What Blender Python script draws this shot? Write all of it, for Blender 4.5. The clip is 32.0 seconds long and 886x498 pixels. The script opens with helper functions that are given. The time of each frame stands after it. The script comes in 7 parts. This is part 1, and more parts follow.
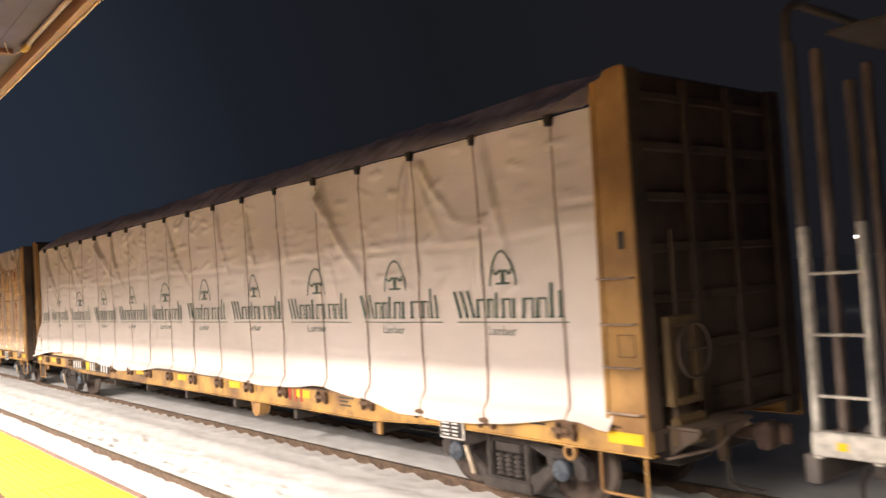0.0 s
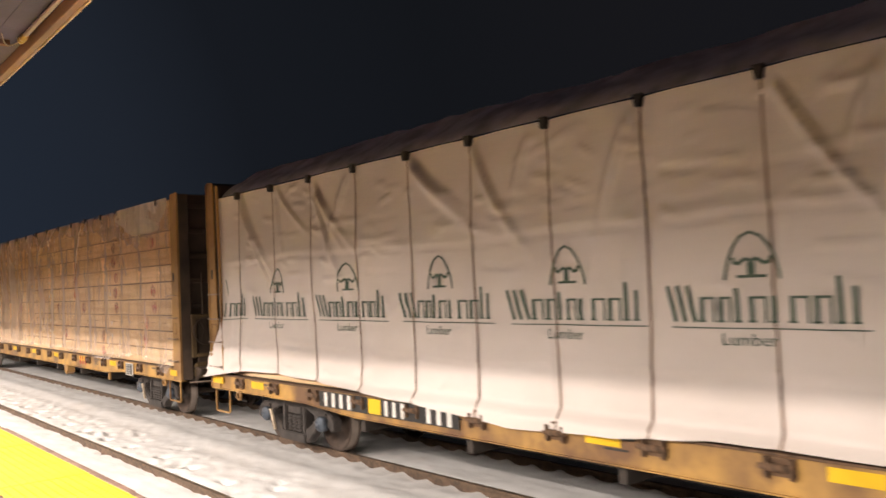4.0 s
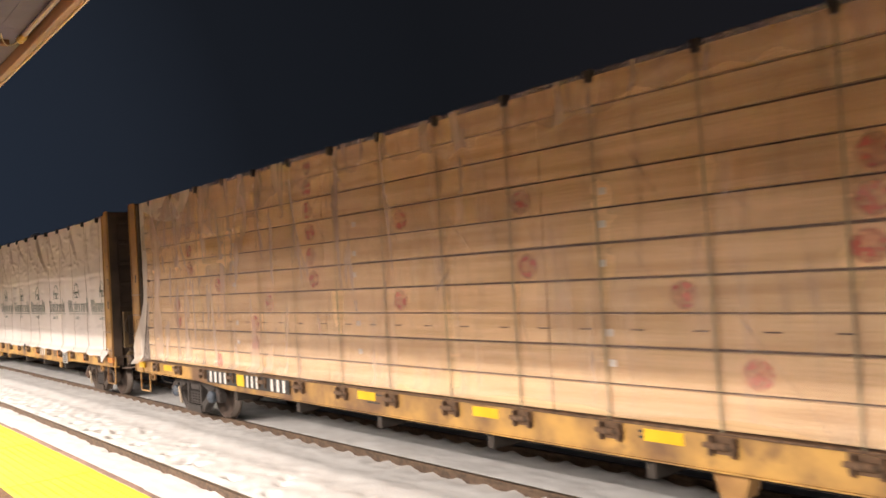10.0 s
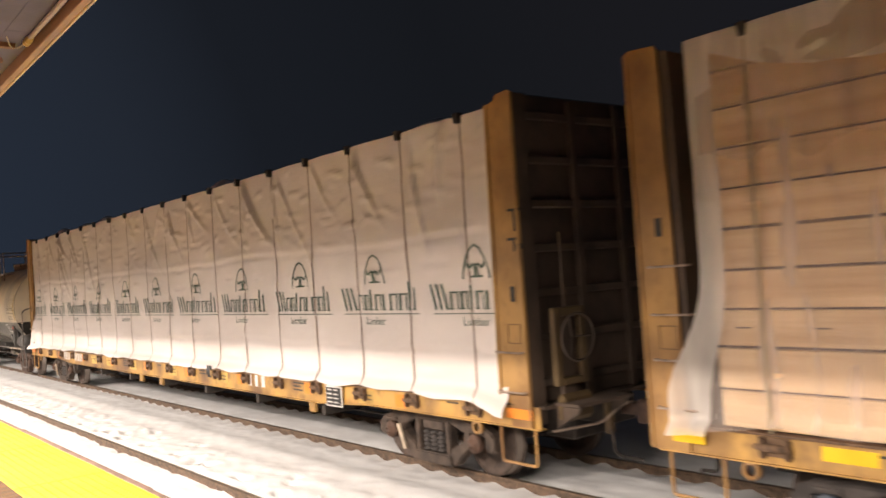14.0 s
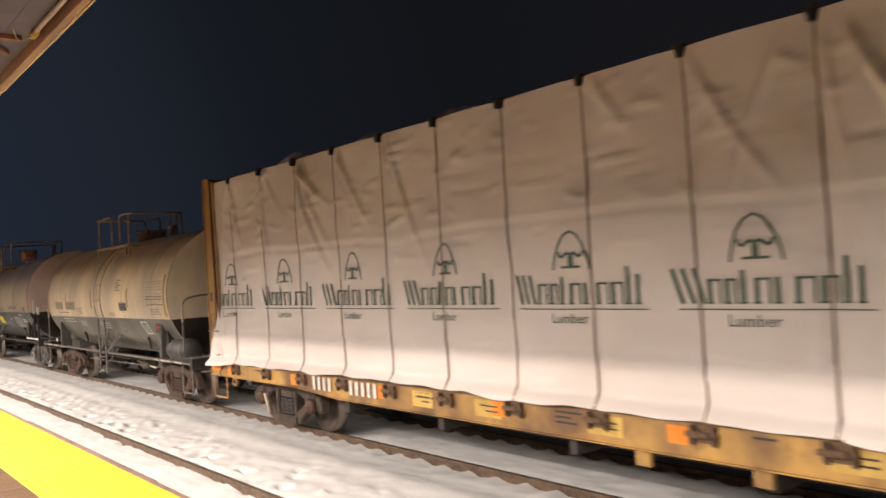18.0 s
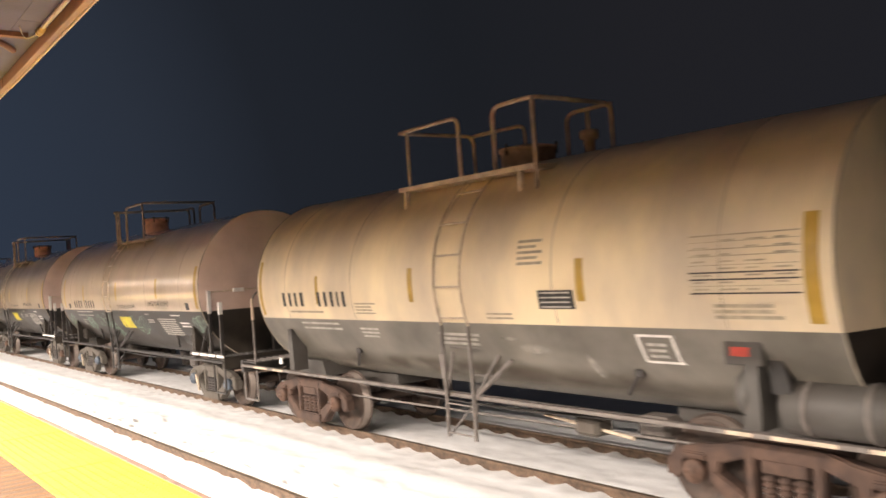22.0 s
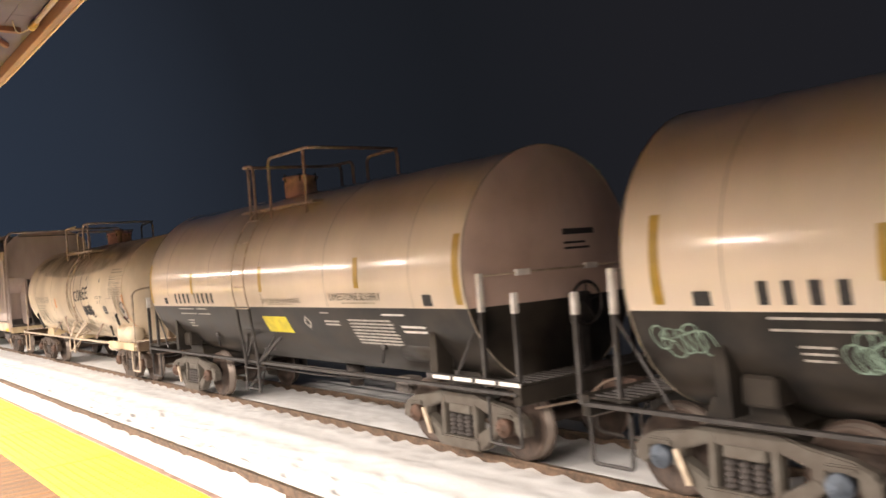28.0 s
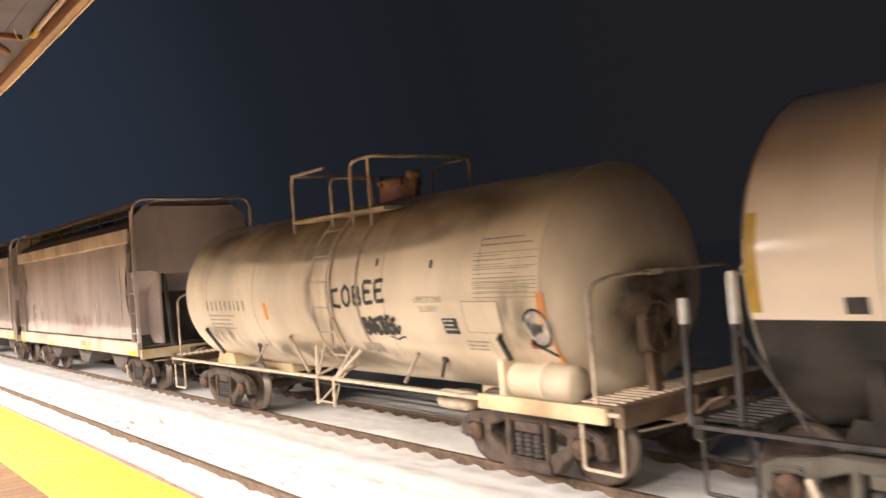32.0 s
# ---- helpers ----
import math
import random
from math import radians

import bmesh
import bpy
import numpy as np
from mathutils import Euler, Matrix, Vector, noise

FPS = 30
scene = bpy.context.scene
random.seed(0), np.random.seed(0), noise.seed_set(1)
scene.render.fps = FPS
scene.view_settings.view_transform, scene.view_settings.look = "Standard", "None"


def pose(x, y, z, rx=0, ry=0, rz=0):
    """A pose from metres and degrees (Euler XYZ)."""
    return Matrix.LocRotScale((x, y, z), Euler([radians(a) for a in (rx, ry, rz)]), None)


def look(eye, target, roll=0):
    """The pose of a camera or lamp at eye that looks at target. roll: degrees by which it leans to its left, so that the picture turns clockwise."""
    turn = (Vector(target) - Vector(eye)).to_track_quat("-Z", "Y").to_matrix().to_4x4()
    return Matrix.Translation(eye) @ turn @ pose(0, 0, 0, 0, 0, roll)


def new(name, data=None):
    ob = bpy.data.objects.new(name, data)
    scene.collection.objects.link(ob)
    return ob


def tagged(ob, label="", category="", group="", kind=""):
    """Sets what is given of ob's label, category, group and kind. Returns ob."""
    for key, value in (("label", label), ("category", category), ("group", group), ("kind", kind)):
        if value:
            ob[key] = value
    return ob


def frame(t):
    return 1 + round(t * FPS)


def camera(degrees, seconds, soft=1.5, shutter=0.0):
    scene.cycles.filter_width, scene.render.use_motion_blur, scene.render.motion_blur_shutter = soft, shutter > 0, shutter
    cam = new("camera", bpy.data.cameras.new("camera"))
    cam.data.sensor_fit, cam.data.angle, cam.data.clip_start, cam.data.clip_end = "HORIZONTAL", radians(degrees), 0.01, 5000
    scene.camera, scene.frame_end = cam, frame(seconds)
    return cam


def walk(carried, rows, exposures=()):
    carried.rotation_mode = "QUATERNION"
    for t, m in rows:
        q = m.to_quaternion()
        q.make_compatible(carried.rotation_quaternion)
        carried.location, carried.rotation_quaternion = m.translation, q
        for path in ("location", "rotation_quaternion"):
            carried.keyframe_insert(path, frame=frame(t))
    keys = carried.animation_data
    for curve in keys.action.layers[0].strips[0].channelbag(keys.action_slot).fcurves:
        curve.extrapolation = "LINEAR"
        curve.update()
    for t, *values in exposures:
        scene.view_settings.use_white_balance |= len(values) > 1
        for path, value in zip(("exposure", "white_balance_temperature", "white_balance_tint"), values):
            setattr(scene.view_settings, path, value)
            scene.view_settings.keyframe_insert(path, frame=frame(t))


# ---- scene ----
# ---------------------------------------------------------------- camera
EYE = Vector((0.0, 0.0, 2.618))
cam = camera(56.29, 32.0, soft=1.6, shutter=0.5)
# seconds, yaw (to the left of the track's line), pitch, roll
CAM_ROWS = [
    (0.0, -39.076, 2.080, -3.615),
    (0.5, -39.115, 2.025, -3.623),
    (1.0, -39.166, 2.195, -3.472),
    (1.5, -39.290, 2.289, -3.296),
    (2.0, -39.386, 2.175, -3.058),
    (2.5, -39.407, 2.075, -3.052),
    (3.0, -39.441, 2.183, -2.790),
    (3.5, -39.468, 2.136, -2.528),
    (5.5, -39.439, 1.904, -2.754),
    (6.0, -39.476, 1.810, -2.784),
    (6.5, -39.426, 1.797, -2.759),
    (7.0, -39.307, 1.819, -2.824),
    (7.5, -39.249, 1.753, -3.027),
    (8.0, -39.249, 1.693, -3.047),
    (8.5, -39.249, 1.688, -3.098),
    (9.0, -39.199, 1.708, -3.164),
    (9.5, -39.208, 1.676, -3.262),
    (10.0, -39.238, 1.594, -3.439),
    (10.5, -39.291, 1.539, -3.590),
    (11.0, -39.170, 1.560, -3.693),
    (11.5, -38.948, 1.625, -3.739),
    (12.0, -38.821, 1.756, -3.724),
    (12.5, -38.745, 1.790, -3.675),
    (13.0, -38.683, 1.677, -3.768),
    (13.5, -38.687, 1.595, -3.823),
    (14.0, -38.790, 1.510, -3.945),
    (14.5, -38.851, 1.486, -3.775),
    (16.5, -38.782, 1.498, -3.463),
    (17.0, -38.756, 1.507, -3.494),
    (17.5, -38.623, 1.362, -3.594),
    (18.0, -38.452, 1.188, -3.575),
    (18.5, -38.279, 1.088, -3.673),
    (19.0, -38.192, 1.186, -3.699),
    (19.5, -38.155, 1.231, -3.742),
    (20.0, -38.131, 1.185, -3.674),
    (20.5, -38.075, 1.061, -3.874),
    (21.0, -38.051, 0.928, -4.003),
    (21.5, -38.021, 0.924, -3.892),
    (22.0, -37.954, 0.805, -3.933),
    (22.5, -37.955, 0.624, -4.041),
    (23.0, -38.013, 0.648, -3.953),
    (23.5, -38.106, 0.791, -3.842),
    (24.0, -38.175, 0.800, -3.758),
    (24.5, -38.266, 0.758, -3.745),
    (26.5, -38.354, 0.550, -4.003),
    (27.0, -38.291, 0.392, -4.258),
    (27.5, -38.250, 0.376, -4.228),
    (28.0, -38.180, 0.291, -4.322),
    (28.5, -38.158, 0.355, -4.251),
    (29.0, -38.188, 0.414, -4.301),
    (29.5, -38.224, 0.513, -4.240),
    (30.0, -38.173, 0.510, -4.282),
    (30.5, -38.196, 0.541, -4.270),
    (31.0, -38.238, 0.674, -4.047),
    (31.5, -38.227, 0.745, -4.063),
    (32.0, -38.213, 0.796, -4.258),
]
TRAIN_ROWS = [
    (0.0, -0.007),
    (0.5, 1.676),
    (1.0, 3.361),
    (1.5, 5.046),
    (2.0, 6.729),
    (2.5, 8.408),
    (3.0, 10.083),
    (3.5, 11.755),
    (5.5, 18.410),
    (6.0, 20.092),
    (6.5, 21.781),
    (7.0, 23.470),
    (7.5, 25.166),
    (8.0, 26.864),
    (8.5, 28.553),
    (9.0, 30.244),
    (9.5, 31.948),
    (10.0, 33.661),
    (10.5, 35.381),
    (11.0, 37.106),
    (11.5, 38.834),
    (12.0, 40.563),
    (12.5, 42.291),
    (13.0, 44.020),
    (13.5, 45.759),
    (14.0, 47.506),
    (14.5, 49.258),
    (16.5, 56.320),
    (17.0, 58.076),
    (17.5, 59.828),
    (18.0, 61.580),
    (18.5, 63.341),
    (19.0, 65.113),
    (19.5, 66.889),
    (20.0, 68.666),
    (20.5, 70.438),
    (21.0, 72.205),
    (21.5, 73.962),
    (22.0, 75.714),
    (22.5, 77.472),
    (23.0, 79.243),
    (23.5, 81.024),
    (24.0, 82.810),
    (24.5, 84.590),
    (26.5, 91.732),
    (27.0, 93.523),
    (27.5, 95.321),
    (28.0, 97.129),
    (28.5, 98.940),
    (29.0, 100.752),
    (29.5, 102.565),
    (30.0, 104.383),
    (30.5, 106.203),
    (31.0, 108.018),
    (31.5, 109.832),
    (32.0, 111.648),
]
# the camera opens up as darker cars pass
EXPOSURES = ((0.0, 0.25), (0.7, -0.05), (2.0, -0.12), (3.5, -0.14), (5.5, -0.18), (6.0, -0.1), (7.0, 0.12), (7.5, 0.28), (8.0, 0.2), (8.5, 0.14), (10.0, 0.0), (12.0, 0.0), (14.0, 0.08), (17.0, -0.26), (19.0, -0.2), (20.0, -0.05), (21.0, 0.42), (22.0, 0.62), (23.0, 0.6), (24.0, 0.55), (32.0, 0.5))


def aim(yaw, pitch, roll):
    a, b = radians(yaw), radians(pitch)
    ahead = Vector((-math.sin(a) * math.cos(b), math.cos(a) * math.cos(b), math.sin(b)))
    return look(EYE, EYE + ahead, roll)


walk(cam, [(t, aim(y, p, r)) for t, y, p, r in CAM_ROWS], EXPOSURES)

# ---------------------------------------------------------------- light
world = bpy.data.worlds.new("night")
scene.world = world
world.use_nodes = True
wt = world.node_tree
wn, wl = wt.nodes, wt.links
bg = wn["Background"]
wco = wn.new("ShaderNodeTexCoord")
wdot = wn.new("ShaderNodeVectorMath")
wdot.operation = "DOT_PRODUCT"
wdot.inputs[1].default_value = (-0.30, 0.93, -0.05)
wl.new(wco.outputs["Generated"], wdot.inputs[0])
wr = wn.new("ShaderNodeValToRGB")
wl.new(wdot.outputs["Value"], wr.inputs[0])
wr.color_ramp.elements[0].position, wr.color_ramp.elements[0].color = 0.30, (0.0092, 0.0092, 0.0114, 1)
wr.color_ramp.elements[1].position, wr.color_ramp.elements[1].color = 0.88, (0.0180, 0.0250, 0.0400, 1)
wr.color_ramp.elements.new(0.50).color = (0.0076, 0.0085, 0.0110, 1)
wr.color_ramp.elements.new(0.68).color = (0.0094, 0.0112, 0.0156, 1)
wr.color_ramp.elements.new(0.77).color = (0.0150, 0.0192, 0.0285, 1)
wl.new(wr.outputs[0], bg.inputs["Color"])
bg.inputs["Strength"].default_value = 1.0

LAMP_COLOR = (1.0, 0.87, 0.77)


def strip_lamp(x, y, z, watts, wide, long):
    d = bpy.data.lights.new("strip_lamp", "AREA")
    d.shape, d.size, d.size_y = "RECTANGLE", wide, long
    d.energy, d.color = watts, LAMP_COLOR
    ob = new("strip_lamp", d)
    ob.matrix_world = pose(x, y, z)
    return ob


# a row of shielded tubes under the canopy, and a row of broad panels deeper in, behind an added unseen beam
STRIPS = [(-0.80, 2.8 + 5.5 * k, 4.43) for k in range(0, 9)]
PANELS = [(-2.60, 1.5 + 4.1 * k, 4.41) for k in range(-1, 10)]
for lamp in STRIPS:
    strip_lamp(*lamp, 670.0, 0.012, 1.5)
for lamp in PANELS:
    strip_lamp(*lamp, 450.0, 1.0, 1.2)

# ---------------------------------------------------------------- materials


def material(name, color, rough=0.7, metal=0.0, var=0.25, scale=6.0, dark=None, spots=0.0, spot_scale=30.0, bump=0.15,
             bump_scale=40.0, stretch=(1, 1, 1), coat=0.0, spec=0.5, per_object=0.0):
    """Base colour varied by two noises (broad stains, fine grain), with fine relief."""
    m = bpy.data.materials.new(name)
    m.use_nodes = True
    n, k = m.node_tree.nodes, m.node_tree.links
    b = n["Principled BSDF"]
    b.inputs["Roughness"].default_value, b.inputs["Metallic"].default_value = rough, metal
    b.inputs["Specular IOR Level"].default_value = spec
    b.inputs["Coat Weight"].default_value = coat
    co = n.new("ShaderNodeTexCoord")
    mp = n.new("ShaderNodeMapping")
    mp.inputs["Scale"].default_value = stretch
    k.new(co.outputs["Object"], mp.inputs["Vector"])
    n1 = n.new("ShaderNodeTexNoise")
    n1.inputs["Scale"].default_value, n1.inputs["Detail"].default_value = scale, 6
    k.new(mp.outputs[0], n1.inputs["Vector"])
    n2 = n.new("ShaderNodeTexNoise")
    n2.inputs["Scale"].default_value, n2.inputs["Detail"].default_value = spot_scale, 3
    k.new(mp.outputs[0], n2.inputs["Vector"])
    r1 = n.new("ShaderNodeValToRGB")
    c = Vector(color)
    d = Vector(dark) if dark else c * (1 - var * 1.6)
    r1.color_ramp.elements[0].position, r1.color_ramp.elements[0].color = 0.32, (*d, 1)
    r1.color_ramp.elements[1].position, r1.color_ramp.elements[1].color = 0.62, (*(c * (1 + var * 0.35)), 1)
    k.new(n1.outputs["Fac"], r1.inputs[0])
    last = r1.outputs[0]
    if spots:
        mx = n.new("ShaderNodeMix")
        mx.data_type = "RGBA"
        r2 = n.new("ShaderNodeValToRGB")
        r2.color_ramp.elements[0].position, r2.color_ramp.elements[1].position = 0.55, 0.75
        r2.color_ramp.elements[1].color = (spots, spots, spots, 1)
        k.new(n2.outputs["Fac"], r2.inputs[0])
        k.new(r2.outputs[0], mx.inputs["Factor"])
        k.new(last, mx.inputs["A"])
        mx.inputs["B"].default_value = (*d, 1)
        last = mx.outputs["Result"]
    if per_object:
        oi = n.new("ShaderNodeObjectInfo")
        hv = n.new("ShaderNodeHueSaturation")
        mr = n.new("ShaderNodeMapRange")
        mr.inputs["To Min"].default_value, mr.inputs["To Max"].default_value = 1 - per_object, 1 + per_object
        k.new(oi.outputs["Random"], mr.inputs["Value"])
        k.new(mr.outputs[0], hv.inputs["Value"])
        k.new(last, hv.inputs["Color"])
        last = hv.outputs[0]
    k.new(last, b.inputs["Base Color"])
    rr = n.new("ShaderNodeMapRange")
    rr.inputs["To Min"].default_value, rr.inputs["To Max"].default_value = max(0.05, rough - 0.12), min(1, rough + 0.12)
    k.new(n1.outputs["Fac"], rr.inputs["Value"])
    k.new(rr.outputs[0], b.inputs["Roughness"])
    if bump:
        n3 = n.new("ShaderNodeTexNoise")
        n3.inputs["Scale"].default_value, n3.inputs["Detail"].default_value = bump_scale, 4
        k.new(mp.outputs[0], n3.inputs["Vector"])
        bp = n.new("ShaderNodeBump")
        bp.inputs["Strength"].default_value, bp.inputs["Distance"].default_value = bump, 0.01
        k.new(n3.outputs["Fac"], bp.inputs["Height"])
        k.new(bp.outputs[0], b.inputs["Normal"])
    return m


M = {}
M["snow"] = material("snow", (0.76, 0.755, 0.75), 0.75, var=0.06, scale=1.2, bump=0.3, bump_scale=25, dark=(0.68, 0.67, 0.66), spots=0.10, spot_scale=9)
M["rail_head"] = material("worn_rail_steel", (0.22, 0.17, 0.125), 0.42, 0.6, 0.3, 4, bump=0.05)
M["rail_rust"] = material("rusty_rail", (0.13, 0.085, 0.055), 0.85, 0.0, 0.35, 8, spots=0.4)
M["yellow_sill"] = material("weathered_yellow_paint", (0.49, 0.285, 0.075), 0.6, 0.0, 0.25, 1.6, dark=(0.17, 0.09, 0.042), spots=0.75, spot_scale=4, bump=0.1)
M["yellow_post"] = material("faded_yellow_paint", (0.40, 0.225, 0.07), 0.55, 0.0, 0.25, 1.3, dark=(0.20, 0.10, 0.035), spots=0.35, spot_scale=9, bump=0.1)
# the posts' yellow made darker: shade between the cars is put into the colour
M["stand_dim_yellow"] = material("grimy_dark_yellow_paint", (0.12, 0.078, 0.032), 0.7, 0.0, 0.35, 3, dark=(0.08, 0.05, 0.025), spots=0.5, spot_scale=9)
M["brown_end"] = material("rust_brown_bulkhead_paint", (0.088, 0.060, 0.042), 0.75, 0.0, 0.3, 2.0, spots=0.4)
M["patch_yellow"] = material("fresh_yellow_sill_paint", (0.60, 0.40, 0.10), 0.55, 0.0, 0.2, 2.5, dark=(0.36, 0.22, 0.06), spots=0.4, spot_scale=6, bump=0.06)
M["reflector"] = material("yellow_reflector_tape", (0.85, 0.52, 0.02), 0.35, 0.0, 0.08, 3, bump=0.02)
M["orange_tape"] = material("orange_reflector_tape", (0.80, 0.26, 0.03), 0.4, 0.0, 0.1, 3, bump=0.02)
M["white_mark"] = material("white_stencil_paint", (0.78, 0.75, 0.70), 0.6, 0.0, 0.12, 9, bump=0.03)
M["red_mark"] = material("red_stencil_paint", (0.45, 0.05, 0.03), 0.6, 0.0, 0.25, 9, bump=0.03)
M["black_panel"] = material("black_panel_paint", (0.025, 0.022, 0.02), 0.55, 0.0, 0.3, 7, bump=0.04)
M["winch"] = material("rusty_winch_iron", (0.155, 0.09, 0.05), 0.8, 0.1, 0.4, 12, spots=0.5)
M["underframe"] = material("dark_grimy_underframe", (0.045, 0.036, 0.03), 0.8, 0.1, 0.4, 4, spots=0.3)
M["truck_iron"] = material("dusty_cast_iron", (0.082, 0.058, 0.043), 0.85, 0.0, 0.35, 5, dark=(0.030, 0.021, 0.016), spots=0.45, spot_scale=14)
M["truck_dark"] = material("dark_cast_iron", (0.06, 0.05, 0.045), 0.8, 0.0, 0.35, 5, spots=0.4, spot_scale=14)
M["truck_grey"] = material("dusty_grey_cast_iron", (0.096, 0.085, 0.070), 0.8, 0.0, 0.3, 4, dark=(0.07, 0.055, 0.042), spots=0.4, spot_scale=14)
M["truck_rust"] = material("rusty_red_cast_iron", (0.080, 0.047, 0.033), 0.85, 0.0, 0.3, 5, dark=(0.038, 0.022, 0.016), spots=0.4, spot_scale=14)
M["wheel"] = material("rusty_wheel_steel", (0.078, 0.053, 0.040), 0.7, 0.2, 0.35, 6, spots=0.3)
M["tread"] = material("polished_wheel_tread", (0.20, 0.165, 0.14), 0.5, 0.6, 0.15, 6, bump=0.02)
M["cap_blue"] = material("blue_bearing_cap", (0.095, 0.115, 0.145), 0.6, 0.1, 0.3, 10)
M["cap_rust"] = material("rust_orange_bearing_cap", (0.105, 0.058, 0.038), 0.75, 0.0, 0.3, 10)
M["wrap_white"] = material("white_woven_lumber_wrap", (0.77, 0.70, 0.655), 0.5, 0.0, 0.07, 0.9, dark=(0.66, 0.59, 0.54), spots=0.10, spot_scale=4, bump=0.22, bump_scale=14, stretch=(1, 0.3, 1))
M["wrap_dark"] = material("black_wrap_underside", (0.62, 0.59, 0.66), 0.6, 0.0, 0.3, 2.5, bump=0.3, bump_scale=12)
M["logo"] = material("dark_green_print", (0.055, 0.10, 0.070), 0.6, 0.0, 0.3, 14, dark=(0.11, 0.15, 0.12), bump=0.0)
M["strap"] = material("grimy_webbing_strap", (0.33, 0.23, 0.17), 0.8, 0.0, 0.3, 5, bump=0.2, bump_scale=120)
M["strap_tan"] = material("dusty_olive_strap", (0.31, 0.26, 0.17), 0.8, 0.0, 0.2, 5, bump=0.2, bump_scale=120)
M["corner"] = material("black_corner_guard", (0.02, 0.018, 0.016), 0.6, 0.0, 0.3, 10)
M["lumber"] = None
M["gap"] = material("dark_dunnage", (0.13, 0.08, 0.055), 0.9, 0.0, 0.3, 9)
M["tank_white"] = material("dusty_cream_tank_paint", (0.80, 0.66, 0.435), 0.52, 0.0, 0.12, 0.9, dark=(0.50, 0.42, 0.32), spots=0.15, spot_scale=3.5, bump=0.05, bump_scale=5, stretch=(1, 1, 0.5))
M["tank_gloss"] = material("glossy_cream_tank_paint", (0.79, 0.665, 0.53), 0.13, 0.0, 0.10, 0.6, dark=(0.62, 0.53, 0.42), spots=0.10, spot_scale=3.5, bump=0.04, bump_scale=3, stretch=(1, 1, 0.5), coat=0.4)
M["tank_old"] = material("grimy_stained_cream_tank_paint", (0.74, 0.63, 0.47), 0.5, 0.0, 0.2, 0.8, dark=(0.52, 0.42, 0.29), spots=0.3, spot_scale=4, bump=0.08, bump_scale=8, stretch=(1, 0.7, 0.5))
M["tank_black"] = material("dusty_black_tank_paint", (0.040, 0.033, 0.026), 0.36, 0.0, 0.3, 1.5, dark=(0.014, 0.013, 0.012), spots=0.3, spot_scale=5, bump=0.05, bump_scale=6, spec=0.2)
M["saddle_grey"] = material("grimy_dark_grey_frame_paint", (0.066, 0.061, 0.054), 0.6, 0.0, 0.3, 2.0, dark=(0.045, 0.038, 0.032), spots=0.4, spot_scale=6)
M["tank_grey"] = material("grey_tank_belly_paint", (0.18, 0.165, 0.138), 0.5, 0.0, 0.25, 1.2, dark=(0.10, 0.09, 0.072), spots=0.3, spot_scale=5, bump=0.05)
M["gold_bar"] = material("gold_reflective_bar", (0.43, 0.265, 0.035), 0.4, 0.0, 0.12, 6, bump=0.02)
M["black_mark"] = material("black_stencil_paint", (0.035, 0.032, 0.03), 0.6, 0.0, 0.3, 12, bump=0.02)
M["faint_mark"] = material("faded_grey_stencil_paint", (0.40, 0.34, 0.25), 0.7, 0.0, 0.25, 12, bump=0.02)
M["grey_mark"] = material("pale_grey_stencil_paint", (0.50, 0.47, 0.42), 0.7, 0.0, 0.25, 12, bump=0.02)
M["rail_cream"] = material("cream_handrail_paint", (0.52, 0.42, 0.31), 0.55, 0.0, 0.2, 8, spots=0.3, spot_scale=20)
M["rail_brown"] = material("brown_handrail_paint", (0.36, 0.27, 0.21), 0.6, 0.0, 0.25, 8, spots=0.3, spot_scale=20)
M["rail_grey"] = material("grimy_grey_rail_paint", (0.15, 0.13, 0.115), 0.6, 0.0, 0.25, 8, spots=0.3, spot_scale=20)
M["rail_dark"] = material("grimy_dark_rail_paint", (0.036, 0.031, 0.028), 0.55, 0.0, 0.3, 8, spots=0.3, spot_scale=20)
M["weld"] = material("dusty_weld_line", (0.42, 0.36, 0.28), 0.7, 0.0, 0.3, 3)
M["hopper_black"] = material("dark_brown_hopper_paint", (0.10, 0.078, 0.066), 0.7, 0.0, 0.3, 1.5, spots=0.3)
M["end_post_paint"] = material("dusty_brown_end_post_paint", (0.20, 0.15, 0.125), 0.7, 0.0, 0.3, 3, spots=0.3)
# tank cream dimmed and reddened: the heads' dim reddish light is in the paint
M["head_red_cast"] = material("pink_brown_dusty_cream_paint", (0.66, 0.51, 0.43), 0.5, 0.0, 0.2, 1.0, dark=(0.50, 0.37, 0.31), spots=0.2, spot_scale=4, bump=0.06)
M["dome_red"] = material("faded_red_dome_paint", (0.66, 0.42, 0.39), 0.7, 0.0, 0.3, 5)
M["green_graffiti"] = material("mint_green_spray_paint", (0.27, 0.38, 0.30), 0.7, 0.0, 0.3, 8)
M["placard"] = material("yellow_placard", (0.72, 0.60, 0.03), 0.5, 0.0, 0.15, 6)
M["hopper_grey"] = material("weathered_grey_hopper_paint", (0.50, 0.42, 0.38), 0.6, 0.0, 0.25, 0.8, dark=(0.34, 0.27, 0.23), spots=0.35, spot_scale=3, stretch=(1, 1, 0.3), bump=0.08)
M["hopper_dark"] = material("dark_grimy_hopper_steel", (0.10, 0.085, 0.075), 0.7, 0.0, 0.3, 2, spots=0.3)
M["sill_stain"] = material("stained_pale_sill_paint", (0.52, 0.43, 0.26), 0.65, 0.0, 0.3, 1.5, dark=(0.30, 0.20, 0.11), spots=0.5, spot_scale=5)
glow = bpy.data.materials.new("white_lamp_glow")
glow.use_nodes = True
glow.node_tree.nodes["Principled BSDF"].inputs["Emission Color"].default_value = (1.0, 0.93, 0.85, 1)
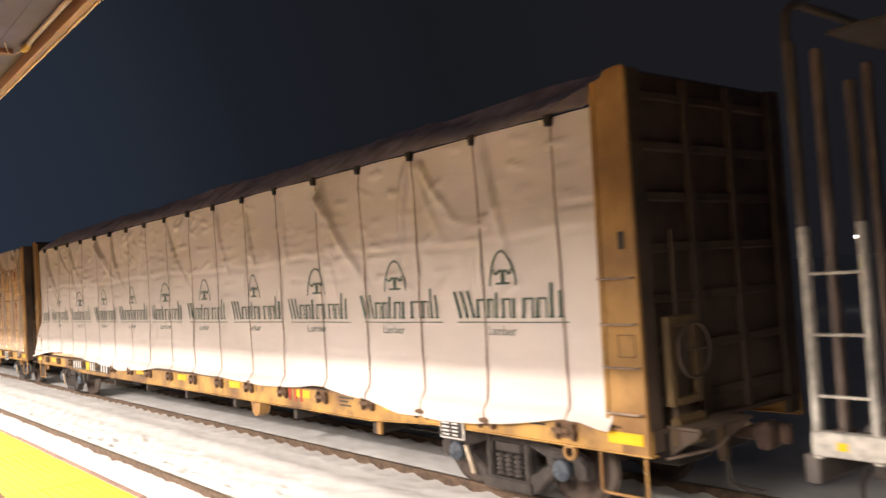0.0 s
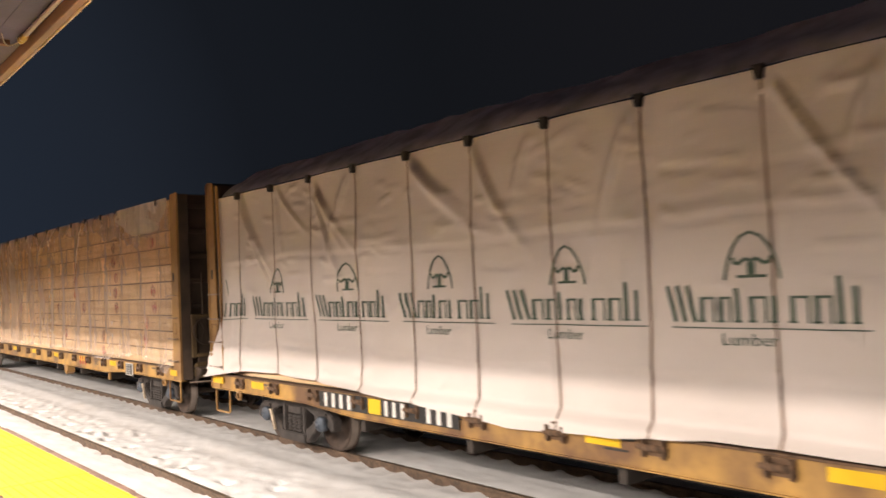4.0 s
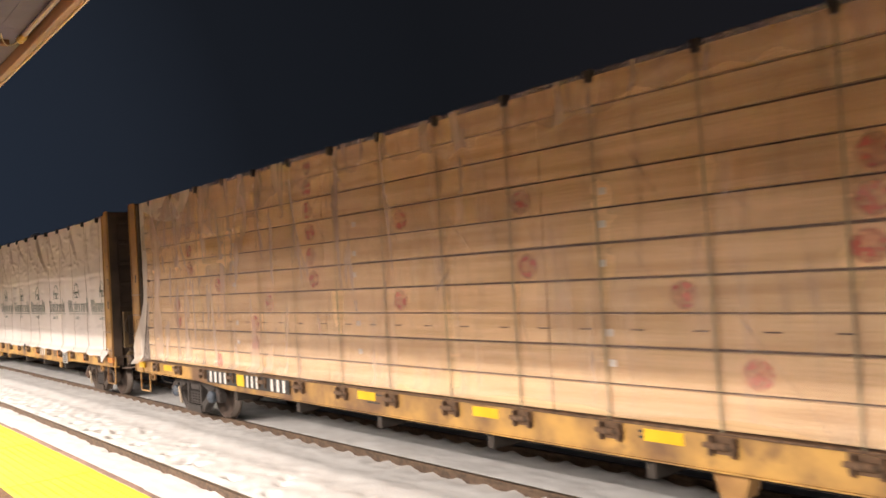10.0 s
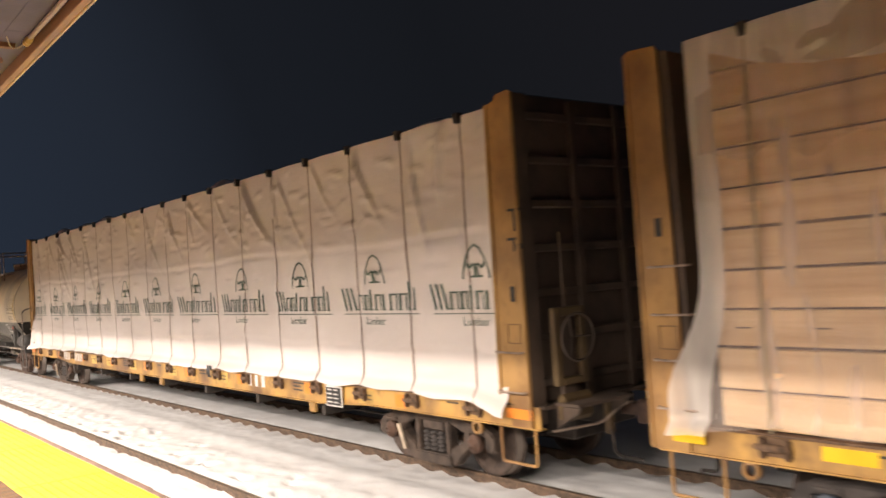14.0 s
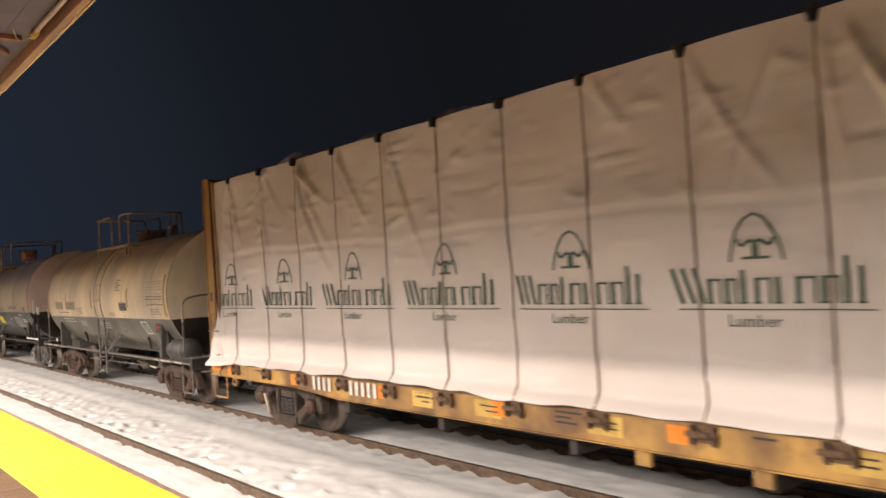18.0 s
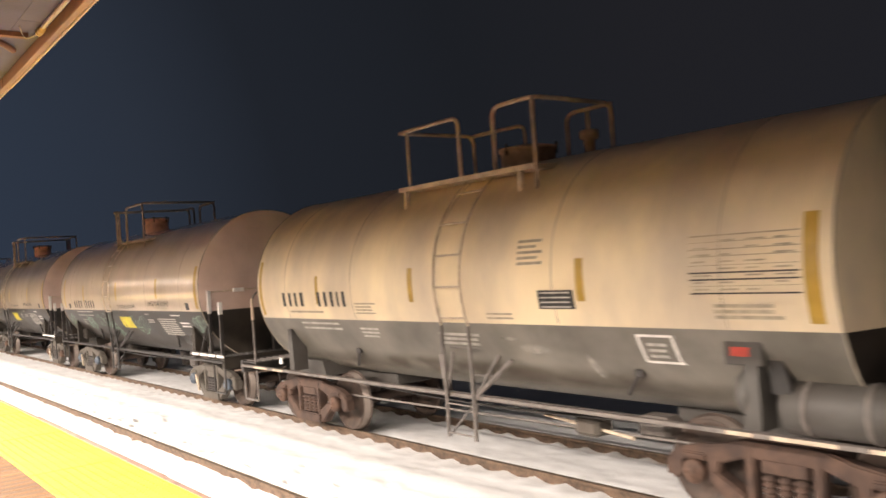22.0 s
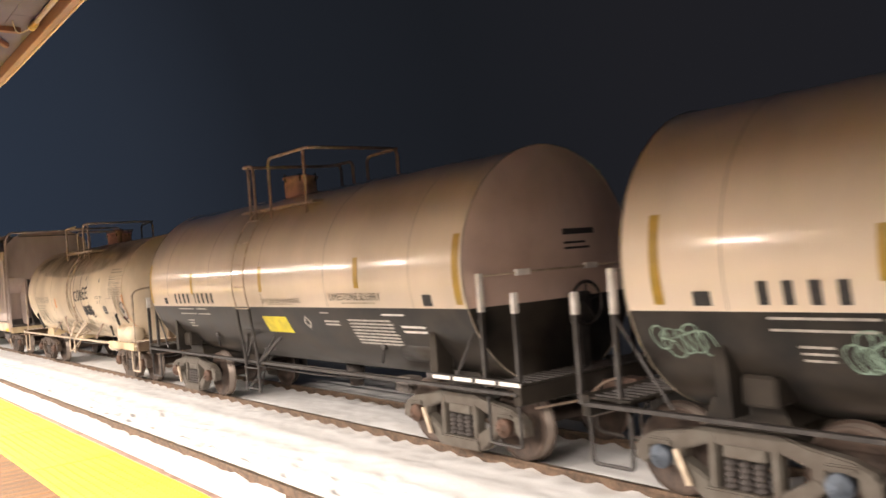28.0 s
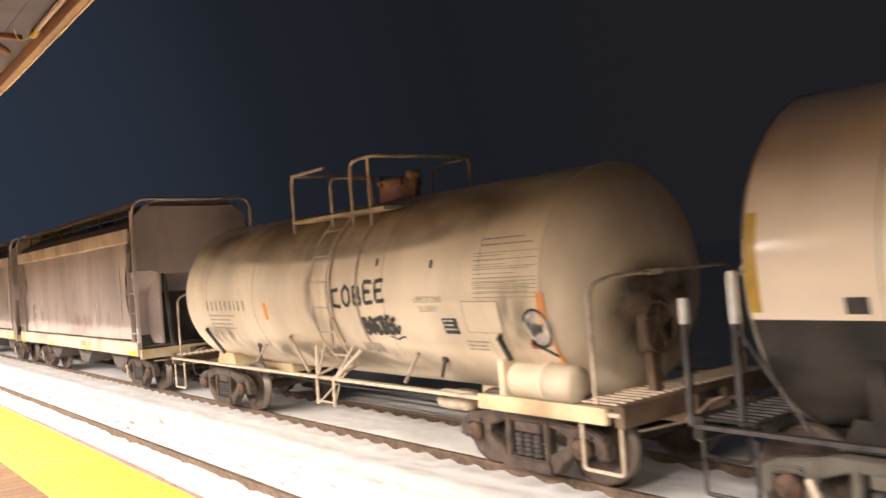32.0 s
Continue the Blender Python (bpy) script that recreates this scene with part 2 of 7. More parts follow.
glow.node_tree.nodes["Principled BSDF"].inputs["Emission Strength"].default_value = 6.0
M["lamp_glow"] = glow
M["chord_pale"] = material("faded_cream_chord_paint", (0.62, 0.49, 0.37), 0.6, 0.0, 0.25, 1.2, dark=(0.42, 0.31, 0.22), spots=0.3, spot_scale=4)
M["sill_rusty"] = material("rust_eaten_cream_paint", (0.13, 0.088, 0.052), 0.75, 0.0, 0.4, 2.5, dark=(0.085, 0.05, 0.03), spots=0.6, spot_scale=7)
M["thin_ink"] = material("thin_brown_stencil_ink", (0.27, 0.225, 0.165), 0.7, 0.0, 0.25, 12, bump=0.02)
M["tactile"] = material("yellow_tactile_paving", (0.60, 0.50, 0.015), 0.85, 0.0, 0.08, 3, dark=(0.50, 0.40, 0.02), bump=0.1, per_object=0.06)
M["plank"] = material("worn_platform_wood", (0.135, 0.068, 0.022), 0.7, 0.0, 0.35, 2.2, dark=(0.035, 0.015, 0.005), spots=0.6, spot_scale=11, stretch=(0.25, 4, 4), bump=0.3, bump_scale=30, per_object=0.18)
M["edge_wood"] = material("brown_platform_edge", (0.20, 0.12, 0.09), 0.8, 0.0, 0.3, 6)
M["concrete"] = material("grey_concrete", (0.33, 0.32, 0.30), 0.85, 0.0, 0.2, 2, bump=0.2)
M["back_wall"] = material("dark_brown_station_wall", (0.075, 0.055, 0.045), 0.8, 0.0, 0.25, 2)
M["canopy_wood"] = material("varnished_fascia_wood", (0.33, 0.205, 0.125), 0.5, 0.0, 0.3, 3, stretch=(4, 0.4, 4), spots=0.25, bump=0.1)
M["canopy_panel"] = material("purple_grey_soffit_paint", (0.108, 0.104, 0.19), 0.7, 0.0, 0.2, 2)
M["cream_trim"] = material("cream_drip_trim", (0.66, 0.55, 0.42), 0.5, 0.0, 0.12, 5)
M["conduit"] = material("galvanised_conduit", (0.46, 0.41, 0.38), 0.45, 0.4, 0.2, 8)
M["brass"] = material("brass_fitting", (0.60, 0.45, 0.18), 0.35, 0.9, 0.2, 12)
M["bracket"] = material("red_brown_timber", (0.24, 0.11, 0.065), 0.6, 0.0, 0.3, 5)


def lumber_material():
    """Stacked pine boards: thin dark joints every 38 mm of height, grain along the length."""
    m = material("fresh_pine_lumber", (0.77, 0.56, 0.33), 0.7, 0.0, 0.18, 1.6, dark=(0.60, 0.40, 0.205), spots=0.5, spot_scale=7,
                 stretch=(1, 0.22, 5), bump=0.15, bump_scale=20, per_object=0.10)
    n, k = m.node_tree.nodes, m.node_tree.links
    b = n["Principled BSDF"]
    co = n.new("ShaderNodeTexCoord")
    sp = n.new("ShaderNodeSeparateXYZ")
    k.new(co.outputs["Object"], sp.inputs[0])
    ns = n.new("ShaderNodeTexNoise")
    ns.inputs["Scale"].default_value = 1.3
    k.new(co.outputs["Object"], ns.inputs["Vector"])
    ad = n.new("ShaderNodeMath")
    ad.operation = "MULTIPLY_ADD"
    ad.inputs[1].default_value = 0.035
    k.new(ns.outputs["Fac"], ad.inputs[0])
    k.new(sp.outputs["Z"], ad.inputs[2])
    md = n.new("ShaderNodeMath")
    md.operation = "PINGPONG"
    md.inputs[1].default_value = 0.0195
    k.new(ad.outputs[0], md.inputs[0])
    mr = n.new("ShaderNodeMapRange")
    mr.inputs["From Min"].default_value, mr.inputs["From Max"].default_value = 0.0, 0.004
    mr.inputs["To Min"].default_value, mr.inputs["To Max"].default_value = 0.86, 1.0
    k.new(md.outputs[0], mr.inputs["Value"])
    src = b.inputs["Base Color"].links[0].from_socket
    mx = n.new("ShaderNodeMix")
    mx.data_type, mx.blend_type = "RGBA", "MULTIPLY"
    mx.inputs["Factor"].default_value = 1.0
    k.new(src, mx.inputs["A"])
    k.new(mr.outputs[0], mx.inputs["B"])
    k.new(mx.outputs["Result"], b.inputs["Base Color"])
    return m


M["lumber"] = lumber_material()


def film_material(name, low, high, tint=(0.86, 0.70, 0.60, 1)):
    """Clear stretch film: mostly see-through, milky in its folds, glossy."""
    m = bpy.data.materials.new(name)
    m.use_nodes = True
    n, k = m.node_tree.nodes, m.node_tree.links
    out = n["Material Output"]
    b = n["Principled BSDF"]
    b.inputs["Base Color"].default_value = tint
    b.inputs["Roughness"].default_value = 0.45
    tr = n.new("ShaderNodeBsdfTransparent")
    mx = n.new("ShaderNodeMixShader")
    co = n.new("ShaderNodeTexCoord")
    mp = n.new("ShaderNodeMapping")
    mp.inputs["Scale"].default_value = (1, 2.6, 0.45)
    mp.inputs["Rotation"].default_value = (0.45, 0, 0)
    k.new(co.outputs["Object"], mp.inputs["Vector"])
    ns = n.new("ShaderNodeTexNoise")
    ns.inputs["Scale"].default_value, ns.inputs["Detail"].default_value, ns.inputs["Distortion"].default_value = 1.5, 3, 0.2
    k.new(mp.outputs[0], ns.inputs["Vector"])
    r = n.new("ShaderNodeValToRGB")
    ramp = r.color_ramp
    ramp.elements[0].position, ramp.elements[0].color = 0.34, (low * 0.8, low * 0.8, low * 0.8, 1)
    ramp.elements[1].position, ramp.elements[1].color = 0.76, (high, high, high, 1)
    for at, v in ((0.52, low), (0.62, (low + high) * 0.45)):
        ramp.elements.new(at).color = (v, v, v, 1)
    k.new(ns.outputs["Fac"], r.inputs[0])
    k.new(r.outputs[0], mx.inputs[0])
    k.new(tr.outputs[0], mx.inputs[1])
    k.new(b.outputs[0], mx.inputs[2])
    gl = n.new("ShaderNodeBsdfGlossy")
    gl.inputs["Color"].default_value = (0.92, 0.84, 0.80, 1)
    gl.inputs["Roughness"].default_value = 0.35
    fr = n.new("ShaderNodeFresnel")
    fr.inputs["IOR"].default_value = 1.16
    sheen = n.new("ShaderNodeMixShader")
    k.new(fr.outputs[0], sheen.inputs[0])
    k.new(mx.outputs[0], sheen.inputs[1])
    k.new(gl.outputs[0], sheen.inputs[2])
    k.new(sheen.outputs[0], out.inputs["Surface"])
    return m


M["film"] = film_material("milky_plastic_film", 0.23, 0.46)
M["film_white"] = film_material("torn_white_film", 0.50, 0.80, (0.86, 0.80, 0.72, 1))
M["film_crease"] = film_material("milky_film_crease", 0.10, 0.45)
M["film_clear"] = film_material("clear_plastic_film", 0.15, 0.36)


def grime_material(name, color, much, fade=0.15):
    """Drips and stains: a thin dark film, broken up by noise that runs down."""
    m = bpy.data.materials.new(name)
    m.use_nodes = True
    n, k = m.node_tree.nodes, m.node_tree.links
    b = n["Principled BSDF"]
    b.inputs["Base Color"].default_value = (*color, 1)
    b.inputs["Roughness"].default_value = 0.85
    tr = n.new("ShaderNodeBsdfTransparent")
    mx = n.new("ShaderNodeMixShader")
    co = n.new("ShaderNodeTexCoord")
    mp = n.new("ShaderNodeMapping")
    mp.inputs["Scale"].default_value = (1, 1.5, 0.5)
    k.new(co.outputs["Object"], mp.inputs["Vector"])
    ns = n.new("ShaderNodeTexNoise")
    ns.inputs["Scale"].default_value, ns.inputs["Detail"].default_value = 2.6, 6
    k.new(mp.outputs[0], ns.inputs["Vector"])
    r = n.new("ShaderNodeValToRGB")
    r.color_ramp.elements[0].position, r.color_ramp.elements[0].color = 0.40, (0, 0, 0, 1)
    r.color_ramp.elements[1].position, r.color_ramp.elements[1].color = 0.72, (much, much, much, 1)
    k.new(ns.outputs["Fac"], r.inputs[0])
    off = n.new("ShaderNodeVectorMath")
    off.operation = "SUBTRACT"
    off.inputs[1].default_value = (0.5, 0.5, 0.5)
    k.new(co.outputs["Generated"], off.inputs[0])
    flat = n.new("ShaderNodeVectorMath")
    flat.operation = "MULTIPLY"
    flat.inputs[1].default_value = (0, 1, 1)
    k.new(off.outputs[0], flat.inputs[0])
    far = n.new("ShaderNodeVectorMath")
    far.operation = "LENGTH"
    k.new(flat.outputs[0], far.inputs[0])
    edge = n.new("ShaderNodeMapRange")
    edge.interpolation_type = "SMOOTHSTEP"
    edge.inputs["From Min"].default_value, edge.inputs["From Max"].default_value = 0.52, fade
    k.new(far.outputs["Value"], edge.inputs["Value"])
    thin = n.new("ShaderNodeMath")
    thin.operation = "MULTIPLY"
    k.new(r.outputs[0], thin.inputs[0])
    k.new(edge.outputs[0], thin.inputs[1])
    k.new(thin.outputs[0], mx.inputs[0])
    k.new(tr.outputs[0], mx.inputs[1])
    k.new(b.outputs[0], mx.inputs[2])
    k.new(mx.outputs[0], n["Material Output"].inputs["Surface"])
    return m


def ink_material(name, color, much, scale):
    """Sprayed or rolled ink that has taken unevenly: patches of it are missing."""
    m = grime_material(name, color, much, 0.40)
    n = m.node_tree.nodes
    n["Noise Texture"].inputs["Scale"].default_value = scale
    n["Mapping"].inputs["Scale"].default_value = (1, 1, 1.6)
    ramp = n["Color Ramp"].color_ramp
    ramp.elements[0].position, ramp.elements[0].color = 0.34, (much * 0.25, much * 0.25, much * 0.25, 1)
    ramp.elements[1].position = 0.56
    return m


M["stamp"] = ink_material("faded_red_end_stamp", (0.74, 0.19, 0.16), 0.50, 8.0)
M["grime"] = grime_material("brown_streaked_grime", (0.16, 0.115, 0.075), 0.6)
M["belly_dirt"] = ink_material("brown_belly_dirt", (0.10, 0.075, 0.05), 0.55, 1.8)
M["belly_dirt"].node_tree.nodes["Map Range"].inputs["From Max"].default_value = 0.15
M["pale_scuff"] = ink_material("pale_chalky_scuff", (0.55, 0.52, 0.46), 0.5, 7.0)
M["soot"] = ink_material("brown_soot_on_the_shell", (0.20, 0.155, 0.11), 0.42, 0.9)
M["head_rust"] = ink_material("dark_rust_stain", (0.075, 0.045, 0.028), 0.9, 1.3)
M["head_rust"].node_tree.nodes["Vector Math.001"].inputs[1].default_value = (1, 0, 1)
M["head_rust"].node_tree.nodes["Map Range"].inputs["From Max"].default_value = 0.2
M["faded_pink"] = grime_material("faded_pink_spray_paint", (0.52, 0.27, 0.24), 0.85, 0.1)
M["chalk_streak"] = grime_material("pale_chalk_streaks", (0.66, 0.58, 0.48), 0.7, 0.1)


# ---------------------------------------------------------------- mesh helpers


def part(name, bm, mat, parent, label="", smooth=False, kind=""):
    me = bpy.data.meshes.new(name)
    if smooth:
        for f in bm.faces:
            f.smooth = True
    bm.to_mesh(me)
    bm.free()
    me.materials.append(M[mat])
    ob = new(name, me)
    if parent is not None:
        ob.parent = parent
    return tagged(ob, label, kind=kind)


def again(ob, parent, m=None):
    """Another object on the same mesh, under a parent."""
    c = new(ob.name.split(".")[0], ob.data)
    c.parent = parent
    if m is not None:
        c.matrix_basis = m
    return c


def thing(name, m, label, category, group="", kind=""):
    ob = new(name)
    ob.matrix_basis = m
    return tagged(ob, label, category, group, kind)


def box(bm, x0, x1, y0, y1, z0, z1, bev=0.0):
    v = [bm.verts.new((x, y, z)) for x in (x0, x1) for y in (y0, y1) for z in (z0, z1)]
    fs = [bm.faces.new([v[i] for i in q]) for q in ((0, 1, 3, 2), (4, 6, 7, 5), (0, 4, 5, 1), (2, 3, 7, 6), (0, 2, 6, 4), (1, 5, 7, 3))]
    if bev:
        es = list({e for f in fs for e in f.edges})
        bmesh.ops.bevel(bm, geom=es, offset=bev, segments=1, affect="EDGES", profile=0.5)
    return bm


def B(*a, **k):
    return box(bmesh.new(), *a, **k)


def prism(bm, pts, x0, x1):
    """A polygon in y and z, pushed through from x0 to x1."""
    a = [bm.verts.new((x0, y, z)) for y, z in pts]
    b = [bm.verts.new((x1, y, z)) for y, z in pts]
    n = len(pts)
    bm.faces.new(a)
    bm.faces.new(b[::-1])
    for i in range(n):
        bm.faces.new((a[i], b[i], b[(i + 1) % n], a[(i + 1) % n]))
    return bm


def prism_y(bm, pts, y0, y1):
    """A polygon in x and z, pushed through from y0 to y1."""
    a = [bm.verts.new((x, y0, z)) for x, z in pts]
    b = [bm.verts.new((x, y1, z)) for x, z in pts]
    bm.faces.new(a)
    bm.faces.new(b[::-1])
    for i in range(len(pts)):
        bm.faces.new((a[i], b[i], b[(i + 1) % len(pts)], a[(i + 1) % len(pts)]))
    bmesh.ops.recalc_face_normals(bm, faces=bm.faces)
    return bm


def tube(bm, pts, r, seg=8):
    """A round bar along a line of points."""
    pts = [Vector(p) for p in pts]
    rings = []
    for i, p in enumerate(pts):
        d = (pts[min(i + 1, len(pts) - 1)] - pts[max(i - 1, 0)]).normalized()
        u = d.orthogonal().normalized() if not rings else (last - d * last.dot(d)).normalized()
        last = u
        w = d.cross(u)
        rings.append([bm.verts.new(p + r * (math.cos(a) * u + math.sin(a) * w)) for a in [2 * math.pi * k / seg for k in range(seg)]])
    for a, b in zip(rings, rings[1:]):
        for k in range(seg):
            bm.faces.new((a[k], a[(k + 1) % seg], b[(k + 1) % seg], b[k]))
    bm.faces.new(rings[0][::-1])
    bm.faces.new(rings[-1])
    return bm


def T(pts, r, seg=8):
    return tube(bmesh.new(), pts, r, seg)


def lathe(bm, prof, axis="x", seg=32, at=(0, 0, 0), smooth=True):
    """Turns a profile of (along, radius) about an axis."""
    rings = []
    at = Vector(at)
    for a, r in prof:
        ring = []
        for k in range(seg):
            t = 2 * math.pi * k / seg
            c, s = math.cos(t) * r, math.sin(t) * r
            ring.append(bm.verts.new(at + Vector({"x": (a, c, s), "y": (c, a, s), "z": (c, s, a)}[axis])))
        rings.append(ring)
    for a, b in zip(rings, rings[1:]):
        for k in range(seg):
            f = bm.faces.new((a[k], a[(k + 1) % seg], b[(k + 1) % seg], b[k]))
            f.smooth = smooth
    if prof[0] != prof[-1] and prof[0][1] > 1e-4:
        bm.faces.new(rings[0][::-1])
    if prof[0] != prof[-1] and prof[-1][1] > 1e-4:
        bm.faces.new(rings[-1])
    bmesh.ops.recalc_face_normals(bm, faces=bm.faces)
    return bm


def bend(pts, r, steps=4):
    """Rounds the inner corners of a line of points."""
    pts = [Vector(p) for p in pts]
    out = [pts[0]]
    for a, b, c in zip(pts, pts[1:], pts[2:]):
        k1 = b + (a - b).normalized() * min(r, (a - b).length * 0.45)
        k2 = b + (c - b).normalized() * min(r, (c - b).length * 0.45)
        for i in range(steps + 1):
            t = i / steps
            out.append((1 - t) ** 2 * k1 + 2 * t * (1 - t) * b + t * t * k2)
    out.append(pts[-1])
    return out


def sheet(fun, us, vs):
    """A grid of points fun(u, v)."""
    bm = bmesh.new()
    g = [[bm.verts.new(fun(u, v)) for v in vs] for u in us]
    for i in range(len(us) - 1):
        for j in range(len(vs) - 1):
            bm.faces.new((g[i][j], g[i + 1][j], g[i + 1][j + 1], g[i][j + 1]))
    return bm


def frange(a, b, n):
    return [a + (b - a) * i / n for i in range(n + 1)]

# ---------------------------------------------------------------- the setting
XC = 7.72            # centre of the far track, on which the train runs
X_NEAR = 3.735       # centre of the near track
PLAT_Z, PLAT_X = 1.22, 2.02
EAVE_X, EAVE_Z = 1.53, 4.37
GAUGE_HALF = 0.755
FOOT = [(4.96 + 0.05 * math.sin(7.3 * i), 3.40 + 1.275 * i + 0.08 * math.sin(3.1 * i)) for i in range(30)]


# the trail between the tracks is churned by many older, half-filled prints
CHURN = [(random.Random(k).uniform(4.45, 5.55), 3.0 + 0.105 * k, random.Random(k + 900).uniform(0.03, 0.085), random.Random(k + 500).uniform(-0.075, 0.05)) for k in range(300)]


def snow_height(x, y):
    z = -0.085 + 0.022 * noise.noise(Vector((x * 0.8, y * 0.5, 1.7))) + 0.012 * noise.noise(Vector((x * 2.6, y * 1.7, 4.2)))
    z += 0.009 * noise.noise(Vector((x * 6.5, y * 5.0, 9.2))) + 0.006 * noise.noise(Vector((x * 13.0, y * 8.0, 3.4)))
    tie = 0.5 + 0.5 * math.cos(2 * math.pi * y / 0.53)
    for c in (X_NEAR, XC):
        for s in (-1, 1):
            d = abs(x - (c + s * GAUGE_HALF))
            if d < 0.35:
                k = 1 - d / 0.35
                z += k * (0.050 * tie ** 2 - 0.045) if c == XC else -0.022 * k
    if 4.8 < x < 6.5:
        z += 0.035 * math.exp(-((x - 6.05) / 0.25) ** 2) + 0.015 * math.exp(-((x - 5.5) / 0.14) ** 2)
    if 4.6 < x < 5.5:
        for fx, fy in FOOT:
            d2 = ((x - fx) / 0.07) ** 2 + ((y - fy) / 0.11) ** 2
            if d2 < 4:
                z += -0.17 * math.exp(-d2) + 0.02 * math.exp(-((d2 - 1.8) / 0.9) ** 2)
    if 4.3 < x < 5.7:
        k = int((y - 3.0) / 0.105)
        for fx, fy, r, h in CHURN[max(0, k - 3):max(0, k + 4)]:
            z += h * math.exp(-((x - fx) / r) ** 2 - ((y - fy) / (1.3 * r)) ** 2)
        z += 0.016 * noise.noise(Vector((x * 7.0, y * 5.5, 2.2)))
    if XC - 0.75 < x < XC + 0.75:
        z = min(z, -0.05)
    return z


def grow(a, step, far):
    out, s = [], step
    while abs(a) < far:
        s *= 1.35
        a += s
        out.append(a)
    return out


def ground():
    fine_x = [2.0 + 0.055 * i for i in range(140)]
    xs = sorted(grow(2.0, -0.2, 2500)) + fine_x + grow(fine_x[-1], 0.2, 2500)
    fine_y = [4.0 + 0.085 * i for i in range(330)]
    mid_y = [fine_y[-1] + 0.22 * (i + 1) for i in range(140)]
    ys = sorted(grow(4.0, -0.4, 2500)) + fine_y + mid_y + grow(mid_y[-1], 0.6, 2500)
    xs.sort(), ys.sort()
    verts = [(x, y, snow_height(x, y) if 1 < x < 12 and -5 < y < 80 else -0.1) for x in xs for y in ys]
    n = len(ys)
    faces = [(i * n + j, (i + 1) * n + j, (i + 1) * n + j + 1, i * n + j + 1) for i in range(len(xs) - 1) for j in range(n - 1)]
    me = bpy.data.meshes.new("ground")
    me.from_pydata(verts, [], faces)
    me.polygons.foreach_set("use_smooth", [True] * len(faces))
    me.materials.append(M["snow"])
    return tagged(new("ground", me), "trodden snow lying over the ballast and tracks", "snow", kind="structure")


ground()

RAIL = [(-0.075, -0.172), (0.075, -0.172), (0.075, -0.155), (0.012, -0.130), (0.012, -0.050), (0.036, -0.040), (0.037, -0.006),
        (0.028, 0.0), (-0.028, 0.0), (-0.037, -0.006), (-0.036, -0.040), (-0.012, -0.050), (-0.012, -0.130), (-0.075, -0.155)]


def rail(x):
    bm = bmesh.new()
    rings = [[bm.verts.new((x + a, y, z)) for a, z in RAIL] for y in (-80, -20, 0, 10, 20, 40, 80, 240)]
    for p, q in zip(rings, rings[1:]):
        for i in range(len(RAIL)):
            bm.faces.new((p[i], q[i], q[(i + 1) % len(RAIL)], p[(i + 1) % len(RAIL)]))
    ob = part("rail", bm, "rail_rust", None, "rusty brown steel rail half sunk in snow", kind="structure")
    ob.data.materials.append(M["rail_head"])
    for i, f in enumerate(ob.data.polygons):
        if i % len(RAIL) in (7,):
            f.material_index = 1
    return tagged(ob, category="rail", group="rails of the two tracks")


for rx in (X_NEAR - GAUGE_HALF, X_NEAR + GAUGE_HALF, XC - GAUGE_HALF, XC + GAUGE_HALF):
    rail(rx)

# platform
platform = thing("platform", pose(0, 0, 0), "high wooden station platform with a yellow tactile edge", "platform", kind="structure")
part("platform_body", B(-6, PLAT_X - 0.02, -40, 160, -0.3, PLAT_Z - 0.05), "concrete", platform)
for k in range(20):
    y0 = -10 + k * 4.0
    off = 0.006 * ((k * 7) % 5 - 2)
    part("edge_board", B(PLAT_X - 0.055 + off * 0.3, PLAT_X + off, y0 + 0.004, y0 + 3.996, PLAT_Z - 0.22, PLAT_Z - 0.004, bev=0.006), "edge_wood", platform)
TILE_W = (PLAT_X - 0.06) - 1.305
tile_mesh = None


def tactile_tiles():
    bm = B(0, TILE_W, 0.002, 0.608, -0.04, 0, bev=0.004)
    first = part("tactile_tile", bm, "tactile", platform)
    first.matrix_basis = pose(1.305, 2.0 - 0.61 * 20, PLAT_Z)
    for k in range(1, 130):
        again(first, platform, pose(1.305, 2.0 + 0.61 * (k - 20), PLAT_Z + 0.0015 * ((k * 5) % 3 - 1)))
    verts, faces = [], []
    nx = int(TILE_W / 0.06)
    for j in range(int(26 / 0.061)):
        for i in range(nx):
            cx, cy, b = 1.305 + TILE_W * (i + 0.5) / nx, 2.03 + 0.061 * j, len(verts)
            for r, z in ((0.012, 0.0), (0.007, 0.005)):
                for q in range(6):
                    a = q * math.pi / 3
                    verts.append((cx + r * math.cos(a), cy + r * math.sin(a), PLAT_Z + z))
            for q in range(6):
                faces.append((b + q, b + (q + 1) % 6, b + 6 + (q + 1) % 6, b + 6 + q))
            faces.append(tuple(b + 6 + q for q in range(6)))
    me = bpy.data.meshes.new("tactile_domes")
    me.from_pydata(verts, [], faces)
    me.materials.append(M["tactile"])
    ob = new("tactile_domes", me)
    ob.parent = platform
    tagged(ob, kind="stuff")


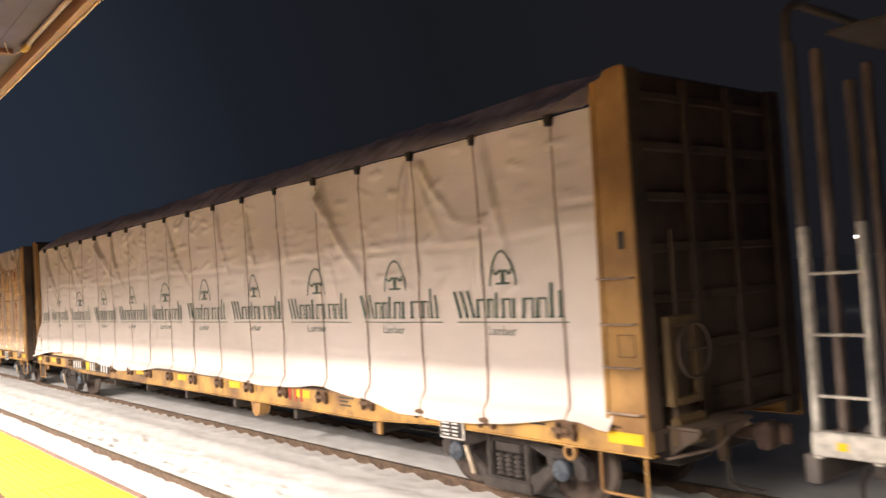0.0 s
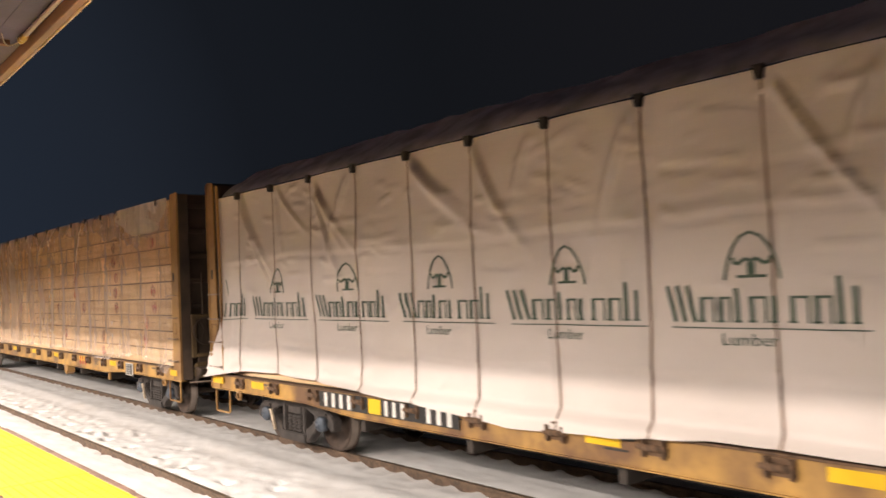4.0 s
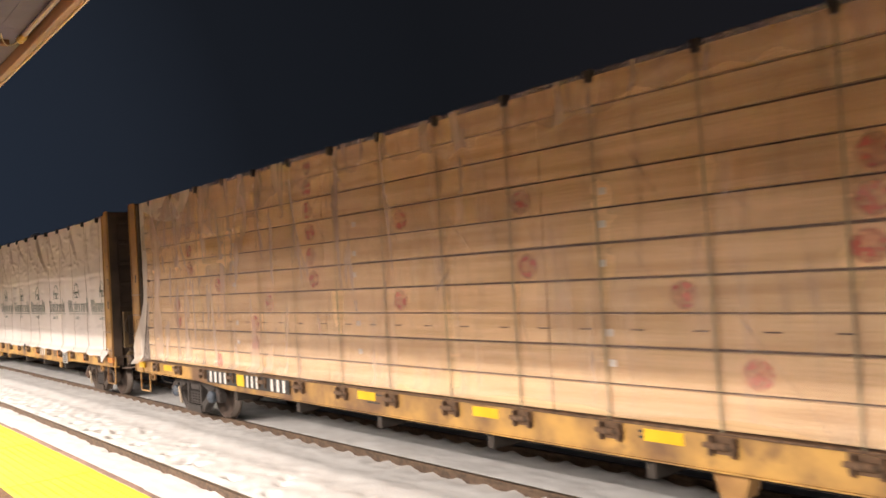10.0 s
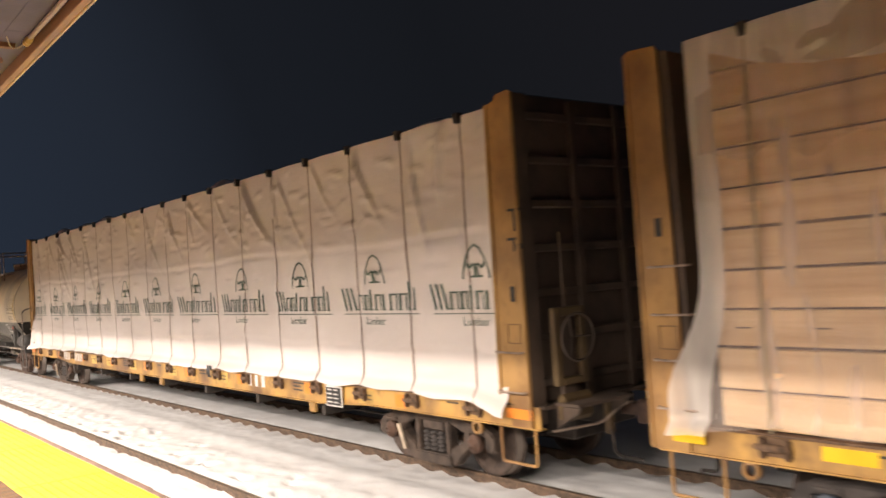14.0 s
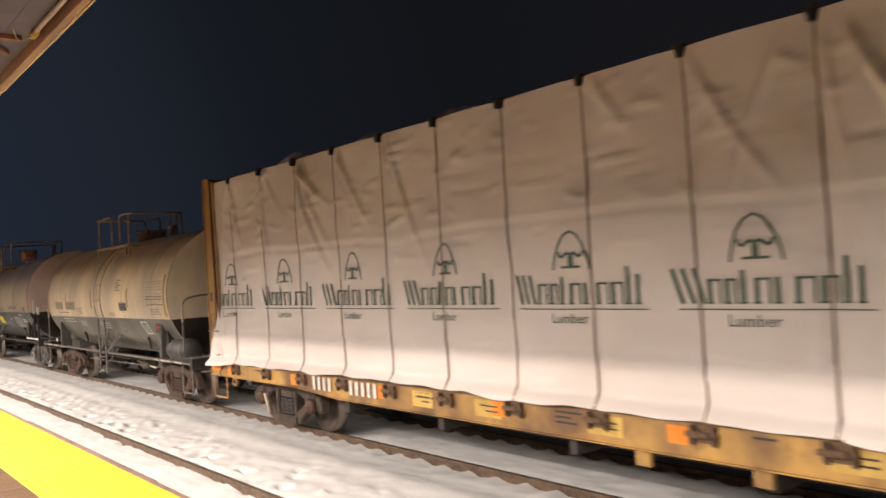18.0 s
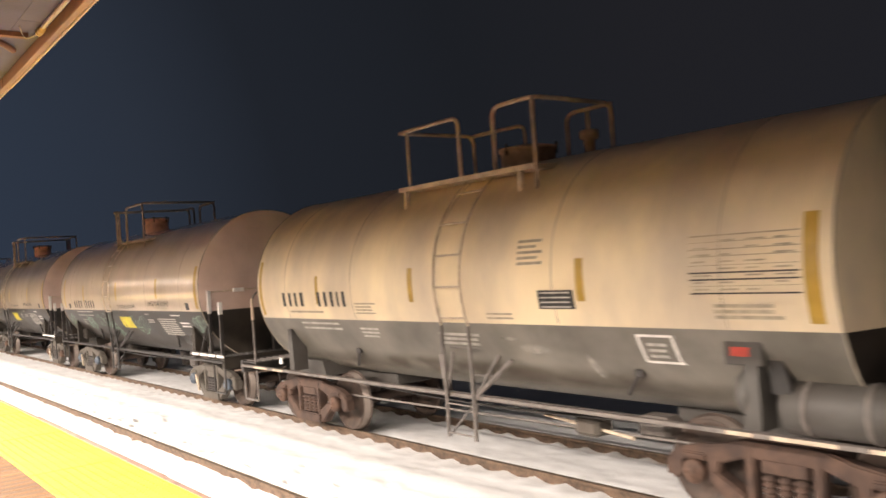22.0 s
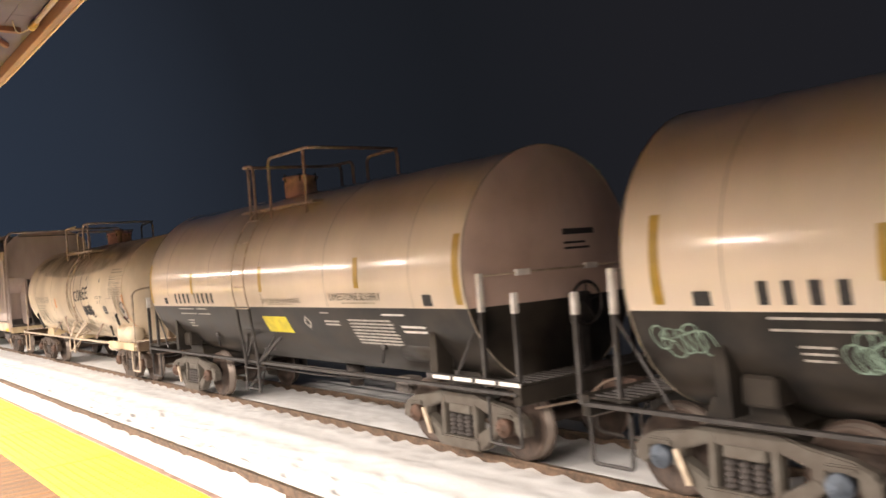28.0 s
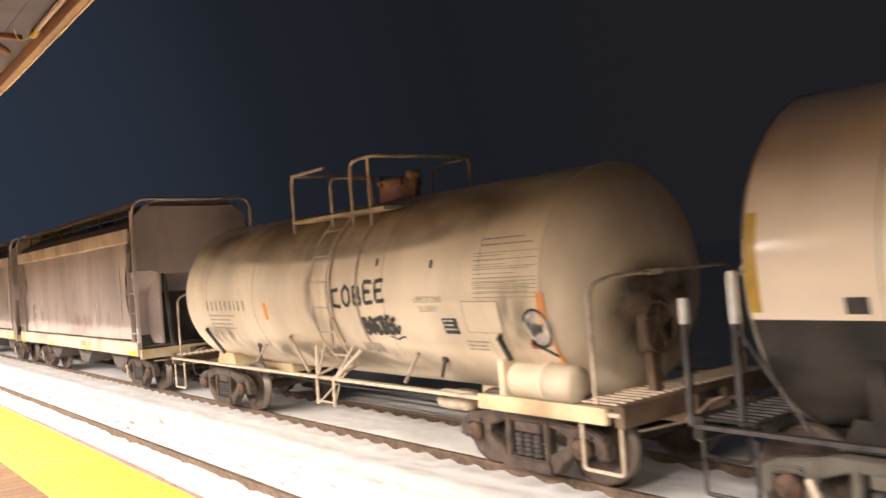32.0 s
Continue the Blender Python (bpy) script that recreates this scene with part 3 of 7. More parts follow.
def planks():
    bm = B(0, 3.3, 0.003, 0.137, -0.04, 0, bev=0.004)
    first = part("plank", bm, "plank", platform)
    first.matrix_basis = pose(-2.0, 3.0, PLAT_Z - 0.002)
    for k in range(1, 130):
        again(first, platform, pose(-2.0, 3.0 + 0.14 * k, PLAT_Z - 0.002 + 0.002 * (((k * 13) % 7) / 7 - 0.5)))
    part("plank_field", B(-6, 1.30, 21.3, 160, PLAT_Z - 0.04, PLAT_Z - 0.004), "plank", platform)
    part("plank_field", B(-6, 1.30, -40, 2.99, PLAT_Z - 0.04, PLAT_Z - 0.004), "plank", platform)
    part("plank_field", B(-6, -2.01, 2.99, 21.3, PLAT_Z - 0.04, PLAT_Z - 0.004), "plank", platform)


# canopy over the platform
canopy = thing("canopy", pose(0, 0, 0), "station canopy with a wooden fascia and painted soffit", "canopy", kind="structure")
part("roof_deck", B(-5.5, EAVE_X - 0.05, -30, 120, EAVE_Z + 0.26, EAVE_Z + 0.35), "canopy_panel", canopy)
for k in range(10):
    y0 = -6.3 + k * 7.1
    d = 0.005 * (k % 2)
    part("fascia_board", B(EAVE_X - 0.064 + d, EAVE_X - 0.014 + d, y0, y0 + 7.095, EAVE_Z, EAVE_Z + 0.36, bev=0.004), "canopy_wood", canopy)
    part("drip_trim", B(EAVE_X - 0.0135 + d, EAVE_X + d, y0, y0 + 7.095, EAVE_Z - 0.010, EAVE_Z + 0.10, bev=0.003), "cream_trim", canopy)
SOF = EAVE_Z + 0.078
for k in range(12):
    y0 = -1.2 + k * 2.44
    part("soffit_panel", B(1.262, EAVE_X - 0.066, y0 + 0.003, y0 + 2.437, SOF, SOF + 0.02), "canopy_panel", canopy)
part("soffit_panel", B(0.86, 1.259, 3.75, 7.35, SOF, SOF + 0.02), "canopy_panel", canopy)
CON = EAVE_X - 0.110
part("conduit", T([(CON, 3.2, SOF - 0.022), (CON, 6.25, SOF - 0.022)], 0.017, 10), "conduit", canopy, "grey metal conduit")
part("conduit_coupling", lathe(bmesh.new(), [(-0.07, 0.0), (-0.07, 0.021), (-0.03, 0.021), (-0.03, 0.028), (0.0, 0.028), (0.0, 0.022), (0.03, 0.022), (0.03, 0.027), (0.06, 0.027), (0.06, 0.0)], "y", 12, (CON, 6.22, SOF - 0.029)), "brass", canopy, "brass conduit fitting")
part("loose_wire", T(bend([(CON, 6.29, SOF - 0.03), (CON - 0.04, 6.42, SOF - 0.04), (CON - 0.08, 6.40, SOF - 0.035), (CON - 0.13, 6.24, SOF - 0.01)], 0.08), 0.005, 6), "conduit", canopy)
for y0 in (6.43, 17.4, 28.4):
    part("bracket", prism(bmesh.new(), [(y0 - 0.028, SOF - 0.035), (y0 + 0.028, SOF - 0.035), (y0 + 0.028, SOF - 0.002), (y0 - 0.028, SOF - 0.002)], 1.00, CON - 0.045), "bracket", canopy, "red-brown timber bracket")
    part("bracket", T(bend([(1.0, y0 + 0.16, SOF - 0.02), (1.22, y0 + 0.19, SOF - 0.02), (CON - 0.06, y0 + 0.42, SOF - 0.02)], 0.15), 0.024, 8), "bracket", canopy, "red-brown timber bracket")
for k in range(11):
    y0 = -0.2 + k * 5.5
    part("rafter", B(-5.4, 0.82, y0 - 0.05, y0 + 0.05, EAVE_Z + 0.115, EAVE_Z + 0.258, bev=0.005), "bracket", canopy)
# unseen beam, added to keep the panels' light off the cars' tops
part("canopy_beam", B(-1.56, -1.44, -30, 120, 4.232, EAVE_Z + 0.112, bev=0.01), "bracket", canopy, "unseen timber beam added to cut off the lamps' light")
# unseen wall added to close the platform off, dark so little light bounces back
part("back_wall", B(-5.7, -5.5, -40, 120, PLAT_Z, EAVE_Z + 0.3), "back_wall", canopy)


def strip_fixture(x, y, z):
    lf = thing("strip_light", pose(x, y, z), "long metal strip light under the canopy, switched on", "light", "strip lights under the canopy")
    part("housing", B(-0.12, 0.194, -0.80, 0.80, 0.005, 0.04, bev=0.004), "conduit", lf)
    # unseen plate, added to cut the tube's light off low on the cars
    part("skirt", B(0.195, 0.203, -0.82, 0.82, -0.079, 0.04), "conduit", lf)
    part("end_cap", B(-0.12, 0.194, -0.82, -0.801, -0.03, 0.042), "cream_trim", lf)
    part("end_cap", B(-0.12, 0.194, 0.801, 0.82, -0.03, 0.042), "cream_trim", lf)


def panel_fixture(x, y, z):
    lf = thing("panel_light", pose(x, y, z), "broad panel light deep under the canopy, switched on", "light", "strip lights under the canopy")
    part("housing", B(-0.53, 0.53, -0.65, 0.65, 0.005, 0.05, bev=0.004), "conduit", lf)


for lamp in STRIPS:
    strip_fixture(*lamp)
for lamp in PANELS:
    panel_fixture(*lamp)

# ---------------------------------------------------------------- running gear
SHARED = {}


def shared(key, name, make, mat, parent, m=None, label="", smooth=False):
    """A part whose mesh is built once for each key."""
    key = (key, mat)
    if key not in SHARED:
        ob = part(name, make(), mat, parent, label, smooth)
        SHARED[key] = ob.data
    else:
        ob = new(name, SHARED[key])
        ob.parent = parent
        tagged(ob, label)
    if m is not None:
        ob.matrix_basis = m
    return ob


WHEEL_R = 0.457


def wheel_mesh():
    return lathe(bmesh.new(), [(-0.055, 0.0), (-0.055, 0.12), (-0.03, 0.15), (0.0, 0.30), (-0.055, 0.385), (-0.065, 0.41), (-0.065, 0.452), (0.05, WHEEL_R), (0.055, 0.485), (0.075, 0.485), (0.08, 0.41), (0.035, 0.385), (0.03, 0.15), (0.055, 0.12), (0.055, 0.0)], "x", 40)


def axle_mesh():
    return lathe(bmesh.new(), [(-1.0, 0.0), (-1.0, 0.075), (-0.8, 0.085), (-0.8, 0.10), (-0.65, 0.10), (-0.5, 0.085), (0.5, 0.085), (0.65, 0.10), (0.8, 0.10), (0.8, 0.085), (1.0, 0.075), (1.0, 0.0)], "x", 20)


def cap_mesh():
    bm = lathe(bmesh.new(), [(0.06, 0.0), (0.06, 0.115), (-0.03, 0.12), (-0.05, 0.105), (-0.055, 0.075), (-0.075, 0.07), (-0.08, 0.0)], "x", 20)
    for k in range(3):
        a = 2 * math.pi * k / 3
        lathe(bm, [(-0.095, 0.0), (-0.095, 0.016), (-0.05, 0.016)], "x", 6, (0, 0.045 * math.cos(a), 0.045 * math.sin(a)))
    return bm


def side_frame_mesh():
    """A cast frame: arched top, slanting lower arms, a spring window and two three-cornered holes."""
    bm = bmesh.new()
    a, b = -0.07, 0.07
    top = [(-1.235, 0.49), (-1.17, 0.60), (-1.0, 0.68), (-0.62, 0.74), (-0.36, 0.83), (0.36, 0.83), (0.62, 0.74), (1.0, 0.68), (1.17, 0.60), (1.235, 0.49)]
    low = [(y, z - (0.18 if abs(y) < 0.7 else 0.13)) for y, z in top]
    prism(bm, top + low[::-1], a, b)
    for s in (-1, 1):
        prism(bm, [(s * 0.79, 0.41), (s * 0.70, 0.50), (s * 0.37, 0.31), (s * 0.30, 0.10), (s * 0.45, 0.11)], a - 0.012, b + 0.012)
        prism(bm, [(s * 0.77, 0.62), (s * 0.78, 0.40), (s * 0.72, 0.38), (s * 0.64, 0.46), (s * 0.62, 0.66)], a, b)
        prism(bm, [(s * 1.235, 0.55), (s * 1.23, 0.40), (s * 1.12, 0.34), (s * 1.03, 0.42), (s * 1.03, 0.60)], a, b)
        prism(bm, [(s * 0.27, 0.76), (s * 0.37, 0.78), (s * 0.365, 0.20), (s * 0.275, 0.20)], a - 0.006, b + 0.006)
        prism(bm, [(s * 0.77, 0.64), (s * 1.04, 0.64), (s * 1.04, 0.575), (s * 0.77, 0.575)], a - 0.03, b + 0.03)
    prism(bm, [(-0.42, 0.10), (0.42, 0.10), (0.40, 0.245), (-0.40, 0.245)], a - 0.04, b + 0.04)
    bmesh.ops.recalc_face_normals(bm, faces=bm.faces)
    es = [e for e in bm.edges if len(e.link_faces) == 2 and e.calc_face_angle(0) > 0.6]
    bmesh.ops.bevel(bm, geom=es, offset=0.018, segments=2, affect="EDGES")
    return bm


def spring_mesh():
    prof, z = [(0.0, 0.045)], 0.0
    for k in range(5):
        for dz, r in ((0.0, 0.048), (0.010, 0.068), (0.028, 0.070), (0.038, 0.050)):
            prof.append((k * 0.054 + dz, r))
    return lathe(bmesh.new(), prof + [(0.27, 0.045)], "z", 14)


def bolster_mesh():
    bm = box(bmesh.new(), -1.05, 1.05, -0.22, 0.22, 0.53, 0.67, bev=0.02)
    box(bm, -0.35, 0.35, -0.22, 0.22, 0.62, 0.86, bev=0.02)
    return bm


WHEELSETS = []


def truck(car, y, iron="truck_iron", cap="cap_rust", lever=True):
    for s in (-1, 1):
        sf = shared("side_frame", "side_frame", side_frame_mesh, iron, car, pose(0.99 * s, y, 0))
        for k in (-1, 0, 1):
            shared("spring", "spring", spring_mesh, "truck_dark" if iron != "truck_rust" else "truck_rust", sf, pose(-0.02, 0.15 * k, 0.255))
    shared("bolster", "bolster", bolster_mesh, iron, car, pose(0, y, 0))
    for dy in (-0.89, 0.89):
        ws = shared("axle", "wheelset", axle_mesh, "wheel", car, pose(0, y + dy, WHEEL_R), smooth=True)
        for s in (-1, 1):
            w = shared("wheel", "wheel", wheel_mesh, "wheel", ws, pose(0.745 * s, 0, 0, 0, 0, 0 if s < 0 else 180), smooth=True)
            if len(w.data.materials) < 2:
                w.data.materials.append(M["tread"])
                for f in w.data.polygons:
                    if f.center.length > 0.42 and abs(f.normal.x) < 0.6:
                        f.material_index = 1
            shared("cap", "bearing_cap", cap_mesh, cap, ws, pose(1.075 * s, 0, 0, 0, 0, 0 if s < 0 else 180), smooth=False)
        WHEELSETS.append((ws, y + dy))
    if lever:
        shared("lever", "brake_lever", lambda: prism(bmesh.new(), [(0.52, 0.24), (0.58, 0.22), (0.72, 0.55), (0.66, 0.57)], -1.13, -1.10), "rail_cream", car, pose(0, y, 0), "dusty pale brake lever")
        shared("brake_beam", "brake_beam", lambda: box(bmesh.new(), -0.8, 0.8, -0.05, 0.05, 0.30, 0.42, bev=0.01), "underframe", car, pose(0, y + 0.36, 0))


def coupler(car, y, s):
    """Draft sill, drawbar, knuckle, lever and air hose at one end; s points outward along y."""
    shared(("draft", s), "draft_sill", lambda: box(bmesh.new(), -0.22, 0.22, min(0, -s * 1.2), max(0, -s * 1.2), 0.70, 1.02, bev=0.01), "underframe", car, pose(0, y, 0))

    def knuckle():
        bm = box(bmesh.new(), -0.07, 0.07, min(0, s * 0.32), max(0, s * 0.32), 0.80, 0.94, bev=0.012)
        box(bm, -0.16, 0.10, min(s * 0.30, s * 0.46), max(s * 0.30, s * 0.46), 0.73, 1.0, bev=0.03)
        box(bm, 0.04, 0.15, min(s * 0.40, s * 0.56), max(s * 0.40, s * 0.56), 0.76, 0.97, bev=0.03)
        return bm
    shared(("knuckle", s), "coupler", knuckle, "truck_rust", car, pose(0, y, 0), "rusty knuckle coupler")
    shared(("hose", s), "air_hose", lambda: T(bend([(-0.35, 0, 0.80), (-0.35, s * 0.12, 0.62), (-0.33, s * 0.10, 0.38), (-0.20, s * 0.40, 0.33)], 0.12), 0.022), "underframe", car, pose(0, y, 0), "dusty rubber air hose")
    shared(("uncoupler", s), "uncoupling_lever", lambda: T(bend([(-1.25, s * 0.05, 0.80), (-0.5, s * 0.10, 0.78), (-0.25, s * 0.18, 0.95), (-0.1, s * 0.25, 0.98)], 0.1), 0.014), "rail_brown", car, pose(0, y, 0))


# ---------------------------------------------------------------- centre-beam flat cars
HALF = 11.5
STRAP_YS = [-10.42 + 1.222 * k for k in range(18)]


CLOTH = {}
GRID_Y, GRID_Z = np.arange(-11.8, 11.81, 0.03), np.arange(0.6, 4.85, 0.03)


def crease(w, y0, z0, y1, z1, wide, amp, sharp=1.0):
    """Adds one fold along a line to the height map: steep on its upper side, soft below."""
    my, mz = 4 * wide, 4 * wide
    ys = (GRID_Y > min(y0, y1) - my) & (GRID_Y < max(y0, y1) + my)
    zs = (GRID_Z > min(z0, z1) - mz) & (GRID_Z < max(z0, z1) + mz)
    yy, zz = np.meshgrid(GRID_Y[ys], GRID_Z[zs], indexing="ij")
    dy, dz = y1 - y0, z1 - z0
    length = math.hypot(dy, dz)
    t = ((yy - y0) * dy + (zz - z0) * dz) / length ** 2
    d = ((yy - y0) * dz - (zz - z0) * dy) / length
    bow = 0.10 * length * np.sin(np.clip(t, 0, 1) * math.pi) * 0.6
    d = (d + bow * 0.6) / wide
    side = np.where(d > 0, np.exp(-(d * 1.7 * sharp) ** 2), np.exp(-(d * 0.75) ** 2))
    fade = np.clip(t * 5 + 0.25, 0, 1) * np.clip((1 - t) * 1.6 + 0.05, 0, 1) * (t > -0.08) * (t < 1.05)
    w[np.ix_(ys, zs)] += amp * side * fade


def cloth_map(seed, z_top):
    """The wrap's relief over its length and height: folds from the straps, cross creases, crumples under the top."""
    rng = random.Random(int(seed * 1000))
    ya, za = np.meshgrid(GRID_Y, GRID_Z, indexing="ij")
    w = np.zeros(ya.shape)
    cy, cz = GRID_Y[::6], GRID_Z[::6]
    coarse = np.array([[0.020 * noise.noise(Vector((y * 0.8 + z * 0.5, z * 0.7, seed))) + 0.012 * noise.noise(Vector((y * 2.4, z * 1.9, seed + 3.1))) for z in cz] for y in cy])
    iy, iz = np.clip((GRID_Y - cy[0]) / 0.18, 0, len(cy) - 1.001), np.clip((GRID_Z - cz[0]) / 0.18, 0, len(cz) - 1.001)
    a, b = iy.astype(int), iz.astype(int)
    fy, fz = (iy - a)[:, None], (iz - b)[None, :]
    w += coarse[np.ix_(a, b)] * (1 - fy) * (1 - fz) + coarse[np.ix_(a + 1, b)] * fy * (1 - fz) + coarse[np.ix_(a, b + 1)] * (1 - fy) * fz + coarse[np.ix_(a + 1, b + 1)] * fy * fz
    u = ((ya - STRAP_YS[0]) / 1.222) % 1.0
    w += 0.026 * np.sin(math.pi * u) ** 0.7 - 0.016
    for k in range(-1, 19):
        y = STRAP_YS[0] + 1.222 * k
        # long pulls that fall away from the strap's top
        for q in range(rng.choice((0, 1, 1, 2, 3))):
            s = rng.choice((-1, -1, -1, -1, 1))
            run, drop = rng.uniform(0.25, 1.5), rng.uniform(0.7, 2.1)
            crease(w, y + s * rng.uniform(0.03, 0.25), z_top - rng.uniform(0.02, 0.15), y + s * run, z_top - drop, rng.uniform(0.025, 0.065), rng.uniform(0.02, 0.055))
        # cross creases between two straps
        for zc in (z_top - 0.75, z_top - 0.95, 3.02, 2.75, 1.63, 1.36):
            if rng.random() < 0.72:
                z, tilt = zc + rng.uniform(-0.07, 0.07), rng.uniform(-0.06, 0.05)
                y0, y1 = y + rng.uniform(0.0, 0.4), y + rng.uniform(0.75, 1.25)
                crease(w, y1, z + tilt, y0, z, rng.uniform(0.012, 0.022), rng.uniform(0.010, 0.024) * rng.choice((1, 1, -1)))
        # crumples under the top edge
        for q in range(9):
            y0, z0 = y + rng.uniform(0, 1.2), z_top - rng.uniform(0.08, 1.25)
            crease(w, y0, z0, y0 + rng.choice((-1, 1)) * rng.uniform(0.2, 0.6), z0 + rng.uniform(-0.16, 0.08), rng.uniform(0.012, 0.03), rng.uniform(0.008, 0.026))
        # faint slack lower down
        for q in range(3):
            y0, z0 = y + rng.uniform(0, 1.2), rng.uniform(1.2, 2.6)
            crease(w, y0, z0, y0 + rng.choice((-1, 1)) * rng.uniform(0.2, 0.7), z0 + rng.uniform(-0.30, 0.15), rng.uniform(0.02, 0.05), rng.uniform(0.006, 0.016))
        # short upright tucks beside the strap
        for q in range(2):
            z0 = rng.uniform(1.4, 3.4)
            yq = y + rng.choice((-1, 1)) * rng.uniform(0.03, 0.10)
            crease(w, yq, z0 + 0.5, yq + rng.uniform(-0.05, 0.05), z0 - 0.4, 0.025, rng.uniform(0.008, 0.018))
    # seams of the packs below run along the whole side
    for zc, amp in ((1.62, 0.010), (3.03, 0.010)):
        wob = 0.03 * np.sin(ya * 0.9 + seed) + 0.015 * np.sin(ya * 2.3 + 2 * seed)
        q = za - zc - wob
        w -= amp * np.exp(-(q / 0.03) ** 2) - amp * 0.5 * np.exp(-((q - 0.06) / 0.05) ** 2)
    return np.maximum(w * 1.7, -0.034)


def wrinkle(seed, y, z, z_top):
    """How far the cloth stands out from its flat, in metres."""
    if (seed, z_top) not in CLOTH:
        CLOTH[(seed, z_top)] = cloth_map(seed, z_top)
    w = CLOTH[(seed, z_top)]
    a, b = min(max((y + 11.8) / 0.03, 0), w.shape[0] - 1.01), min(max((z - 0.6) / 0.03, 0), w.shape[1] - 1.01)
    i, j = int(a), int(b)
    a, b = a - i, b - j
    return float(w[i, j] * (1 - a) * (1 - b) + w[i + 1, j] * a * (1 - b) + w[i, j + 1] * (1 - a) * b + w[i + 1, j + 1] * a * b)


# the swags of the first load's hem: place along the car, height
HEM = ((-11.1, 1.13), (-10.6, 1.12), (-10.0, 1.03), (-9.1, 0.935), (-8.35, 0.91), (-7.5, 0.925), (-6.9, 1.02), (-6.1, 1.09), (-5.3, 1.14), (-4.9, 1.10), (-4.2, 1.055),
       (-3.3, 1.06), (-2.0, 1.10), (-0.5, 1.12), (1.2, 1.12), (2.2, 1.03), (3.7, 0.96), (5.2, 1.06), (6.4, 1.11), (7.5, 1.17), (9.0, 1.21), (10.2, 1.20), (10.6, 1.17), (11.0, 1.14))


def wrap_bottom(seed, y):
    if seed < 1:
        return float(np.interp(y, [q[0] for q in HEM], [q[1] for q in HEM])) + 0.012 * noise.noise(Vector((y * 1.7, 5.2, seed)))
    low = 1.085 + 0.07 * noise.noise(Vector((y * 0.27, 2.2, seed))) + 0.045 * noise.noise(Vector((y * 1.7, 5.2, seed)))
    return low - 0.03 * max(0.0, min(1.0, (-5.0 - y) / 3.0))


def cloth_point(seed, z_top, y, v):
    """A point of the hanging wrap: v runs from 0 at the top to 1 at the hem."""
    z = z_top + (wrap_bottom(seed, y) - z_top) * v
    x = -1.335 - wrinkle(seed, y, z, z_top)
    # below the deck the hem hangs out over the sill and its winches, held in a little at each strap
    q = max(0.0, min(1.0, (1.24 - z) / 0.15))
    u = ((y - STRAP_YS[0]) / 1.222 + 0.5) % 1.0 - 0.5
    x -= q * q * (3 - 2 * q) * (0.115 - 0.02 * math.exp(-(u / 0.08) ** 2))
    yy = y
    end = max(0.0, (y - 10.3) / 0.8)
    if end > 0:
        flare = 0.3 if seed > 5 else 1.0
        low = max(0.0, min(1.0, (2.6 - z) / 1.2))
        low = low * low * (3 - 2 * low)
        tuck = min(1.0, end * 1.4)
        x += 0.8 * tuck * (1 - low) * max(0.0, -1.335 - x)
        yy += 0.42 * flare * end * low * low
        x -= low * tuck * (0.10 + 0.035 * math.sin(13 * y + 2.2 * z) + 0.02 * math.sin(31 * y - 3 * z))
        z -= 0.10 * flare * end * low
    end = max(0.0, (-10.3 - y) / 0.8)
    if end > 0:
        low = max(0.0, min(1.0, (1.6 - z) / 0.6))
        tuck = min(1.0, end * 1.4)
        x += 0.7 * tuck * (1 - low) * max(0.0, -1.335 - x)
        yy -= 0.10 * end * low
        x -= 0.08 * tuck * low + 0.02 * end * low * math.sin(11 * y + 2 * z)
        z -= 0.12 * end * low
    return Vector((x, yy, z))


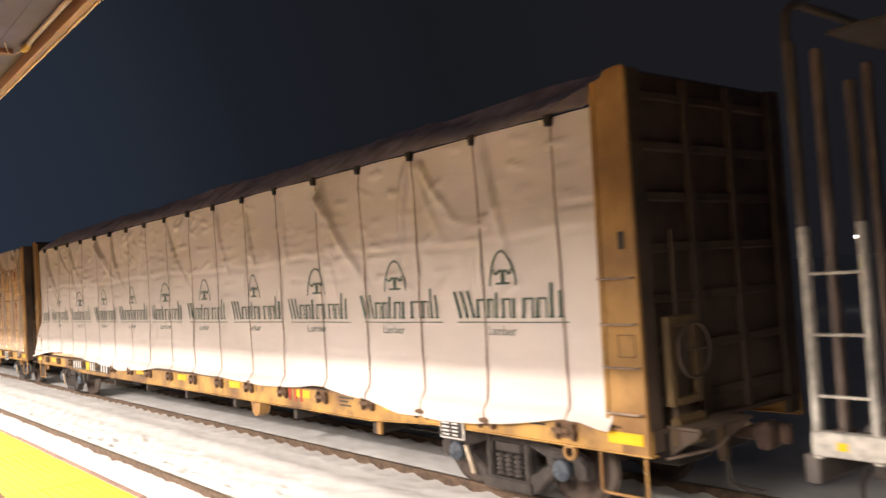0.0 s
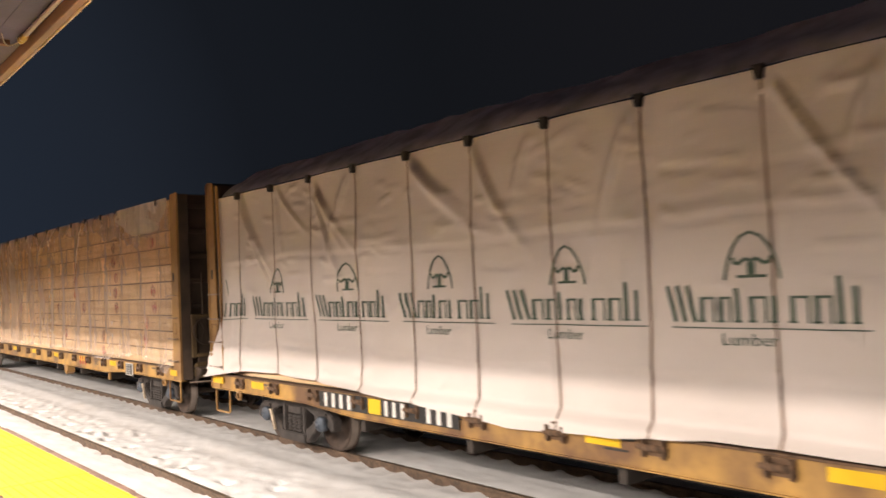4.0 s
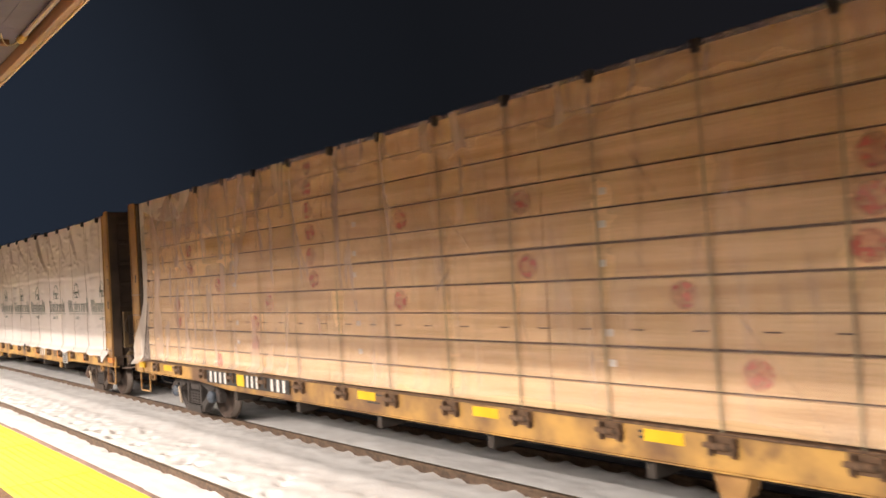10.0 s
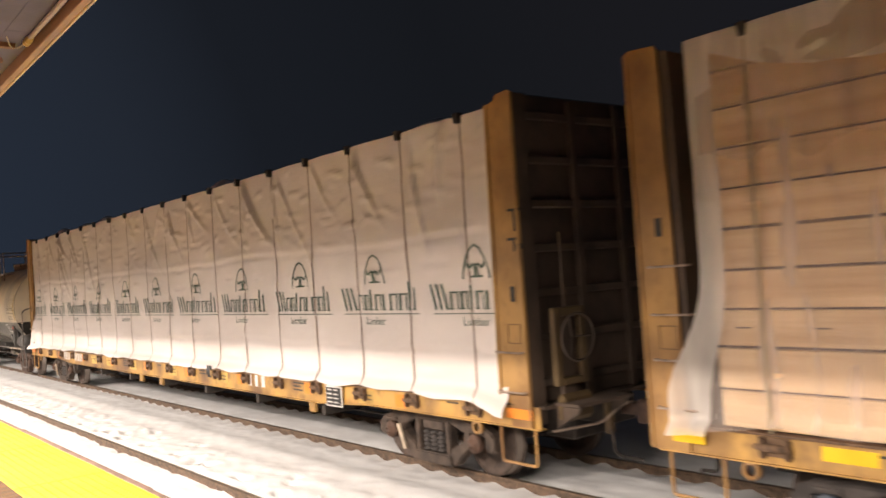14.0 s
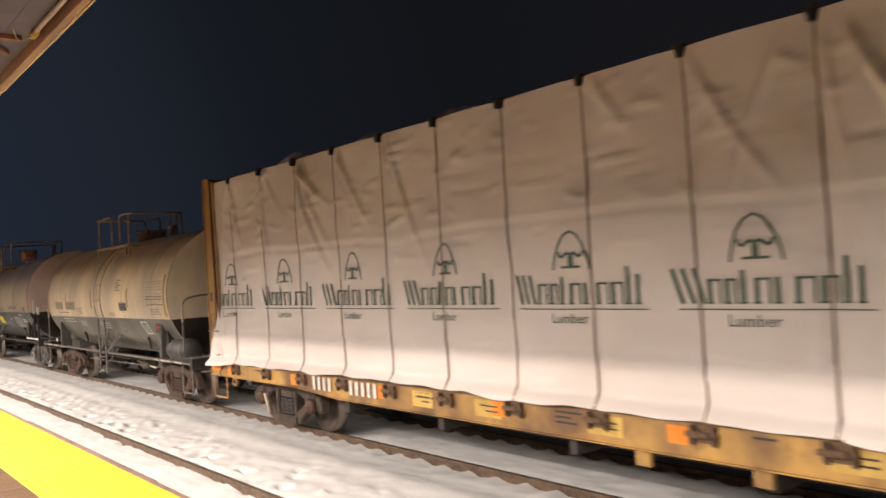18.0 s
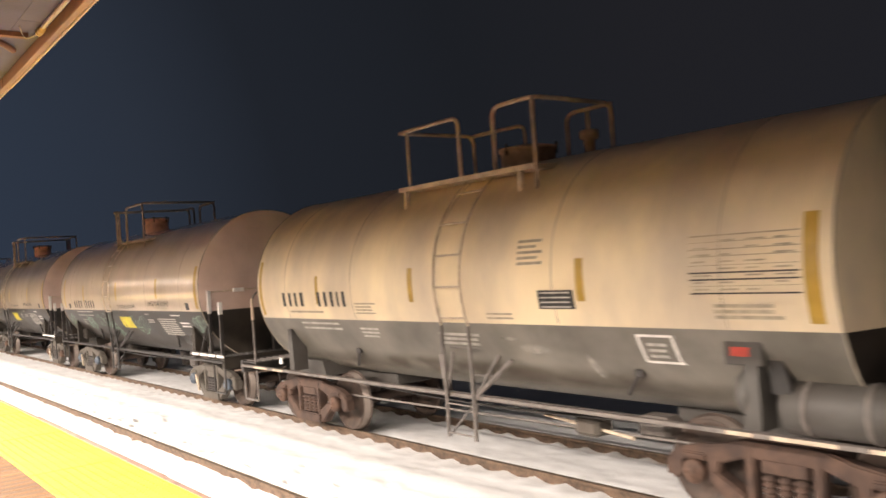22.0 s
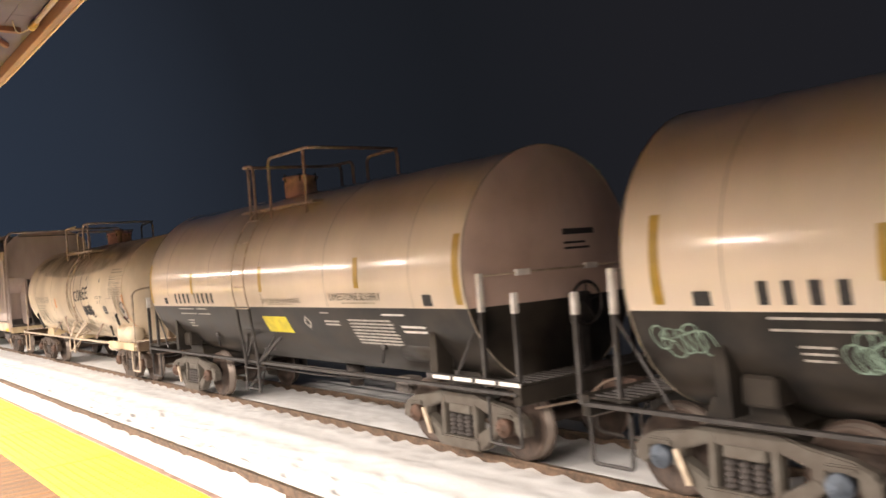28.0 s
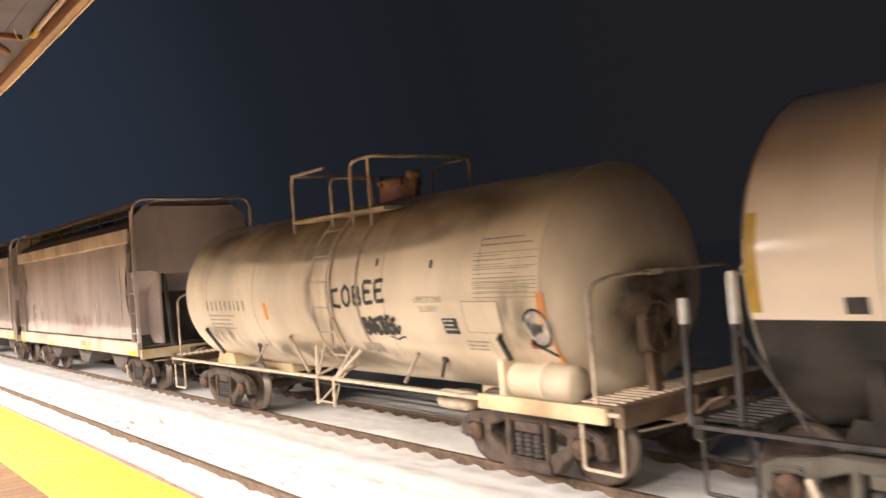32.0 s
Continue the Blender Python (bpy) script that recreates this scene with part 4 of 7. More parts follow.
def flat_car(name_y, label, posts="yellow_post", sill="yellow_sill", tape="reflector", short=0.0, slot=2.88, reach=0.0):
    car = thing("flat_car", pose(XC, name_y, 0), label, "railway car", "cars of the freight train")
    # side sills with flanges
    for s in (-1, 1):
        bm = bmesh.new()
        prism(bm, [(-HALF, 0.84), (-8.2, 0.84), (-6.8, 0.76), (6.8, 0.76), (8.2, 0.84), (HALF, 0.84), (HALF, 1.07), (-HALF, 1.07)], s * 1.385, s * 1.36)
        prism(bm, [(-HALF, 0.825), (-8.2, 0.825), (-6.8, 0.745), (6.8, 0.745), (8.2, 0.825), (HALF, 0.825), (HALF, 0.839), (8.2, 0.839), (6.8, 0.759), (-6.8, 0.759), (-8.2, 0.839), (-HALF, 0.839)], s * 1.41, s * 1.30)
        bmesh.ops.recalc_face_normals(bm, faces=bm.faces)
        part("side_sill", bm, sill, car)
    for s in (-1, 1):
        part("sill_flange", B(min(s * 1.41, s * 1.31), max(s * 1.41, s * 1.31), -HALF + 0.35, HALF - 0.35, 1.071, 1.092), "winch", car, "dark rusty sill flange")
    part("deck", B(-1.30, 1.30, -HALF, HALF, 1.03, 1.069), "brown_end", car)
    part("centre_sill", B(-0.33, 0.33, -HALF + 0.5, HALF - 0.5, 0.48, 0.98, bev=0.02), "underframe", car)
    for k in range(9):
        y = -9.0 + k * 2.25
        if abs(abs(y) - 9.14) > 1.3:
            shared("cross", "cross_bearer", lambda: prism(bmesh.new(), [(-0.05, 0.55), (0.05, 0.55), (0.05, 1.02), (-0.05, 1.02)], -1.30, 1.30), "underframe", car, pose(0, y, 0))
    part("brake_pipe", T([(-0.55, -HALF + 1, 0.62), (-0.55, HALF - 1, 0.62)], 0.03), "underframe", car)
    part("brake_rod", T([(-0.75, -7.8, 0.55), (-0.75, 7.8, 0.55)], 0.02), "underframe", car)
    # bulkheads: a dark ribbed end sheet between channel posts, yellow on their sides alone
    for s in (-1, 1):
        def at(y, s=s):
            return s * (y - short)
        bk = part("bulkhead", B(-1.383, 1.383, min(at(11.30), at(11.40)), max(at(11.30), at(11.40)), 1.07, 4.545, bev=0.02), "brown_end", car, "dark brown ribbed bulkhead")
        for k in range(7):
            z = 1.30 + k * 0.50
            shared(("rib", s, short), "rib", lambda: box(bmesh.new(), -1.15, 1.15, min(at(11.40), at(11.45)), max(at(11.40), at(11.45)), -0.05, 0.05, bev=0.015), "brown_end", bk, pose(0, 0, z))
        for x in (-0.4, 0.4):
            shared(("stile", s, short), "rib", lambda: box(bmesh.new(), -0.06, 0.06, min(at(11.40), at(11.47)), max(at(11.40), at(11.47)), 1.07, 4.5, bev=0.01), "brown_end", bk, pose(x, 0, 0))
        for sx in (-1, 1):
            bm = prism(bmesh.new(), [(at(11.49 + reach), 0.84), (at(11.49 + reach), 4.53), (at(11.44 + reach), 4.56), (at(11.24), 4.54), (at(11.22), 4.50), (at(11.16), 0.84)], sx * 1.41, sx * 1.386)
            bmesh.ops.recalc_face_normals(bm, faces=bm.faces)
            # post ends, inner flanges and far-side posts share the end sheet's dark brown
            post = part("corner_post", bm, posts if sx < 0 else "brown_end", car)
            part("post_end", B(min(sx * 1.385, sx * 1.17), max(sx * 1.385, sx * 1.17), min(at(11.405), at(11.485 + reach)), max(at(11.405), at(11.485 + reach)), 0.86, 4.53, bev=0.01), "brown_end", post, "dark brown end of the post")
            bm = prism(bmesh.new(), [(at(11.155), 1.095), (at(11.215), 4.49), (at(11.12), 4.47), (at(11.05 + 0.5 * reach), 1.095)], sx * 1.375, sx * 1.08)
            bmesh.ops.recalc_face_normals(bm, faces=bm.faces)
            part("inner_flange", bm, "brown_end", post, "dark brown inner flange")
            if not reach:
                bm = prism(bmesh.new(), [(at(11.02), 1.095), (at(11.09), 4.46), (at(11.045), 4.46), (at(10.975), 1.095)], sx * 1.41, sx * 1.376)
                bmesh.ops.recalc_face_normals(bm, faces=bm.faces)
                part("post_flange", bm, posts if sx < 0 else "brown_end", post)
            if s < 0 and sx < 0 and not reach:
                part("web_return", prism(bmesh.new(), [(at(11.155), 1.095), (at(11.215), 4.49), (at(11.095), 4.46), (at(11.025), 1.095)], -1.397, -1.376), posts, post)
            if sx < 0:
                part("edge_lip", prism(bmesh.new(), [(at(11.488 + reach), 0.85), (at(11.488 + reach), 4.52), (at(11.455 + reach), 4.52), (at(11.455 + reach), 0.85)], -1.428, -1.411), posts, post, "raised yellow lip of the post")
                part("rim", B(-1.4165, -1.4105, min(at(11.25), at(11.385)), max(at(11.25), at(11.385)), slot - 0.125, slot + 0.125, bev=0.002), posts, post, "scuffed rim round the slot")
                part("post_slot", B(-1.421, -1.417, min(at(11.285), at(11.36)), max(at(11.285), at(11.36)), slot - 0.085, slot + 0.085), "corner", post, "dark slot in the corner post")
                for z0, z1, y0, y1 in ((1.76, 1.768, 11.20, 11.40), (1.97, 1.978, 11.20, 11.40), (1.76, 1.978, 11.20, 11.207), (1.76, 1.978, 11.393, 11.40)):
                    part("card_frame", B(-1.416, -1.4105, min(at(y0), at(y1)), max(at(y0), at(y1)), z0, z1), "winch", post, "thin frame of the card holder")
        for z in (1.229, 1.667, 2.08, 2.52) if slot > 2.5 else (1.229, 1.667):
            shared(("grab", s, short), "grab_iron", lambda: T(bend([(-1.40, at(11.03), 0), (-1.475, at(11.03), 0), (-1.475, at(11.44), 0), (-1.40, at(11.44), 0)], 0.03), 0.011), "rail_brown", car, pose(0, 0, z))
        part("step", T(bend([(-1.37, s * 10.85, 0.84), (-1.37, s * 10.85, 0.42), (-1.37, s * 11.40, 0.42), (-1.37, s * 11.40, 0.84)], 0.05), 0.018), posts, car, "bent bar step")
        part("tow_ring", lathe(bmesh.new(), [(-0.025, 0.05), (-0.025, 0.085), (0.025, 0.085), (0.025, 0.05), (-0.025, 0.05)], "x", 16, (-1.38, s * (10.45 + 1.5 * reach), 0.76)), posts, car)
        part("end_reflector", B(-1.422, -1.411, min(s * 11.0, s * (11.42 - reach)), max(s * 11.0, s * (11.42 - reach)), 0.93, 1.04), tape, car)
        coupler(car, s * HALF, s)
        truck(car, s * (9.14 + 0.8 * reach), "truck_iron" if tape != "reflector" else "truck_dark", "cap_rust" if tape != "reflector" else "cap_blue")
    # hand brake at one end
    stand = part("brake_stand", B(-1.05, -0.83, -11.56, -11.49, 1.10, 2.05, bev=0.015), "brown_end", car)
    for x0, x1, z0, z1 in ((-1.20, -1.10, 1.28, 2.13), (-0.79, -0.70, 1.28, 2.13), (-1.099, -0.791, 2.03, 2.13), (-1.099, -0.791, 1.28, 1.36)):
        part("stand_frame", B(x0, x1, -11.63, -11.55, z0, z1, bev=0.01), "stand_dim_yellow", stand, "worn yellow frame of the brake stand")
    part("brake_rod", T([(-0.92, -11.53, 2.13), (-0.92, -11.53, 2.96)], 0.02), "brown_end", stand)
    part("gear_box", B(-1.14, -0.62, -11.62, -11.50, 0.87, 1.18, bev=0.05), "stand_dim_yellow", stand)
    part("chain_guide", B(-0.38, -0.27, -11.60, -11.50, 0.62, 1.05, bev=0.02), "stand_dim_yellow", stand)
    wheel = part("brake_wheel", lathe(bmesh.new(), [(-0.016, 0.26), (0.0, 0.276), (0.016, 0.26), (0.0, 0.244), (-0.016, 0.26)], "y", 24, (-0.94, -11.72, 1.80)), "brown_end", car, "round hand-brake wheel")
    for k in range(3):
        a = 2 * math.pi * k / 3
        part("spoke", T([(-0.94, -11.64, 1.80), (-0.94 + 0.25 * math.cos(a), -11.72, 1.80 + 0.25 * math.sin(a))], 0.011, 6), "brown_end", wheel)
    part("brake_step", B(-1.15, -0.25, -11.86, -11.50, 1.06, 1.095, bev=0.006), "brown_end", car)
    part("step_bracket", prism(bmesh.new(), [(-11.49, 1.05), (-11.84, 1.05), (-11.80, 0.99), (-11.49, 0.80)], -1.12, -1.07), "brown_end", car)
    part("step_bracket", prism(bmesh.new(), [(-11.49, 1.05), (-11.84, 1.05), (-11.80, 0.99), (-11.49, 0.80)], -0.34, -0.29), "brown_end", car)
    # centre beam
    part("top_chord", B(-0.16, 0.16, -11.25, 11.25, 4.10, 4.28, bev=0.02), "yellow_post", car)
    for k in range(10):
        shared("mast", "beam_post", lambda: box(bmesh.new(), -0.10, 0.10, -0.10, 0.10, 1.07, 4.1, bev=0.01), "yellow_post", car, pose(0, -10.1 + 2.245 * k, 0))
    # winches and reflectors on the near sill
    for k, y in enumerate(STRAP_YS):
        w = shared("winch", "winch", lambda: box(bmesh.new(), -1.393, -1.3855, -0.15, 0.15, 0.90, 1.062, bev=0.003), "winch", car, pose(0, y, 0))
        for q in (-0.12, 0.10):
            shared("cheek", "cheek_plate", lambda: prism(bmesh.new(), [(-0.018, 1.055), (0.018, 1.055), (0.018, 0.90), (-0.018, 0.885)], -1.442, -1.394), "winch", w, pose(0, q, 0))
        shared("drum", "drum", lambda: lathe(bmesh.new(), [(-0.15, 0.0), (-0.15, 0.026), (-0.12, 0.026), (-0.12, 0.036), (0.09, 0.036), (0.09, 0.026), (0.17, 0.026), (0.17, 0.0)], "y", 12, (-1.412, 0, 0.975)), "winch", w)
        if k % 2 == (1 if tape == "orange_tape" else 0) and k not in (0, 14):
            shared(("tape", tape), "reflector", lambda: box(bmesh.new(), -1.3905, -1.3855, -0.22, 0.22, 0.925, 1.04) if tape == "reflector" else box(bmesh.new(), -1.3905, -1.3855, -0.11, 0.11, 0.86, 1.03), tape, car, pose(0, y + (0.28 if tape == "orange_tape" else 0.61), 0))
    # small stencilled lines between the winches
    for k, y in enumerate((9.6, 4.9, 2.4, 0.1, -2.2, -6.0, -9.9)):
        for r in range(1 + k % 3):
            w = 0.22 + 0.08 * ((k + r) % 3)
            part("writing", B(-1.3885, -1.3855, y - w, y, 1.0 - 0.055 * r, 1.022 - 0.055 * r), "black_mark", car)
    if tape == "reflector":
        part("jack_pad", prism(bmesh.new(), [(-0.20, 0.76), (0.20, 0.76), (0.12, 0.50), (0.02, 0.46), (-0.12, 0.52)], -1.30, -1.10), posts, car).matrix_basis = pose(0, -3.1, 0)
        part("drop_bracket", B(-1.34, -1.30, -0.05, 0.05, 0.56, 0.76), posts, car).matrix_basis = pose(0, -6.9, 0)
    return car


def marks(car, x, y_left, z0, z1, widths, mat, gap=0.035, name="number_mark"):
    """A row of plain bars, read from the far end (+y) towards -y; 0 is a space."""
    y = y_left
    for w in widths:
        if w:
            part(name, B(x - 0.004, x, y - w * 0.74, y - w * 0.26, z0, z1), mat, car)
        y -= (w or 0.14) + gap


def number_panel(car):
    """The black panel on the sill with its white letters and digits as bars, and a yellow strip between."""
    part("number_panel", B(-1.4135, -1.4105, 4.55, 7.72, 0.835, 1.06), "black_panel", car, "black painted number panel")
    marks(car, -1.4145, 7.62, 0.85, 1.045, [0.175, 0.175, 0.175, 0.175], "white_mark", gap=0.03)
    part("reflector", B(-1.4185, -1.4145, 6.15, 6.43, 0.85, 1.05), "reflector", car)
    marks(car, -1.4145, 6.10, 0.85, 1.045, [0.15, 0.15, 0.15], "white_mark", gap=0.03)
    marks(car, -1.4145, 5.21, 0.85, 1.045, [0.17, 0.17, 0.17], "white_mark", gap=0.03)


def text_part(name, words, size, mat, parent, put):
    """Words in the built-in font, each point moved by put(across, up)."""
    cu = bpy.data.curves.new(name, "FONT")
    cu.body, cu.size, cu.resolution_u = words, size, 2
    tmp = bpy.data.objects.new(name, cu)
    scene.collection.objects.link(tmp)
    me = bpy.data.meshes.new_from_object(tmp)
    bpy.data.objects.remove(tmp)
    for v in me.vertices:
        v.co = put(v.co.x, v.co.y)
    me.materials.clear()
    me.materials.append(M[mat])
    ob = new(name, me)
    ob.parent = parent
    return tagged(ob, kind="stuff")


def info_board(car, y, z0=0.74, z1=1.05):
    bd = part("notice_board", B(-1.435, -1.413, y - 0.222, y + 0.222, z0, z1, bev=0.004), "white_mark", car, "black notice panel with a white border and white lines")
    part("panel", B(-1.440, -1.4355, y - 0.202, y + 0.202, z0 + 0.02, z1 - 0.02), "black_panel", bd)
    step = (z1 - z0 - 0.06) / 4
    for r in range(4):
        for c in range(2):
            w = 0.13 - 0.03 * ((r * 3 + c) % 3)
            part("writing", B(-1.4435, -1.4405, y + 0.17 - c * 0.19 - w, y + 0.17 - c * 0.19, z1 - 0.045 - r * step - 0.018, z1 - 0.045 - r * step), "white_mark", bd)


def ink(bm, put, y0, y1, z0, z1, n=0):
    """A patch of print between two corners, laid on a surface by put(y, z)."""
    ny = n or max(1, int(abs(y1 - y0) / 0.06))
    nz = max(1, int(abs(z1 - z0) / 0.08))
    g = [[bm.verts.new(put(y0 + (y1 - y0) * i / ny, z0 + (z1 - z0) * j / nz)) for j in range(nz + 1)] for i in range(ny + 1)]
    for i in range(ny):
        for j in range(nz):
            bm.faces.new((g[i][j], g[i + 1][j], g[i + 1][j + 1], g[i][j + 1]))


def ink_line(bm, put, pts, w):
    """A printed stroke of width w through points (y, z)."""
    prev = None
    for i, (y, z) in enumerate(pts):
        a, b = pts[max(i - 1, 0)], pts[min(i + 1, len(pts) - 1)]
        d = Vector((b[0] - a[0], b[1] - a[1])).normalized() * (w / 2)
        cur = (bm.verts.new(put(y - d.y, z + d.x)), bm.verts.new(put(y + d.y, z - d.x)))
        if prev:
            bm.faces.new((prev[0], cur[0], cur[1], prev[1]))
        prev = cur


LETTERS = [(0.33, 0.34, 3), (0.15, 0.22, 2), (0.12, 0.22, 2), (0.09, 0.29, 1), (0.15, 0.22, 2), (0.13, 0.22, 1), (0.17, 0.22, 2), (0.15, 0.22, 2), (0.08, 0.37, 1), (0.10, 0.29, 1)]


def wrap_print(car, seed, z_top, y_left, hide=0.0):
    """One repeat of the maker's print on the wrap: an arch over a small tree, a row of plain bars, a rule and a word."""
    def put(y, z):
        hem = wrap_bottom(seed, y)
        p = cloth_point(seed, z_top, y, (z_top - z) / (z_top - hem))
        return p + Vector((-0.014, 0, 0))
    c = y_left - 0.86
    arch = [(c + 0.245, 2.50), (c + 0.235, 2.57), (c + 0.21, 2.66), (c + 0.16, 2.77), (c + 0.09, 2.86), (c, 2.90), (c - 0.09, 2.86), (c - 0.16, 2.77), (c - 0.21, 2.66), (c - 0.235, 2.57), (c - 0.245, 2.50)]
    bm = bmesh.new()
    arch = [q for q in arch if abs(q[0]) < 10.95]
    if len(arch) > 1:
        ink_line(bm, put, arch, 0.026)
    mark = part("printed_mark", bm, "logo", car, "dark green print of an arch over a tree with bars below")

    def bar(y0, y1, z0, z1):
        y0, y1 = max(-10.9, min(10.9, y0)), max(-10.9, min(10.9, y1))
        if y0 - y1 < 0.01:
            return
        bm = bmesh.new()
        ink(bm, put, y0, y1, z0, z1)
        part("printed_bar", bm, "logo", mark)
    y = y_left
    for w, h, strokes in LETTERS:
        z = 2.14
        if strokes == 3:
            for k in range(3):
                ya = y - k * 0.11
                if abs(ya) > 10.85:
                    continue
                bm = bmesh.new()
                ink_line(bm, put, [(ya, z + 0.32), (ya - 0.033, z + 0.21), (ya - 0.067, z + 0.10), (ya - 0.10, z)], 0.042)
                part("printed_bar", bm, "logo", mark)
        else:
            bar(y, y - 0.042, z, z + h)
            if strokes == 2:
                bar(y - w + 0.024, y - w, z, z + h)
                bar(y - 0.042, y - w + 0.024, z + h - 0.022, z + h)
            bar(y + 0.016, y - 0.058, z, z + 0.018)
        y -= w + 0.035
    bar(y_left - 0.05, y, 2.085, 2.097)
    if abs(c) > 10.7:
        return
    bm = bmesh.new()
    ink_line(bm, put, [(c + 0.165, 2.69), (c + 0.15, 2.645), (c + 0.11, 2.635), (c + 0.075, 2.66), (c + 0.04, 2.675), (c, 2.655), (c - 0.04, 2.675), (c - 0.075, 2.66), (c - 0.11, 2.635), (c - 0.15, 2.645), (c - 0.165, 2.69)], 0.034)
    part("printed_crown", bm, "logo", mark)
    bar(c + 0.035, c - 0.035, 2.54, 2.645)
    bar(c + 0.13, c - 0.13, 2.515, 2.54)
    text_part("printed_word", "Lumber", 0.15, "logo", car, lambda a, b: put(c + 0.30 - a * 1.05, 1.945 + b))


def white_load(car, seed, z_top, prints, dark_top):
    cuts = [-11.0, -7.976, -3.09, 1.80, 6.69, 11.15]
    for a, b in zip(cuts, cuts[1:]):
        us, vs = frange(a, b, int((b - a) / 0.042)), frange(0, 1, 80)
        bm = sheet(lambda u, v: cloth_point(seed, z_top, u, v), us, vs)
        # the wrap turns over the top of the stack
        top = sheet(lambda u, v: cloth_point(seed, z_top, u, 0) + Vector((v * 0.9, 0, 0.03 * math.sin(v * 2.5) + 0.03 * v * noise.noise(Vector((u * 1.5, v * 3, seed))))), us, frange(0, 1, 6))
        me = bpy.data.meshes.new("tmp")
        top.to_mesh(me)
        top.free()
        bm.from_mesh(me)
        bpy.data.meshes.remove(me)
        part("load_wrap", bm, "wrap_white", car, "creased white woven wrap over stacked lumber", smooth=True)
    part("timber_core", B(-1.24, -0.17, -10.95, 10.95, 1.093, z_top - 0.05), "lumber", car)
    part("timber_core", B(0.17, 1.33, -10.95, 10.95, 1.093, z_top - 0.02), "wrap_white", car)
    for y in prints:
        wrap_print(car, seed, z_top, y)
    if dark_top:
        def lump(u, v):
            n1 = noise.noise(Vector((u * 0.7, v * 2, seed + 11)))
            n2 = noise.noise(Vector((u * 3.1, v * 3, seed + 17)))
            return Vector((-1.33 + 0.75 * v, u, z_top + 0.02 + 0.50 * v ** 0.8 + (0.05 * n1 + 0.03 * n2) * min(1, v * 2)))
        part("top_cover", sheet(lump, frange(-10.9, 11.0, 260), frange(0, 1, 10)), "wrap_dark", car, "crumpled black top cover", smooth=True)
        fold = sheet(lambda u, v: lump(u, 0.62 * v * max(0.05, min(1.0, (-10.35 - u) / 0.45))) + Vector((-0.014, 0, 0.012)), frange(-10.98, -10.36, 16), frange(0, 1, 8))
        part("corner_fold", fold, "wrap_white", car, "corner of the white wrap folded up over the top", smooth=True)
    else:
        for k, y in enumerate([-9.6, -3.0, 2.9, 4.2, 6.0, 7.5, 8.4, 9.5]):
            def bulge(u, v, k=k, y=y):
                r = 0.5 + 0.22 * noise.noise(Vector((u * 2, v * 2, k)))
                return Vector((-1.25 + 0.5 * v, y + u * r, z_top + 0.02 + 0.17 * math.cos(u * math.pi / 2) * math.sin(v * math.pi) * (0.7 + 0.5 * math.sin(k * 2.3))))
            part("top_cover", sheet(bulge, frange(-1, 1, 10), frange(0, 1, 8)), "wrap_dark", car, "bulging dark top flap", smooth=True)


def straps(car, z_top, seed, x=-1.375, low=1.0, mat="strap", over=None):
    """Webbing straps down the side; over gives the cloth that they lie on."""
    for k, y in enumerate(STRAP_YS):
        lean = 0.025 * math.sin(k * 2.7)

        def run(u, v):
            if over is None:
                return Vector((x - 0.012 * math.sin(v * math.pi) + 0.01, y + u + lean * v, z_top + 0.01 - (z_top - low) * v))
            p = cloth_point(over, z_top, y + lean * v, v)
            return p + Vector((-0.012, u, 0.012 * (1 - v)))
        part("strap", sheet(run, [-0.014, 0.014] if over is not None else [-0.012, 0.012], frange(0, 1, 12 if over is None else 40)), mat, car)
        shared(("guard", round(z_top, 2), x), "corner_guard", lambda: prism(bmesh.new(), [(-0.05, z_top + 0.03), (0.05, z_top + 0.03), (0.025, z_top - 0.09), (-0.025, z_top - 0.09)], x - 0.012, x + 0.08), "corner", car, pose(0, y, 0))


BUNDLE_Z = [1.095, 1.425, 1.79, 2.118, 2.452, 2.805, 3.155, 3.503, 3.845, 4.17, 4.47]


# courses of lumber that carry a red stamp, by place along the car
STAMPS = {3.68: "456789", 5.05: "3", 5.67: "12", 8.34: "567", 9.03: "23", -7.55: "67", -7.70: "345", -4.54: "456", -5.165: "3", -2.82: "3",
          -6.73: "01", -3.49: "1", -0.89: "46", -10.1: "347", -9.6: "12", 1.4: "36", 7.1: "04"}


